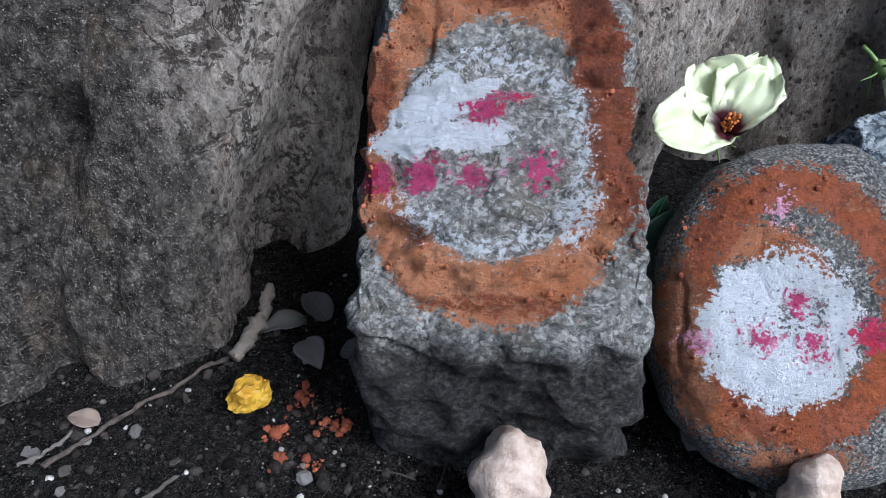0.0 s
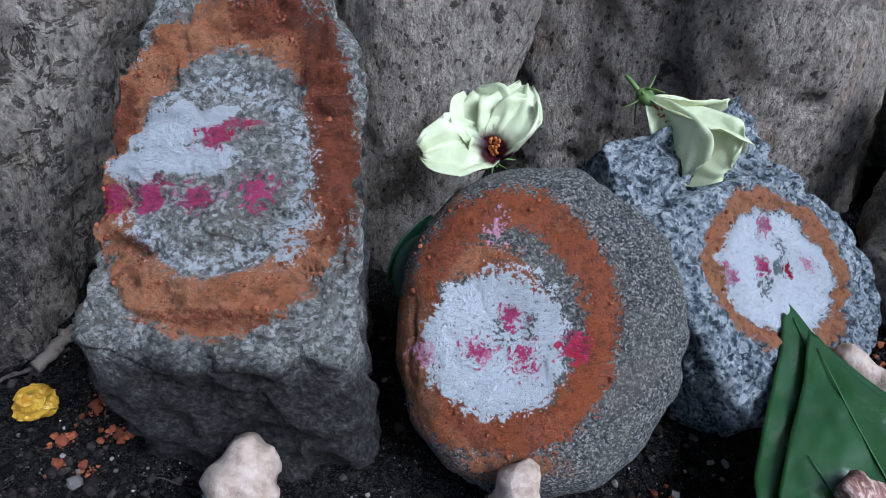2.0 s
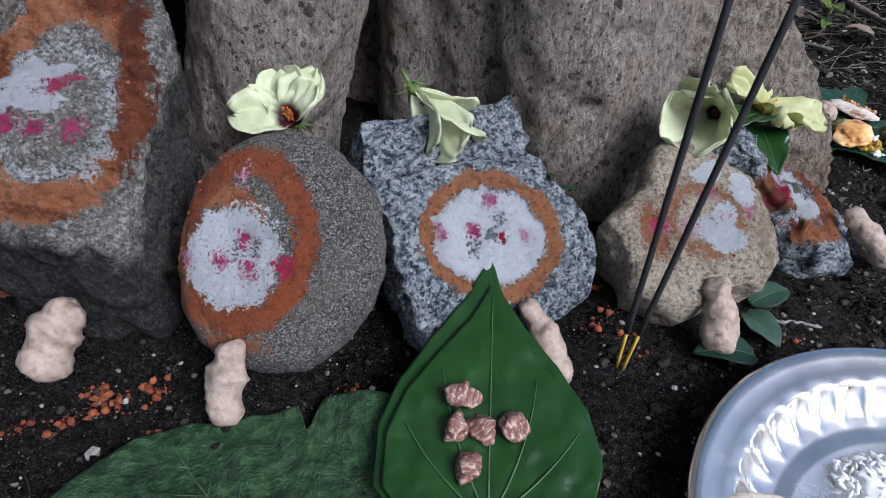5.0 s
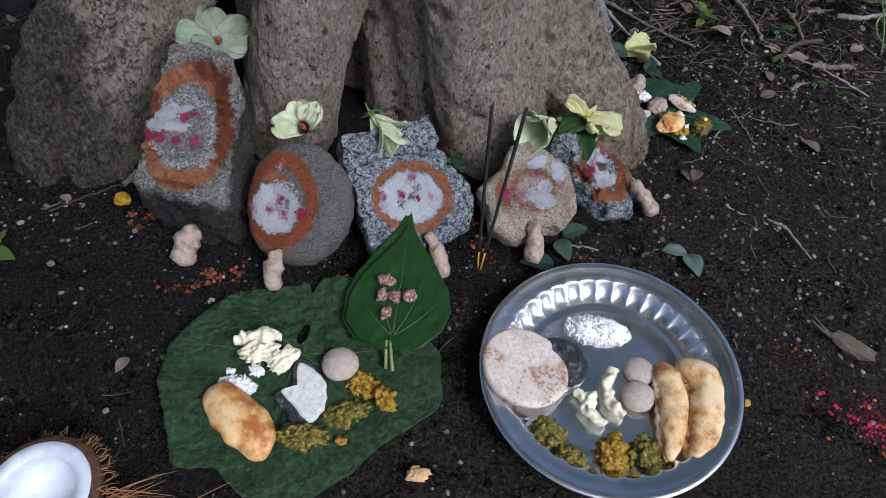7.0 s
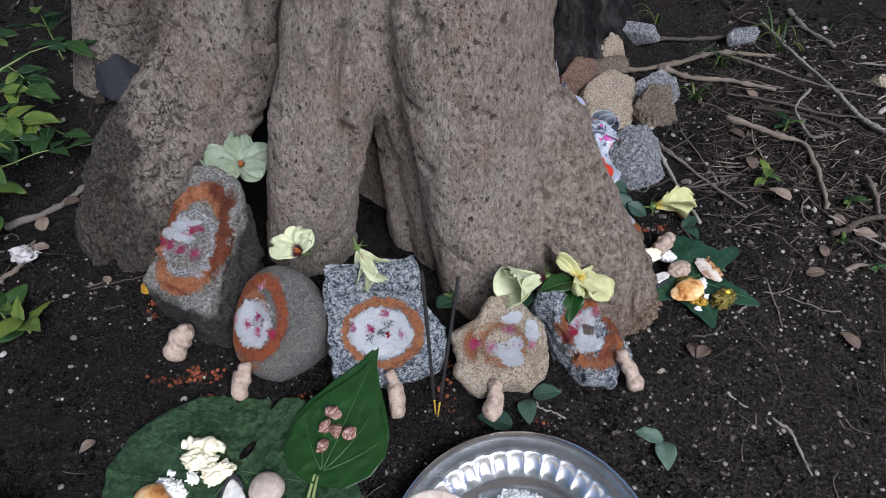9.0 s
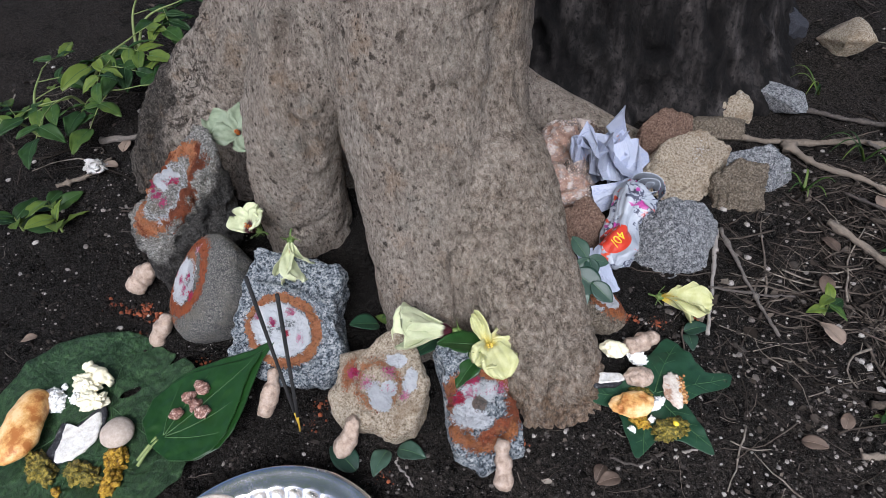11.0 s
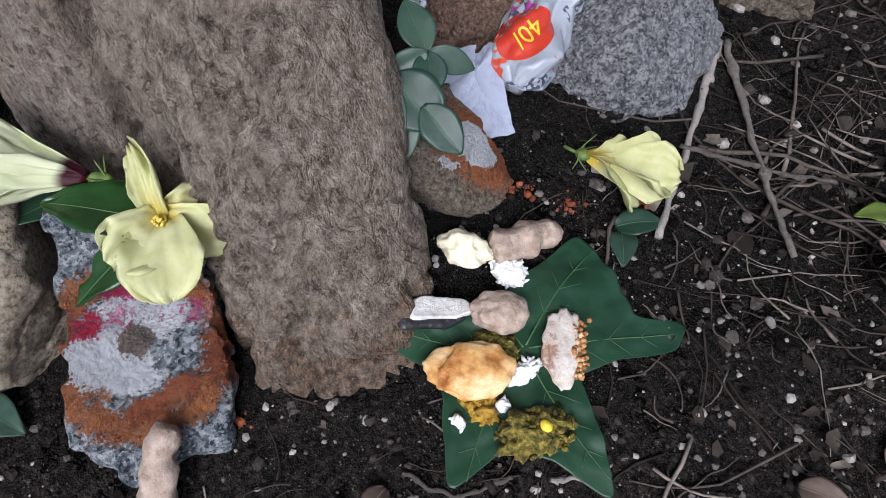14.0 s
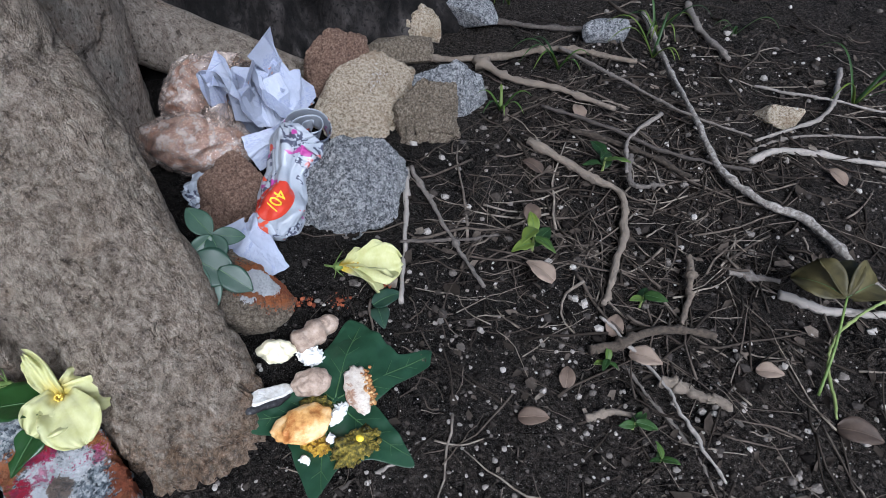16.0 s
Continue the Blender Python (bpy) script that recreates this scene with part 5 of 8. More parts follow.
def oval_leaf(length, width, material, m, label="", group="", curl=0.15, fold=0.2, tip=1.4, parent=None, name="leaf", category="leaf", seed=0, ruffle=0.03, petiole=0.0):
    """A leaf along y from its stalk, with a midrib."""
    s = np.linspace(0, 1, 20)[:, None]
    t = np.linspace(-1, 1, 11)[None, :]
    w = width * 0.5 * np.sin(np.pi * np.clip(s, 0.015, 0.992) ** (1 / tip)) ** 0.75
    x = w * t
    rag = fbm(np.stack([s * 4 + 0 * t, t * 2 + 0 * s, 0 * s * t + seed * 1.7], 2).reshape(-1, 3), 3, seed).reshape(20, 11)
    z = curl * length * (s - 0.5) ** 2 * -1 + curl * length * 0.25 + fold * np.abs(x) + ruffle * length * rag * np.abs(t)
    p = np.stack([x, s * length + 0 * x, z], 2)
    me = sheet(p, 0.0004, name)
    rib = [tube(np.stack([0 * s[:, 0], s[:, 0] * length, z[:, 5] + 0.0003], 1), np.linspace(length * 0.011, length * 0.003, 20), 5)]
    if petiole:
        rib.append(tube(spline([(0, 0, z[0, 5]), (0.002, -petiole * 0.5, 0.001), (0.004, -petiole, -0.003)], 8), length * 0.012, 6))
    if parent is None:
        ob = thing(name, me, material, label, category, group)
        ob.matrix_world = m
    else:
        ob = part(name, me, material, parent)
        ob.matrix_local = m
    part("midrib", mesh("midrib", *join(rib)), M_VEIN if material not in (M_DRY,) else M_DRY, ob)
    return ob


def polygon_leaf(points, hub, material, label, height, veins, seed, wave=0.006, name="leaf", vein=None, forks=(4, 7, 10), hole=None, blur=3):
    """A broad leaf whose rim is the polygon, with veins that fan out from a hub."""
    n_t, n_r = 280, 48
    th = np.linspace(0, 2 * np.pi, n_t, endpoint=False)
    R = star(np.asarray(points) - hub, th, blur)
    rag = fbm(np.stack([np.cos(th) * 9, np.sin(th) * 9, 0 * th], 1), 3, seed)
    R = R * (1 + (0.02 if blur else 0.005) * rag)
    rr = np.linspace(0.02, 1, n_r)[:, None]
    x, y = hub[0] + rr * R * np.cos(th), hub[1] + rr * R * np.sin(th)
    flat = np.stack([x, y, 0 * x], 2).reshape(-1, 3)
    z = height(x, y) + wave * fbm(flat * 22 + seed, 3, seed).reshape(x.shape) + 0.0012 * fbm(flat * 90, 2, seed + 4).reshape(x.shape)
    z = np.maximum(z, ground_z(x, y) + 0.0022)
    top = np.stack([x, y, z], 2).reshape(-1, 3)
    v = np.concatenate([top, top - (0, 0, 0.0006)])
    f = grid_faces(n_r, n_t, True)
    k = n_r * n_t
    f += [(q[3] + k, q[2] + k, q[1] + k, q[0] + k) for q in f]
    if hole:
        cx, cy, rx, ry = hole
        mid = v[np.array(f)].mean(1)
        f = [q for q, c in zip(f, mid) if math.hypot((c[0] - cx) / rx, (c[1] - cy) / ry) > 1]
    e = (n_r - 1) * n_t
    f += [(e + a, e + (a + 1) % n_t, e + (a + 1) % n_t + k, e + a + k) for a in range(n_t)]
    f.append(tuple(range(n_t - 1, -1, -1)))
    me = mesh(name, v, f)
    ob = thing(name, me, material, label, "leaf")

    def on(px, py):
        return float(np.maximum(height(np.array([px]), np.array([py])) + wave * fbm(np.array([[px, py, 0]]) * 22 + seed, 3, seed), ground_z(np.array([px]), np.array([py])) + 0.0022)[0]) + 0.0006
    pieces = []
    rng = np.random.default_rng(seed)
    for a in veins:
        reach = float(np.interp(a % (2 * np.pi), th, R, period=2 * np.pi)) * 0.93
        bow = rng.uniform(0.1, 0.22) * (1 if math.sin(a - veins[0]) > 0 else -1) * (a != veins[0])
        pts = [(hub[0] + d * reach * math.cos(a + bow * (0.6 - d)), hub[1] + d * reach * math.sin(a + bow * (0.6 - d))) for d in np.linspace(0.03, 1, 14)]
        pieces.append(tube([(px, py, on(px, py)) for px, py in pts], np.linspace(0.0007, 0.00025, 14), 5))
        for j in forks:
            for side in (-1, 1):
                b = a + side * 0.75
                ln = reach * 0.3 * (1.1 - j / 14)
                q = [(pts[j][0] + d * ln * math.cos(b), pts[j][1] + d * ln * math.sin(b)) for d in np.linspace(0, 1, 6)]
                pieces.append(tube([(px, py, on(px, py)) for px, py in q], np.linspace(0.0003, 0.00015, 6), 4))
    part("venation", mesh("venation", *join(pieces)), vein or M_VEIN, ob)
    return ob, on


# ---- offerings on the leaves ----
placed_flower((0.0163, 0.3322, 0.1675), (0.42, -0.38, 0.82), [((-0.0379, -0.0228, 0.0153), 0.019), ((-0.0205, 0.029, 0.0205), 0.019), ((0.0274, 0.034, 0.0023), 0.02), ((0.0325, 0.0004, -0.0112), 0.018), ((-0.0105, -0.0317, 0.0045), 0.018)], M_PETAL_G, "open pale green-white flower with a dark throat", 3, ruffle=0.005, cup=0.1)
placed_flower((0.1323, 0.2760, 0.1060), (-0.05, -0.62, 0.78), [((-0.0355, -0.0054, -0.0011), 0.0165), ((-0.0105, 0.022, 0.0195), 0.0165), ((0.0150, 0.018, 0.0245), 0.0165), ((0.0175, 0.011, 0.018), 0.012), ((-0.012, -0.006, -0.004), 0.009)], M_PETAL, "open cream flower with a maroon throat", 5, ruffle=0.004, cup=0.35)
placed_flower((0.2157, 0.2942, 0.1185), (0.62, -0.42, -0.40), [((0.009, -0.0295, -0.0223), 0.021), ((0.0287, -0.0323, -0.0175), 0.021), ((0.044, -0.0147, -0.0123), 0.021), ((0.033, 0.0129, -0.0139), 0.021), ((0.0162, 0.0045, -0.0248), 0.021)], M_PETAL_P, "folded cream flower hanging over a granite stone", 7, ruffle=0.0025, cup=0.22, bow=0.5, neck=0.006)
flower((0.427, 0.378, 0.088), (-0.52, -0.80, 0.28), 0.062, 0.022, 32, M_PETAL, "cream bell-shaped flower with a maroon throat", 9, spread=6, ruffle=0.005, cup=0.7)
placed_flower((0.4663, 0.3955, 0.0860), (0.62, -0.22, 0.72), [((-0.034, 0.0047, 0.0181), 0.0085), ((0.0404, -0.0118, -0.0065), 0.020), ((0.0165, 0.0271, -0.0167), 0.0145), ((0.0107, -0.0281, 0.0001), 0.016), ((-0.0049, 0.0279, -0.0098), 0.0135)], M_PETAL_Y, "wilting pale yellow flower against the trunk", 11, ruffle=0.006, cup=0.3, stamen=M_STAMEN_Y)
placed_flower((0.5166, 0.6486, 0.0174), (0.88, 0.36, 0.30), [((0.006, 0.0179, 0.0087), 0.0205), ((0.0412, 0.0296, 0.0031), 0.0205), ((0.0393, -0.0062, -0.0085), 0.0205), ((0.0492, 0.0094, 0.0067), 0.0205), ((0.0217, 0.0335, 0.0044), 0.0205)], M_PETAL_Y, "pale yellow flower lying on the soil", 13, ruffle=0.003, cup=0.15, stamen=M_STAMEN_Y, bow=0.55, neck=0.010)


def leaf_height(x, y):
    return 0.010 + 0.006 * np.sin(x * 22) * np.cos(y * 19)


PAD = [(0.109, 0.104), (0.082, 0.072), (0.057, 0.016), (0.068, -0.03), (0.09, -0.062), (0.113, -0.104), (0.16, -0.098), (0.184, -0.118), (0.24, -0.125), (0.285, -0.075), (0.305, -0.045), (0.356, 0.0), (0.345, 0.066), (0.29, 0.11), (0.222, 0.136), (0.186, 0.131), (0.189, 0.098), (0.178, 0.126), (0.135, 0.11)]
pad, pad_z = polygon_leaf(PAD, (0.197, 0.035), M_BIG_LEAF, "broad dark green leaf spread flat as an offering plate", leaf_height, [0.3, -0.25, -0.9, -1.6, -2.3, -3.0, -3.7], 3, 0.010, vein=M_PALE_VEIN, hole=(0.1915, 0.060, 0.0058, 0.0135))


def betel(dx, dy, turn, lift, wide, tall):
    pts = [(0.2745, 0.228), (0.263, 0.197), (0.247, 0.168), (0.233, 0.14), (0.2265, 0.112), (0.231, 0.08), (0.252, 0.058), (0.286, 0.053), (0.322, 0.064), (0.341, 0.088), (0.346, 0.112), (0.338, 0.136), (0.32, 0.16), (0.3, 0.182), (0.284, 0.203)]
    c, s = math.cos(turn), math.sin(turn)
    hub = np.array([0.288, 0.062])
    pts = [(hub[0] + (p[0] - hub[0]) * wide, hub[1] + (p[1] - hub[1]) * tall) for p in pts]
    pts = [tuple(hub + (dx, dy) + np.array([(p[0] - hub[0]) * c - (p[1] - hub[1]) * s, (p[0] - hub[0]) * s + (p[1] - hub[1]) * c])) for p in pts]

    def h(x, y):
        away = np.clip((y - 0.06) / 0.18, 0, 1)
        ridge = np.abs((x - 0.288) + (y - 0.06) * 0.09)
        return lift + 0.018 + 0.037 * away ** 1.5 + 0.10 * ridge * (1 - 0.3 * away) - 1.1 * ridge ** 2
    return polygon_leaf(pts, (0.288 + dx, 0.07 + dy), M_LEAF, "glossy heart-shaped green leaf in a small stack", h, [1.66, 1.25, 2.05, 0.8, 2.5], 8, 0.0015, forks=(), blur=0)


betel(-0.001, 0.0, 0.0, 0.0, 1.0, 1.0)
top_leaf, top_z = betel(0.001, 0.0, -0.01, 0.004, 0.95, 0.88)
for a, b in (((0.288, 0.064), (0.298, 0.034)), ((0.284, 0.064), (0.290, 0.036))):
    line = spline([(a[0], a[1], top_z(a[0], a[1])), ((a[0] + b[0]) / 2, (a[1] + b[1]) / 2, pad_z(*b) + 0.010), (b[0], b[1], pad_z(*b) + 0.004)], 12)
    v, f = tube(line, np.linspace(0.0016, 0.0021, 12), 8)
    part("stalk", mesh("stalk", v, f), M_STEM, top_leaf)

M_NUT = simple("areca_nut", [(0.3, (0.06, 0.025, 0.018)), (0.5, (0.2, 0.095, 0.07)), (0.62, (0.5, 0.36, 0.3))], 420, 0.6, 0.6, tall=(1, 0.25, 1))
for k, (x, y) in enumerate([(0.268, 0.129), (0.267, 0.111), (0.281, 0.114), (0.298, 0.117), (0.276, 0.093)]):
    v, f = ball((0, 0, 0), (0.0085, 0.0068, 0.0062), 3, 0.75, 1.3, 50 + k)
    v[:, 2] = np.maximum(v[:, 2], -0.004)
    nut = thing("areca_nut", mesh("areca_nut", v, f), M_NUT, "broken brown areca nut on a green leaf", "nut", "areca nuts")
    nut.matrix_world = pose(x, y, top_z(x, y) + 0.004, 0, 0, k * 71)


# ---- foods ----
M_DOUGH = simple("pinkish_dough", [(0.36, (0.25, 0.18, 0.135)), (0.5, (0.35, 0.265, 0.205)), (0.64, (0.43, 0.34, 0.275))], 150, 0.75, 0.7, 0.0018)
M_DOUGH_G = simple("greyish_dough", [(0.3, (0.33, 0.27, 0.22)), (0.7, (0.5, 0.42, 0.355))], 220, 0.8, 0.6, 0.0012)
M_FRIED = simple("fried_pastry", [(0.38, (0.36, 0.13, 0.03)), (0.5, (0.62, 0.34, 0.11)), (0.62, (0.76, 0.53, 0.27))], 48, 0.5, 0.6, 0.0014)
M_FRIED_L = simple("pale_fried_pastry", [(0.36, (0.36, 0.14, 0.04)), (0.46, (0.6, 0.36, 0.15)), (0.58, (0.74, 0.56, 0.33))], 48, 0.5, 0.6, 0.0014)
M_RICE = simple("cooked_rice", [(0.3, (0.76, 0.75, 0.72)), (0.7, (0.86, 0.85, 0.82))], 300, 0.75, 0.1, 0.0004, spec=0.2, per="island")
M_CURD = simple("cream_paste", [(0.3, (0.7, 0.64, 0.43)), (0.7, (0.82, 0.77, 0.58))], 240, 0.55, 0.6, 0.0012)
M_MUSTARD = simple("mustard_vegetable", [(0.36, (0.12, 0.055, 0.006)), (0.48, (0.36, 0.2, 0.015)), (0.6, (0.55, 0.35, 0.04))], 260, 0.4, 1.0, 0.003)
M_GREENVEG = simple("green_vegetable", [(0.34, (0.03, 0.03, 0.006)), (0.46, (0.12, 0.1, 0.016)), (0.56, (0.26, 0.2, 0.03)), (0.66, (0.42, 0.32, 0.06))], 260, 0.45, 1.0, 0.003)
M_CRUMB = simple("toasted_crumb", [(0.3, (0.25, 0.1, 0.03)), (0.6, (0.5, 0.26, 0.09)), (0.8, (0.66, 0.46, 0.26))], 300, 0.7, 0.8, per="island")


def bread_material():
    m = Nodes("floury_flatbread")
    a, b, c = m.noise(38, 5, 0.6), m.noise(230, 6, 0.7), m.noise(16, 3)
    col = m.ramp(b, [(0.3, (0.4, 0.31, 0.25)), (0.5, (0.62, 0.55, 0.47)), (0.7, (0.74, 0.7, 0.64))])
    burnt = m.math("MULTIPLY", m.span(m.math("ADD", m.math("MULTIPLY", a, 0.5), m.math("MULTIPLY", b, 0.7)), 0.6, 0.68), m.span(c, 0.42, 0.56))
    col = m.mix(m.math("MULTIPLY", burnt, 0.8), col, m.ramp(b, [(0.5, (0.36, 0.17, 0.08)), (0.64, (0.17, 0.06, 0.025))]))
    return m.done(col, 0.85, m.bump(m.math("ADD", a, m.math("MULTIPLY", b, 0.6)), 0.6, 0.002), spec=0.2)


M_BREAD = bread_material()
M_CHAR = simple("charred_crust", [(0.35, (0.006, 0.006, 0.008)), (0.55, (0.03, 0.03, 0.034)), (0.7, (0.16, 0.16, 0.16))], 140, 0.8, 0.8, 0.002)
M_WHITECRUMB = simple("white_crumb", [(0.3, (0.5, 0.46, 0.4)), (0.6, (0.72, 0.7, 0.66))], 200, 0.8, 0.8, 0.002)


def rice(x, y, z, rx, ry, n, seed, label="small heap of cooked white rice", h=0.008):
    rng = np.random.default_rng(seed)
    pieces = []
    base, bf = ball((0, 0, 0), (1, 1, 1), 1)
    for _ in range(n):
        a, r = rng.uniform(0, 6.28), math.sqrt(rng.uniform(0, 1))
        c = np.array([rx * r * math.cos(a), ry * r * math.sin(a), 0.0015 + h * (1 - r * r) * rng.uniform(0.5, 1)])
        q = np.array(Euler((rng.uniform(-0.6, 0.6), rng.uniform(-0.6, 0.6), rng.uniform(0, 6.28))).to_matrix())
        pieces.append((base * (0.0037, 0.0013, 0.0013) * rng.uniform(0.8, 1.2) @ q.T + c, bf))
    core, cf = ball((0, 0, 0.001), (rx * 0.9, ry * 0.9, h * 0.85), 4, 0.35, 4, seed)
    pieces.append((core, cf))
    ob = thing("rice", mesh("rice", *join(pieces)), M_RICE, label, "rice")
    ob.location = (x, y, z)
    return ob


def heap(x, y, z, rx, ry, n, material, label, seed, turn=0.0, h=0.012, size=(0.0015, 0.0042), name="vegetable_curry"):
    """A heap of chopped cooked vegetable."""
    rng = np.random.default_rng(seed)
    pieces = [ball((0, 0, h * 0.25), (rx * 0.85, ry * 0.85, h * 0.7), 4, 0.9, 3, seed)]
    for k in range(n):
        a, r = rng.uniform(0, 6.28), math.sqrt(rng.uniform(0, 1))
        s = size[0] + (size[1] - size[0]) * rng.uniform() ** 2
        pieces.append(ball((rx * r * math.cos(a), ry * r * math.sin(a), s * 0.5 + h * (1 - r * r) * rng.uniform(0.4, 1)), (s * rng.uniform(0.8, 2.0), s, s * 0.75), 1, 0.9, 1.5, seed * 100 + k, rng.uniform(0, 6)))
    ob = thing(name, mesh(name, *join(pieces)), material, label, "cooked vegetable")
    ob.matrix_world = pose(x, y, z, 0, 0, turn)
    return ob


def squeeze(points, r, material, label, seed, name="cream_curl", category="sweet"):
    v, f = tube(spline(points, 52), np.concatenate([np.linspace(r * 0.7, r, 12), np.full(28, r), np.linspace(r, r * 0.6, 12)]), 22, seed, 0.9)
    v = v + 0.0016 * np.stack([fbm(v * 150 + k, 3, seed + k) for k in range(3)], 1)
    return thing(name, mesh(name, v, f), material, label, category)


def lump(x, y, z, radii, material, label, name, category, seed, turn=0.0, amp=0.16, flat=0.7, n=4, freq=1.7):
    v, f = ball((0, 0, 0), radii, n, amp, freq, seed, 0, 4)
    v[:, 2] = np.where(v[:, 2] < 0, v[:, 2] * flat, v[:, 2])
    ob = thing(name, mesh(name, v, f), material, label, category)
    ob.matrix_world = pose(x, y, z - v[:, 2].min(), 0, 0, turn)
    return ob


def dough_figure(base, top, r, label, seed):
    """A hand-squeezed dough piece that leans on a stone: a knobbed, waisted rod."""
    a, b = np.array(base, float), np.array(top, float)
    n = 44
    s = np.linspace(0, 1, n)
    line = a + (b - a) * s[:, None] + 0.0012 * np.stack([np.sin(s * 7 + seed), np.cos(s * 6 + seed), 0 * s], 1)
    prof = np.sqrt(np.clip(1 - (2 * s - 1) ** 8, 0.0, 1)) * (1.08 - 0.3 * s + 0.16 * np.exp(-((s - 0.58) / 0.1) ** 2) - 0.1 * np.exp(-((s - 0.74) / 0.07) ** 2) + 0.1 * np.sin(s * 9 + seed * 1.3) * np.sin(np.pi * s))
    v, f = tube(line, np.maximum(prof, 0.08) * r, 28)
    m = v.mean(0)
    v = m + (v - m) * (1 + 0.16 * fbm((v - m) * 95 + seed * 5, 4, seed))[:, None]
    v += 0.0022 * np.stack([fbm(v * 120, 4, seed + k, 0.6) for k in range(3)], 1)
    return thing("dough_figure", mesh("dough_figure", v, f), M_DOUGH, label, "dough piece", "dough figures before the stones")


DL = "knobbly pinkish dough figure set before a painted stone"
dough_figure((0.019, 0.120, 0.006), (0.029, 0.157, 0.035), 0.0142, DL, 1)
dough_figure((0.1365, 0.112, 0.004), (0.1345, 0.140, 0.042), 0.0105, DL, 2)
dough_figure((0.330, 0.171, 0.006), (0.297, 0.209, 0.037), 0.0092, DL, 3)
dough_figure((0.428, 0.211, 0.006), (0.419, 0.247, 0.042), 0.0105, DL, 4)
dough_figure((0.569, 0.322, 0.006), (0.539, 0.352, 0.032), 0.0095, DL, 5)
dough_figure((0.533, 0.545, 0.020), (0.546, 0.590, 0.016), 0.0105, "knobbly pinkish dough figure beside the small brown stone", 6)


def on_pad(x, y):
    return pad_z(x, y)


# on the broad leaf
squeeze([(0.128, 0.030, on_pad(0.128, 0.03) + 0.007), (0.15, 0.038, on_pad(0.15, 0.038) + 0.010), (0.173, 0.047, on_pad(0.173, 0.047) + 0.008)], 0.0072, M_CURD, "cream-coloured squeezed strip on a leaf", 3)
lump(0.158, 0.022, on_pad(0.158, 0.022), (0.019, 0.0115, 0.0095), M_CURD, "crumbly cream-coloured lump on a leaf", "cream_lump", "sweet", 5, 20, 0.6, 0.7, 5, 2.8)
lump(0.185, 0.021, on_pad(0.185, 0.021), (0.0165, 0.0115, 0.010), M_CURD, "crumbly cream-coloured lump on a leaf", "cream_lump", "sweet", 6, 60, 0.65, 0.7, 5, 2.8)
rice(0.147, -0.016, on_pad(0.147, -0.016), 0.020, 0.012, 120, 4, h=0.010)
rice(0.134, -0.001, on_pad(0.134, -0.001), 0.004, 0.003, 7, 6, "few grains of white rice on a leaf", 0.003)
rice(0.161, 0.005, on_pad(0.161, 0.005), 0.008, 0.006, 22, 5, "few grains of white rice on a leaf", 0.003)


def dumpling(points, r, material, label, seed, z_scale=0.62, crimp=0.0):
    """A fried half-moon pastry along a curved line, with a crimped edge on one side."""
    line = spline(points, 40)
    s = np.linspace(0, 1, 40)
    prof = np.sqrt(np.clip(1 - np.abs(2 * s - 1) ** 2.6, 0.02, 1)) * r
    v, f = tube(line, prof, 26, seed, 0.26)
    c = line.mean(0)
    v[:, 2] = c[2] + (v[:, 2] - c[2]) * z_scale
    ob = thing("fried_dumpling", mesh("fried_dumpling", v, f), material, label, "pastry", "fried dumplings")
    if crimp:
        tan = np.gradient(line, axis=0)
        tan /= np.linalg.norm(tan, axis=1, keepdims=True)
        side = np.cross(tan, (0, 0, 1))
        rows = []
        for k in range(5):
            d = prof * (0.82 + 0.12 * k) + (k == 4) * 0.0012 * np.sin(s * 62)
            q = line + side * (d * crimp)[:, None]
            q[:, 2] += 0.001 * np.sin(s * 62 + k) - 0.0008 * k
            rows.append(q)
        part("crimped_edge", sheet(np.array(rows), 0.0022, "crimped_edge"), material, ob)
    return ob


z = on_pad(0.166, -0.054)
dumpling([(0.124, -0.028, z + 0.012), (0.150, -0.042, z + 0.015), (0.178, -0.060, z + 0.014), (0.203, -0.084, z + 0.010)], 0.0225, M_FRIED, "torn golden fried dumpling on a leaf", 4, 0.55)


def torn_bread(x, y, z, turn, outline, label, seed, tilt=0.0, thick=0.004):
    """A torn piece of floury flatbread with a burnt edge."""
    root = thing("torn_flatbread", None, None, label, "bread")

    def piece(pts, lift, name, material, more=""):
        n_t, n_r = 90, 14
        th = np.linspace(0, 2 * np.pi, n_t, endpoint=False)
        R = star(pts, th, 1) * (1 + 0.05 * fbm(np.stack([np.cos(th) * 7, np.sin(th) * 7, 0 * th + seed], 1), 3, seed))
        rows = [np.stack([R * q * np.cos(th), R * q * np.sin(th), lift + thick * 0.5 * math.sqrt(max(0, 1 - max(0, (q - 0.85) / 0.15) ** 2)) + 0 * th], 1) for q in np.linspace(0.03, 1, n_r)]
        for row in rows:
            row[:, 2] += 0.0018 * fbm(row * 90 + seed, 3, seed)
        low = [row * (1, 1, 0) + (0, 0, lift - thick * 0.5) for row in rows[::-1]]
        p = np.array(rows + low)
        f = grid_faces(len(p), n_t, True)
        f.append(tuple(range(n_t - 1, -1, -1)))
        part(name, mesh(name, p.reshape(-1, 3), f), material, root, more)
    piece(outline, 0.0, "crumb", M_WHITECRUMB)
    piece([(px * 1.04 - 0.005, py * 1.35 - 0.002) for px, py in outline], -thick * 0.6, "crust", M_CHAR, "charred black crust")
    root.matrix_world = pose(x, y, z + thick * 1.3, 0, tilt, turn)
    return root


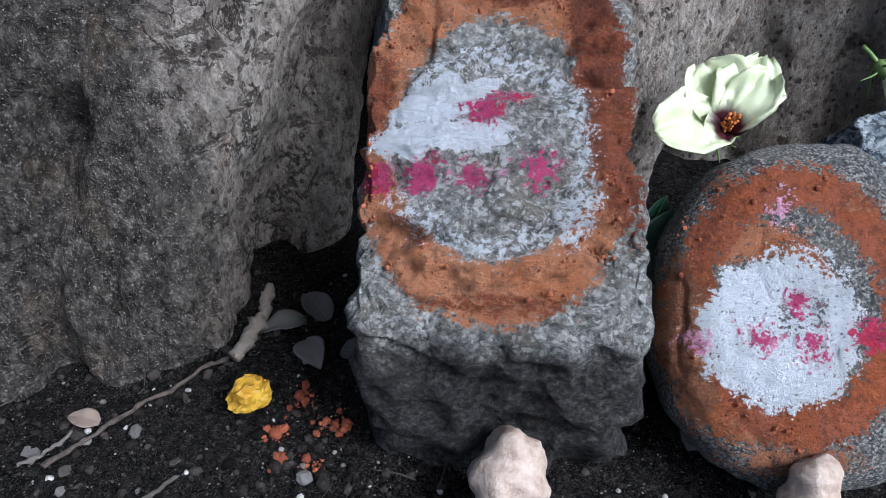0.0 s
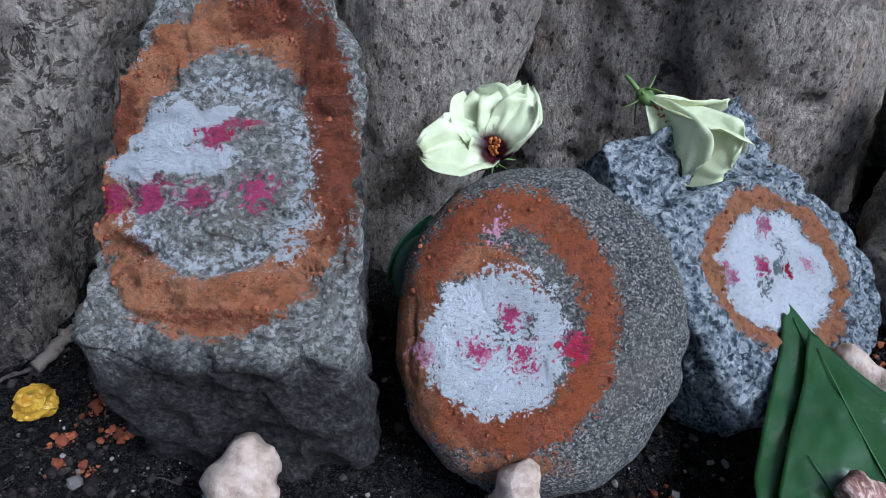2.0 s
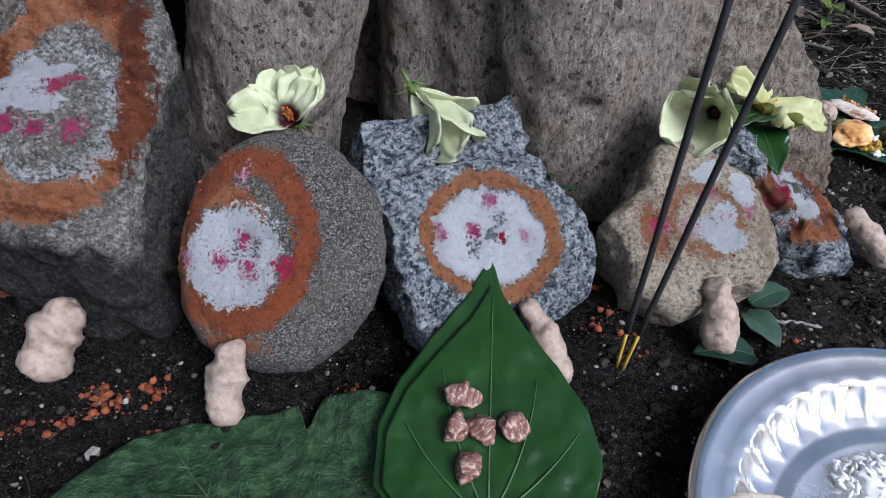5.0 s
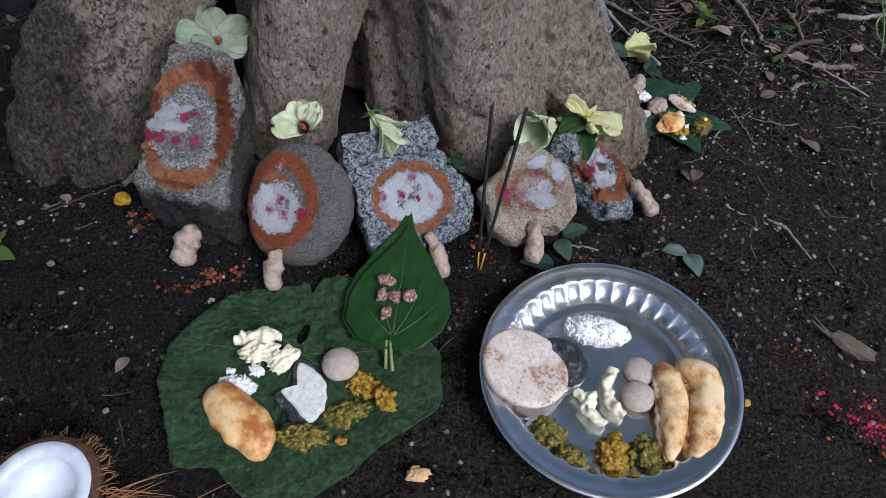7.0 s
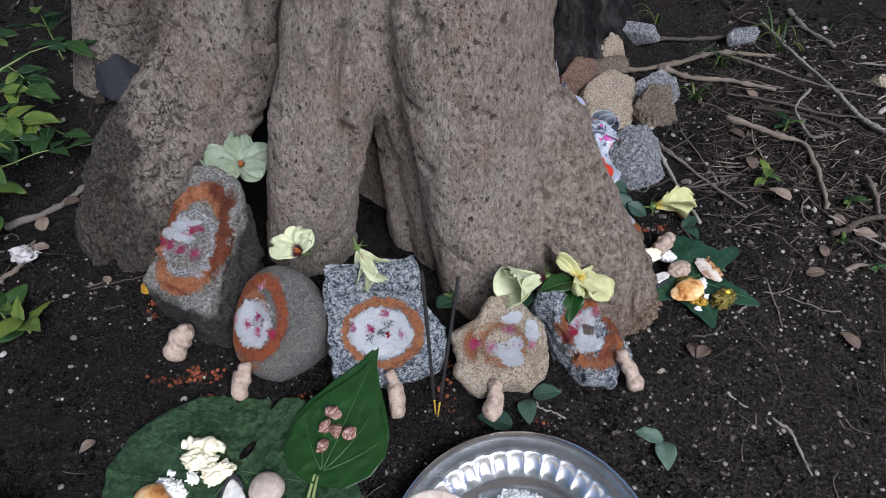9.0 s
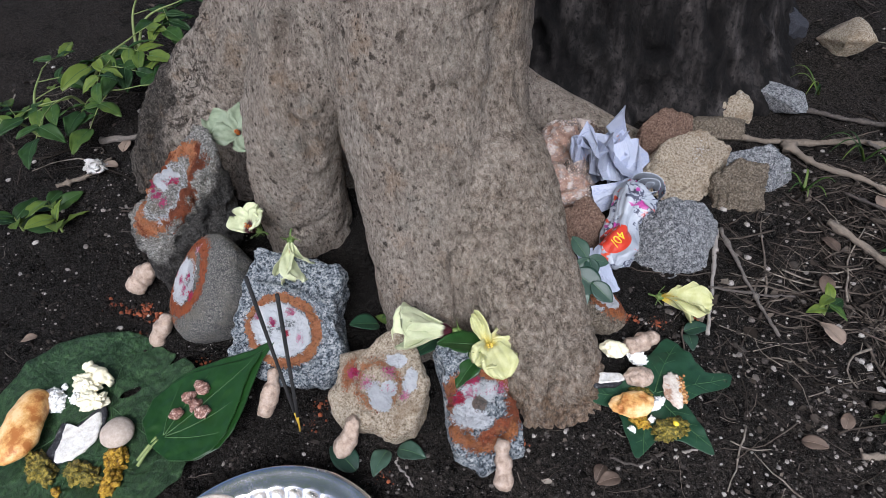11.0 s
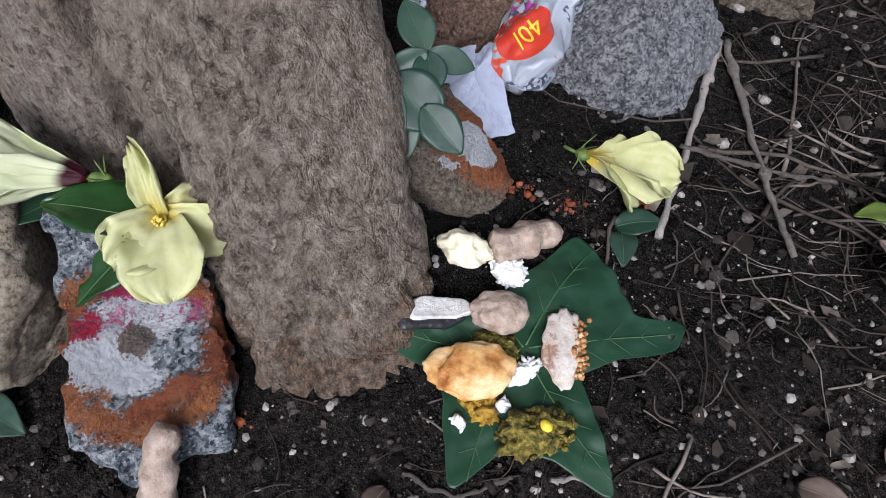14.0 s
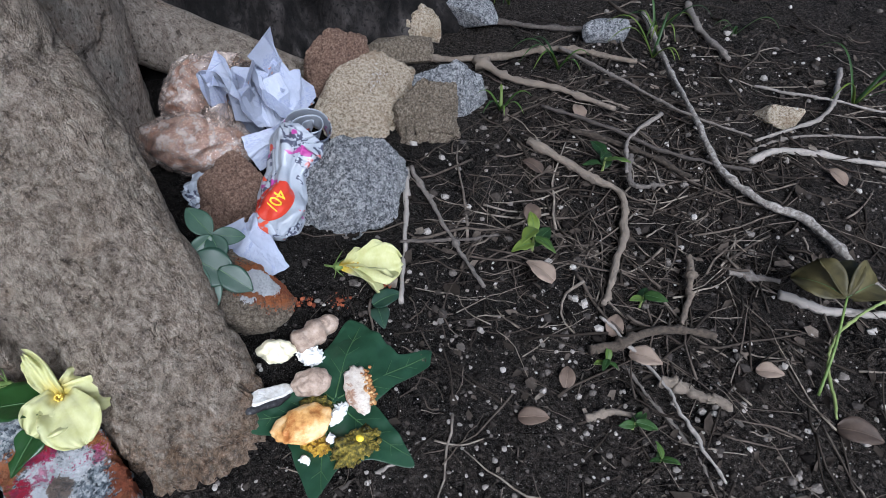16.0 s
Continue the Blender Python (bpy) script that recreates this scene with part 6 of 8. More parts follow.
torn_bread(0.217, -0.005, on_pad(0.217, -0.005), 0, [(-0.018, 0.03), (0.0, 0.025), (0.017, 0.013), (0.023, -0.002), (0.024, -0.017), (0.016, -0.034), (0.004, -0.029), (-0.004, -0.021), (-0.018, -0.013), (-0.026, -0.007), (-0.010, 0.002), (-0.015, 0.014)], "torn white flatbread with a burnt black edge on a leaf", 3, 3)
lump(0.243, 0.030, on_pad(0.243, 0.03), (0.0195, 0.019, 0.013), M_DOUGH_G, "round pale dough ball on a leaf", "dough_ball", "sweet", 9, 0, 0.05)
heap(0.270, 0.016, on_pad(0.27, 0.016), 0.018, 0.012, 80, M_MUSTARD, "mustard-yellow cooked vegetable on a leaf", 6, -25)
heap(0.297, 0.004, on_pad(0.297, 0.004), 0.015, 0.009, 60, M_MUSTARD, "mustard-yellow cooked vegetable on a leaf", 26, -40)
heap(0.262, -0.019, on_pad(0.262, -0.019), 0.024, 0.0115, 100, M_GREENVEG, "olive-green cooked vegetable on a leaf", 7, 28)
heap(0.229, -0.052, on_pad(0.229, -0.052), 0.026, 0.012, 120, M_GREENVEG, "olive-green cooked vegetable on a leaf", 8, 12)
heap(0.264, -0.047, on_pad(0.264, -0.047), 0.004, 0.0035, 8, M_MUSTARD, "crumb of yellow vegetable on a leaf", 9, 0, 0.004)


# ---- steel plate ----
def steel_material():
    m = Nodes("polished_steel")
    a = m.noise(40, 4, 0.6)
    scratch = m.noise(500, 3, 0.6, m.stretch((1, 0.08, 1)))
    rough = m.span(a, 0.3, 0.75, 0.16, 0.3, False)
    return m.done(m.ramp(a, [(0.3, (0.86, 0.86, 0.87)), (0.7, (0.92, 0.92, 0.92))]), rough, m.bump(scratch, 0.06, 0.0004), metal=1.0)


PLATE = (0.519, 0.077)


def steel_plate():
    prof = [(0.002, 0.0045), (0.03, 0.0045), (0.06, 0.0045), (0.081, 0.0046), (0.083, 0.0055), (0.085, 0.0048), (0.087, 0.0056), (0.089, 0.005), (0.092, 0.0062), (0.095, 0.0072), (0.099, 0.0105), (0.103, 0.0150), (0.107, 0.0190), (0.110, 0.0212), (0.113, 0.0218), (0.118, 0.0226), (0.124, 0.0236), (0.1265, 0.0246), (0.130, 0.0256), (0.1335, 0.0252), (0.1352, 0.0238), (0.1348, 0.0222), (0.1325, 0.0222), (0.126, 0.0218), (0.113, 0.0196), (0.107, 0.0160), (0.1, 0.0095), (0.094, 0.0040), (0.084, 0.0020), (0.03, 0.0016), (0.002, 0.0016)]
    t = np.linspace(0, 2 * np.pi, 288, endpoint=False)
    rows = []
    for k, (r, z) in enumerate(prof):
        dent = 0.0
        if 8 <= k <= 13 or 24 <= k <= 27:
            dent = 0.0048 * math.sin((np.clip((r - 0.093) / 0.019, 0, 1)) * math.pi) * np.abs(np.sin(t * 18)) ** 0.55
        rr = r + dent
        rows.append(np.stack([rr * np.cos(t), rr * np.sin(t), z - 0.25 * dent + 0 * t], 1))
    p = np.array(rows)
    v = np.concatenate([p.reshape(-1, 3), [(0, 0, 0.0045)], [(0, 0, 0.0016)]])
    f = grid_faces(len(prof), 288, True)
    n = len(prof) * 288
    f += [(n, (k + 1) % 288, k) for k in range(288)] + [(n + 1, n - 288 + k, n - 288 + (k + 1) % 288) for k in range(288)]
    me = mesh("steel_plate", v, f)
    ob = thing("steel_plate", me, steel_material(), "round polished steel plate with a fluted wall on the soil", "plate")
    ob.matrix_world = pose(PLATE[0], PLATE[1], 0.006, 1.0, -1.0, 0)
    return ob


steel_plate()
PZ = 0.0115


def flatbread(centre, r, tilt, turn, label, seed, thick=0.007):
    n_t, n_r = 120, 26
    th = np.linspace(0, 2 * np.pi, n_t, endpoint=False)
    R = r * (1 + 0.018 * fbm(np.stack([np.cos(th) * 3, np.sin(th) * 3, 0 * th + seed], 1), 3, seed))
    rows = []
    for s in np.linspace(0.02, 1, n_r):
        e = max(0, (s - 0.9) / 0.1)
        q = np.stack([R * s * np.cos(th), R * s * np.sin(th), np.full(n_t, thick * 0.5 * math.sqrt(max(0, 1 - e * e)))], 1)
        q[:, 2] += 0.0012 * fbm(q * 70 + seed, 3, seed)
        rows.append(q)
    low = [row * (1, 1, 0) + (0, 0, -thick * 0.5) for row in rows[::-1]]
    p = np.array(rows + low)
    f = grid_faces(len(p), n_t, True)
    f.append(tuple(range(n_t - 1, -1, -1)))
    ob = thing("flatbread", mesh("flatbread", p.reshape(-1, 3), f), M_BREAD, label, "bread")
    ob.matrix_world = pose(*centre) @ pose(0, 0, 0, tilt[0], tilt[1], turn)
    return ob


flatbread((0.433, 0.064, 0.0245), 0.047, (-2, 13), 30, "thick round flatbread, floury with brown scorch marks", 4, 0.008)
cake = thing("rice_cake", None, None, "flat rice cake with a charred black rim on the plate", "rice cake")
v, f = ball((0, 0, 0), (0.031, 0.031, 0.0034), 4, 0.06, 2, 7)
part("crumb", mesh("crumb", v, f), M_WHITECRUMB, cake)
v, f = ball((0.001, 0.003, 0.001), (0.031, 0.029, 0.0038), 4, 0.1, 3, 8)
part("crust", mesh("crust", v, f), M_CHAR, cake, "charred black crust")
cake.matrix_world = pose(0.467, 0.078, PZ + 0.003, 0, 2, 0)
rice(0.506, 0.131, PZ, 0.036, 0.017, 320, 12, "heap of cooked white rice on a steel plate", 0.013)
lump(0.552, 0.088, PZ, (0.0165, 0.0165, 0.009), M_DOUGH_G, "flat round dough sweet on a steel plate", "dough_disc", "sweet", 21, 0, 0.05, 0.5)
lump(0.551, 0.058, PZ + 0.001, (0.0175, 0.0172, 0.0105), M_DOUGH_G, "flat round dough sweet on a steel plate", "dough_disc", "sweet", 22, 40, 0.05, 0.5)
squeeze([(0.527, 0.084, PZ + 0.006), (0.520, 0.064, PZ + 0.008), (0.524, 0.044, PZ + 0.008), (0.538, 0.034, PZ + 0.006)], 0.0062, M_CURD, "squeezed curl of cream paste on a steel plate", 11)
squeeze([(0.486, 0.048, PZ + 0.006), (0.503, 0.043, PZ + 0.008), (0.502, 0.031, PZ + 0.008), (0.520, 0.019, PZ + 0.006)], 0.0062, M_CURD, "squeezed curl of cream paste on a steel plate", 12)
dumpling([(0.572, 0.100, PZ + 0.011), (0.582, 0.075, PZ + 0.013), (0.585, 0.040, PZ + 0.013), (0.582, -0.006, PZ + 0.01)], 0.0145, M_FRIED_L, "long golden fried dumpling on a steel plate", 6, 0.62, 0.95)
dumpling([(0.592, 0.106, PZ + 0.013), (0.616, 0.085, PZ + 0.015), (0.618, 0.045, PZ + 0.014), (0.604, -0.006, PZ + 0.011)], 0.0175, M_FRIED_L, "long golden fried dumpling with a crimped edge", 8, 0.62, 1.0)
heap(0.466, 0.002, PZ, 0.018, 0.012, 80, M_GREENVEG, "olive-green cooked vegetable on a steel plate", 15, -35)
heap(0.489, -0.020, PZ, 0.016, 0.010, 60, M_GREENVEG, "olive-green cooked vegetable on a steel plate", 16, -30)
heap(0.529, -0.006, PZ, 0.015, 0.016, 80, M_MUSTARD, "mustard-yellow cooked vegetable on a steel plate", 17, 10, size=(0.002, 0.0055))
heap(0.561, 0.0, PZ, 0.019, 0.016, 110, M_GREENVEG, "dark green cooked vegetable on a steel plate", 18, 20, size=(0.001, 0.003))


# ---- coconut ----
def coconut():
    root = thing("coconut_half", None, None, "halved coconut with white flesh and frayed brown husk", "coconut")
    t = np.linspace(0, 2 * np.pi, 96, endpoint=False)

    def lathe(prof, name, material, rag=0.0, seed=0):
        p = np.array([np.stack([r * np.cos(t), r * np.sin(t), z + 0 * t], 1) for r, z in prof])
        if rag:
            q = p.reshape(-1, 3)
            p = p * (1 + rag * fbm(q * 60, 3, seed)).reshape(p.shape[:2])[..., None]
        me = mesh(name, p.reshape(-1, 3), grid_faces(len(prof), 96, True))
        return part(name, me, material, root)
    arc = np.linspace(0, 1, 18)
    flesh = simple("coconut_flesh", [(0.35, (0.52, 0.56, 0.61)), (0.65, (0.68, 0.71, 0.74))], 60, 0.35, 0.15)
    shell = simple("coconut_shell", [(0.3, (0.035, 0.015, 0.008)), (0.7, (0.13, 0.06, 0.03))], 160, 0.8, 0.8, 0.002)
    prof = [(0.033 * math.sin(a * math.pi / 2) + 0.0005, -0.03 * math.cos(a * math.pi / 2) ** 0.6 + 0.0) for a in arc] + [(0.034, 0.0015), (0.0465, 0.002), (0.0475, 0.0)]
    lathe(prof, "flesh", flesh)
    prof = [(0.0478, 0.0012), (0.051, 0.0008), (0.0525, -0.002)] + [(0.0535 * math.cos(a * math.pi / 2) + 0.0005, -0.002 - 0.046 * math.sin(a * math.pi / 2)) for a in arc]
    lathe(prof, "shell", shell, 0.03, 4)
    rng = np.random.default_rng(4)
    pieces = []
    for k in range(150):
        a = rng.uniform(0, 6.28)
        r = rng.uniform(0.05, 0.054)
        b = a + rng.uniform(-0.7, 0.7)
        p0 = np.array([r * math.cos(a), r * math.sin(a), rng.uniform(-0.02, -0.001)])
        p2 = p0 + (0.012 * math.cos(b), 0.012 * math.sin(b), rng.uniform(-0.006, 0.002))
        pieces.append(tube(spline([p0, (p0 + p2) / 2 + rng.normal(0, 0.003, 3), p2], 7), np.linspace(0.0005, 0.0002, 7), 4))
    for k in range(70):
        p0 = np.array([0.05, 0.006 + rng.normal(0, 0.008), rng.uniform(-0.03, -0.012)])
        ln, b = rng.uniform(0.02, 0.062), rng.normal(0.12, 0.32)
        p2 = p0 + (ln * math.cos(b), ln * math.sin(b), rng.uniform(-0.012, 0.004))
        p2[2] = max(p2[2], -0.042)
        pieces.append(tube(spline([p0, (p0 + p2) / 2 + rng.normal(0, 0.004, 3), p2], 9), np.linspace(0.0006, 0.00025, 9), 4))
    for k in range(3):
        p0 = np.array([0.075, 0.01 * k - 0.01, -0.036])
        pts = [p0, p0 + (0.03, 0.012 - 0.01 * k, 0.008), p0 + (0.05, 0.035 - 0.02 * k, 0.012), p0 + (0.075, 0.06 - 0.035 * k, 0.004)]
        pieces.append(tube(spline(pts, 16), np.linspace(0.0006, 0.0003, 16), 4))
    part("husk_fibre", mesh("husk_fibre", *join(pieces)), simple("husk_fibre", [(0.3, (0.16, 0.07, 0.025)), (0.7, (0.38, 0.2, 0.085))], 200, 0.8, per="island"), root, "frayed brown husk fibre")
    root.matrix_world = pose(0.030, -0.163, 0.046, 3, -2, 0)


coconut()

# ---- incense ----
M_INCENSE = simple("black_incense", [(0.3, (0.008, 0.008, 0.009)), (0.7, (0.025, 0.024, 0.024))], 900, 0.85, 0.6)
M_BAMBOO = simple("yellow_bamboo", [(0.3, (0.42, 0.26, 0.02)), (0.7, (0.62, 0.42, 0.05))], 300, 0.6, 0.3)
for foot, tip in (((0.3655, 0.195, -0.004), (0.3882, 0.2179, 0.2329)), ((0.3620, 0.197, -0.004), (0.3567, 0.2045, 0.2396))):
    a, b = np.array(foot), np.array(tip)
    stick = thing("incense_stick", None, None, "black incense stick on a yellow bamboo core, stuck in soil", "incense", "incense sticks")
    d = (b - a) / np.linalg.norm(b - a)
    v, f = tube([a + d * t for t in np.linspace(0.034, np.linalg.norm(b - a), 12)], 0.0019, 10, 3, 0.12)
    part("paste", mesh("paste", v, f), M_INCENSE, stick)
    v, f = tube([a + d * t for t in np.linspace(0, 0.037, 4)], 0.0011, 8)
    part("core", mesh("core", v, f), M_BAMBOO, stick, "yellow bamboo core")

# ---- offerings beside the right root ----
STAR = [(0.632, 0.622), (0.612, 0.595), (0.585, 0.604), (0.549, 0.606), (0.553, 0.572), (0.56, 0.53), (0.543, 0.493), (0.551, 0.467), (0.582, 0.482), (0.604, 0.468), (0.634, 0.452), (0.632, 0.485), (0.65, 0.505), (0.684, 0.519), (0.655, 0.534), (0.622, 0.545), (0.628, 0.575), (0.642, 0.6)]
mat_leaf, mat_z = polygon_leaf(STAR, (0.593, 0.53), M_DARK_LEAF, "dark green lobed leaf under offerings on the soil", lambda x, y: 0.008 + 0 * x, [1.1, 2.0, -0.15, -1.1, -2.2, 3.0], 9, 0.006)
lump(0.527, 0.534, 0.012, (0.015, 0.011, 0.010), M_CURD, "crumbly cream-coloured lump beside a root", "cream_lump", "sweet", 31, 30, 0.5, 0.7, 4, 2.4)
rice(0.549, 0.551, mat_z(0.549, 0.551), 0.013, 0.009, 60, 33, "small heap of cooked rice on a lobed leaf", 0.009)
torn_bread(0.553, 0.502, mat_z(0.553, 0.502) + 0.003, 70, [(-0.024, 0.004), (-0.012, 0.009), (0.004, 0.008), (0.018, 0.006), (0.019, -0.002), (0.006, -0.006), (-0.008, -0.005), (-0.02, -0.006)], "torn white flatbread with a burnt black edge by the root", 12, 22)
lump(0.570, 0.529, mat_z(0.57, 0.529), (0.0165, 0.0125, 0.0115), M_DOUGH, "oval pinkish dough sweet on a lobed leaf", "dough_ball", "sweet", 35, 50, 0.14, 0.7, 5, 2.6)
torn = lump(0.590, 0.496, mat_z(0.59, 0.496) + 0.004, (0.0225, 0.0165, 0.0075), M_FRIED, "torn golden fried dumpling on a lobed leaf", "fried_dumpling", "pastry", 36, 55, 0.34, 0.7, 5, 1.5)
heap(0.583, 0.517, mat_z(0.583, 0.517), 0.012, 0.008, 45, M_GREENVEG, "olive-green cooked vegetable on a lobed leaf", 37, 40, 0.008)
heap(0.606, 0.490, mat_z(0.606, 0.49), 0.011, 0.007, 36, M_MUSTARD, "mustard-yellow cooked vegetable on a lobed leaf", 38, 0, 0.007)
rice(0.604, 0.520, mat_z(0.604, 0.52), 0.006, 0.012, 26, 39, "few grains of cooked rice on a lobed leaf", 0.005)
rice(0.613, 0.500, mat_z(0.613, 0.5), 0.004, 0.004, 8, 40, "few grains of cooked rice on a lobed leaf", 0.004)
rice(0.608, 0.476, mat_z(0.608, 0.476), 0.004, 0.003, 6, 41, "few grains of cooked rice on a lobed leaf", 0.003)
heap(0.634, 0.506, mat_z(0.634, 0.506), 0.013, 0.021, 120, M_GREENVEG, "olive-green vegetable with yellow bits on a leaf", 42, -25, 0.010, (0.001, 0.0028))
lump(0.636, 0.509, mat_z(0.634, 0.506) + 0.0105, (0.0036, 0.0028, 0.0025), simple("yellow_bit", [(0.3, (0.7, 0.5, 0.02)), (0.7, (0.8, 0.62, 0.06))], 200, 0.4), "bright yellow bit on cooked vegetable", "corn_kernel", "vegetable", 43, 0, 0.1)
piece = thing("flatbread", None, None, "torn piece of browned flatbread on a lobed leaf", "bread")
v, f = ball((0, 0, 0), (0.023, 0.010, 0.0032), 4, 0.4, 1.9, 15)
part("crust", mesh("crust", v, f), M_BREAD, piece)
rng = np.random.default_rng(9)
crumbs = [ball((rng.uniform(-0.017, 0.017), 0.0085 + rng.normal(0, 0.002), rng.uniform(-0.001, 0.003)), (rng.uniform(0.0008, 0.002),) * 3, 1, 0.5, 1.5, 200 + k) for k in range(120)]
part("crumb", mesh("crumb", *join(crumbs)), M_CRUMB, piece, "toasted brown crumb edge")
piece.matrix_world = pose(0.606, 0.546, mat_z(0.606, 0.546) + 0.0045, 0, 0, -40)

# ---- wrappers and paper ----
def crumpled(name, label, category, centre, radii, turn, tilt, material, seed, sharp=0.28, freq=2.2, n=5):
    """A scrunched sheet: a ball folded along many creases."""
    v, f = ball((0, 0, 0), (1, 1, 1), n)
    rng = np.random.default_rng(seed)
    r = np.ones(len(v)) * 1.3
    for _ in range(26):
        pl = rng.normal(size=3)
        pl /= np.linalg.norm(pl)
        c = v @ pl
        r = np.minimum(r, np.where(c > 0.1, rng.uniform(0.7, 1.05) / np.maximum(c, 0.1), 9))
    v = v * (r * 0.95)[:, None]
    for k in range(34):
        way, push = rng.normal(size=3), rng.normal(size=3)
        way, push = way / np.linalg.norm(way), push / np.linalg.norm(push)
        step = freq * (0.45 + 0.11 * k)
        fold = np.abs((v @ way * step + rng.uniform()) % 1.0 - 0.5) - 0.25
        v = v + push * (fold * sharp * 1.5 / step)[:, None]
    v = v * np.asarray(radii)
    ob = thing(name, mesh(name, v, f, False), material, label, category)
    ob.matrix_world = pose(*centre, tilt, 0, turn)
    return ob


def print_material(name, ground_colour, inks, scale):
    """Printed paper or foil: bars of ink too small to read."""
    m = Nodes(name)
    col = m.ramp(m.noise(30, 4), [(0.3, tuple(c * 0.8 for c in ground_colour)), (0.7, ground_colour)])
    for k, (ink, size, share) in enumerate(inks):
        v = m.voronoi(size, vector=m.stretch((0.35, 1, 1)), out="Color")
        gate = m.span(m.noise(scale + 9 * k, 2), share, share + 0.03)
        sep = m.nt.nodes.new("ShaderNodeSeparateXYZ")
        m.put(sep.inputs[0], v)
        col = m.mix(m.math("MULTIPLY", gate, m.span(sep.outputs[0], 0.5, 0.55)), col, ink)
    return m.done(col, 0.4, m.bump(m.noise(90, 4), 0.5, 0.002), spec=0.5)


M_PAPER = print_material("printed_paper", (0.4, 0.43, 0.53), [((0.3, 0.33, 0.45), 1000, 0.5), ((0.45, 0.2, 0.1), 300, 0.68)], 40)
M_FOIL = print_material("printed_foil", (0.37, 0.4, 0.45), [((0.06, 0.065, 0.1), 420, 0.53), ((0.36, 0.05, 0.24), 90, 0.58), ((0.55, 0.07, 0.03), 60, 0.58)], 30)
def film_material():
    """Thin clear film: mostly see-through, with bright creases."""
    m = Nodes("clear_film")
    n = m.noise(70, 5, 0.65)
    m.done((0.5, 0.42, 0.37), 0.12, m.bump(n, 0.8, 0.004), spec=0.9)
    clear = m.nt.nodes.new("ShaderNodeBsdfTransparent")
    clear.inputs[0].default_value = (0.95, 0.9, 0.87, 1)
    mix = m.nt.nodes.new("ShaderNodeMixShader")
    m.put(mix.inputs[0], m.span(n, 0.4, 0.68, 0.15, 0.7))
    m.nt.links.new(clear.outputs[0], mix.inputs[1])
    m.nt.links.new(m.bsdf.outputs[0], mix.inputs[2])
    m.nt.links.new(mix.outputs[0], m.nt.nodes["Material Output"].inputs[0])
    return m.mat


M_FILM = film_material()

def folded(name, label, category, centre, size, creases, material, seed, turn=(0, 0, 0), squash=(1, 1, 1), smooth=False, n=56, fine=0.0016, tightest=70, widest=150):
    """A scrunched sheet: a flat sheet bent over many creases, one after another."""
    rng = np.random.default_rng(seed)
    a = np.linspace(-0.5, 0.5, n)
    p = np.stack([a[:, None] * size[0] + 0 * a[None], a[None] * size[1] + 0 * a[:, None], 0 * a[:, None] * a[None]], 2).reshape(-1, 3)
    ragged = fbm(p * 40, 3, seed)
    p[:, :2] *= (1 + 0.06 * ragged)[:, None]
    for k in range(creases):
        c = p.mean(0) + rng.normal(0, 0.16, 3) * np.ptp(p, axis=0)
        way = rng.normal(size=3)
        way /= np.linalg.norm(way)
        u, w, vt = np.linalg.svd(p - p.mean(0), full_matrices=False)
        line = np.cross(way, vt[2])
        line /= max(np.linalg.norm(line), 1e-6)
        side = np.cross(vt[2], line)
        over = (p - c) @ side
        ang = radians(rng.uniform(tightest, widest)) * rng.choice((-1, 1)) * np.clip(over / 0.005, 0, 1)
        q = p - c
        co, si = np.cos(ang)[:, None], np.sin(ang)[:, None]
        p = np.where((over > 0)[:, None], c + q * co + np.cross(line, q) * si + line * (q @ line)[:, None] * (1 - co), p)
    p = p - (p.max(0) + p.min(0)) / 2
    p = p + fine * np.stack([fbm(p * 80 + k * 9, 3, seed + k) for k in range(3)], 1)
    p = p * np.asarray(squash)
    ob = thing(name, sheet(p.reshape(n, n, 3), 0.0004, name, smooth), material, label, category)
    ob.matrix_world = pose(*centre, *turn)
    return ob


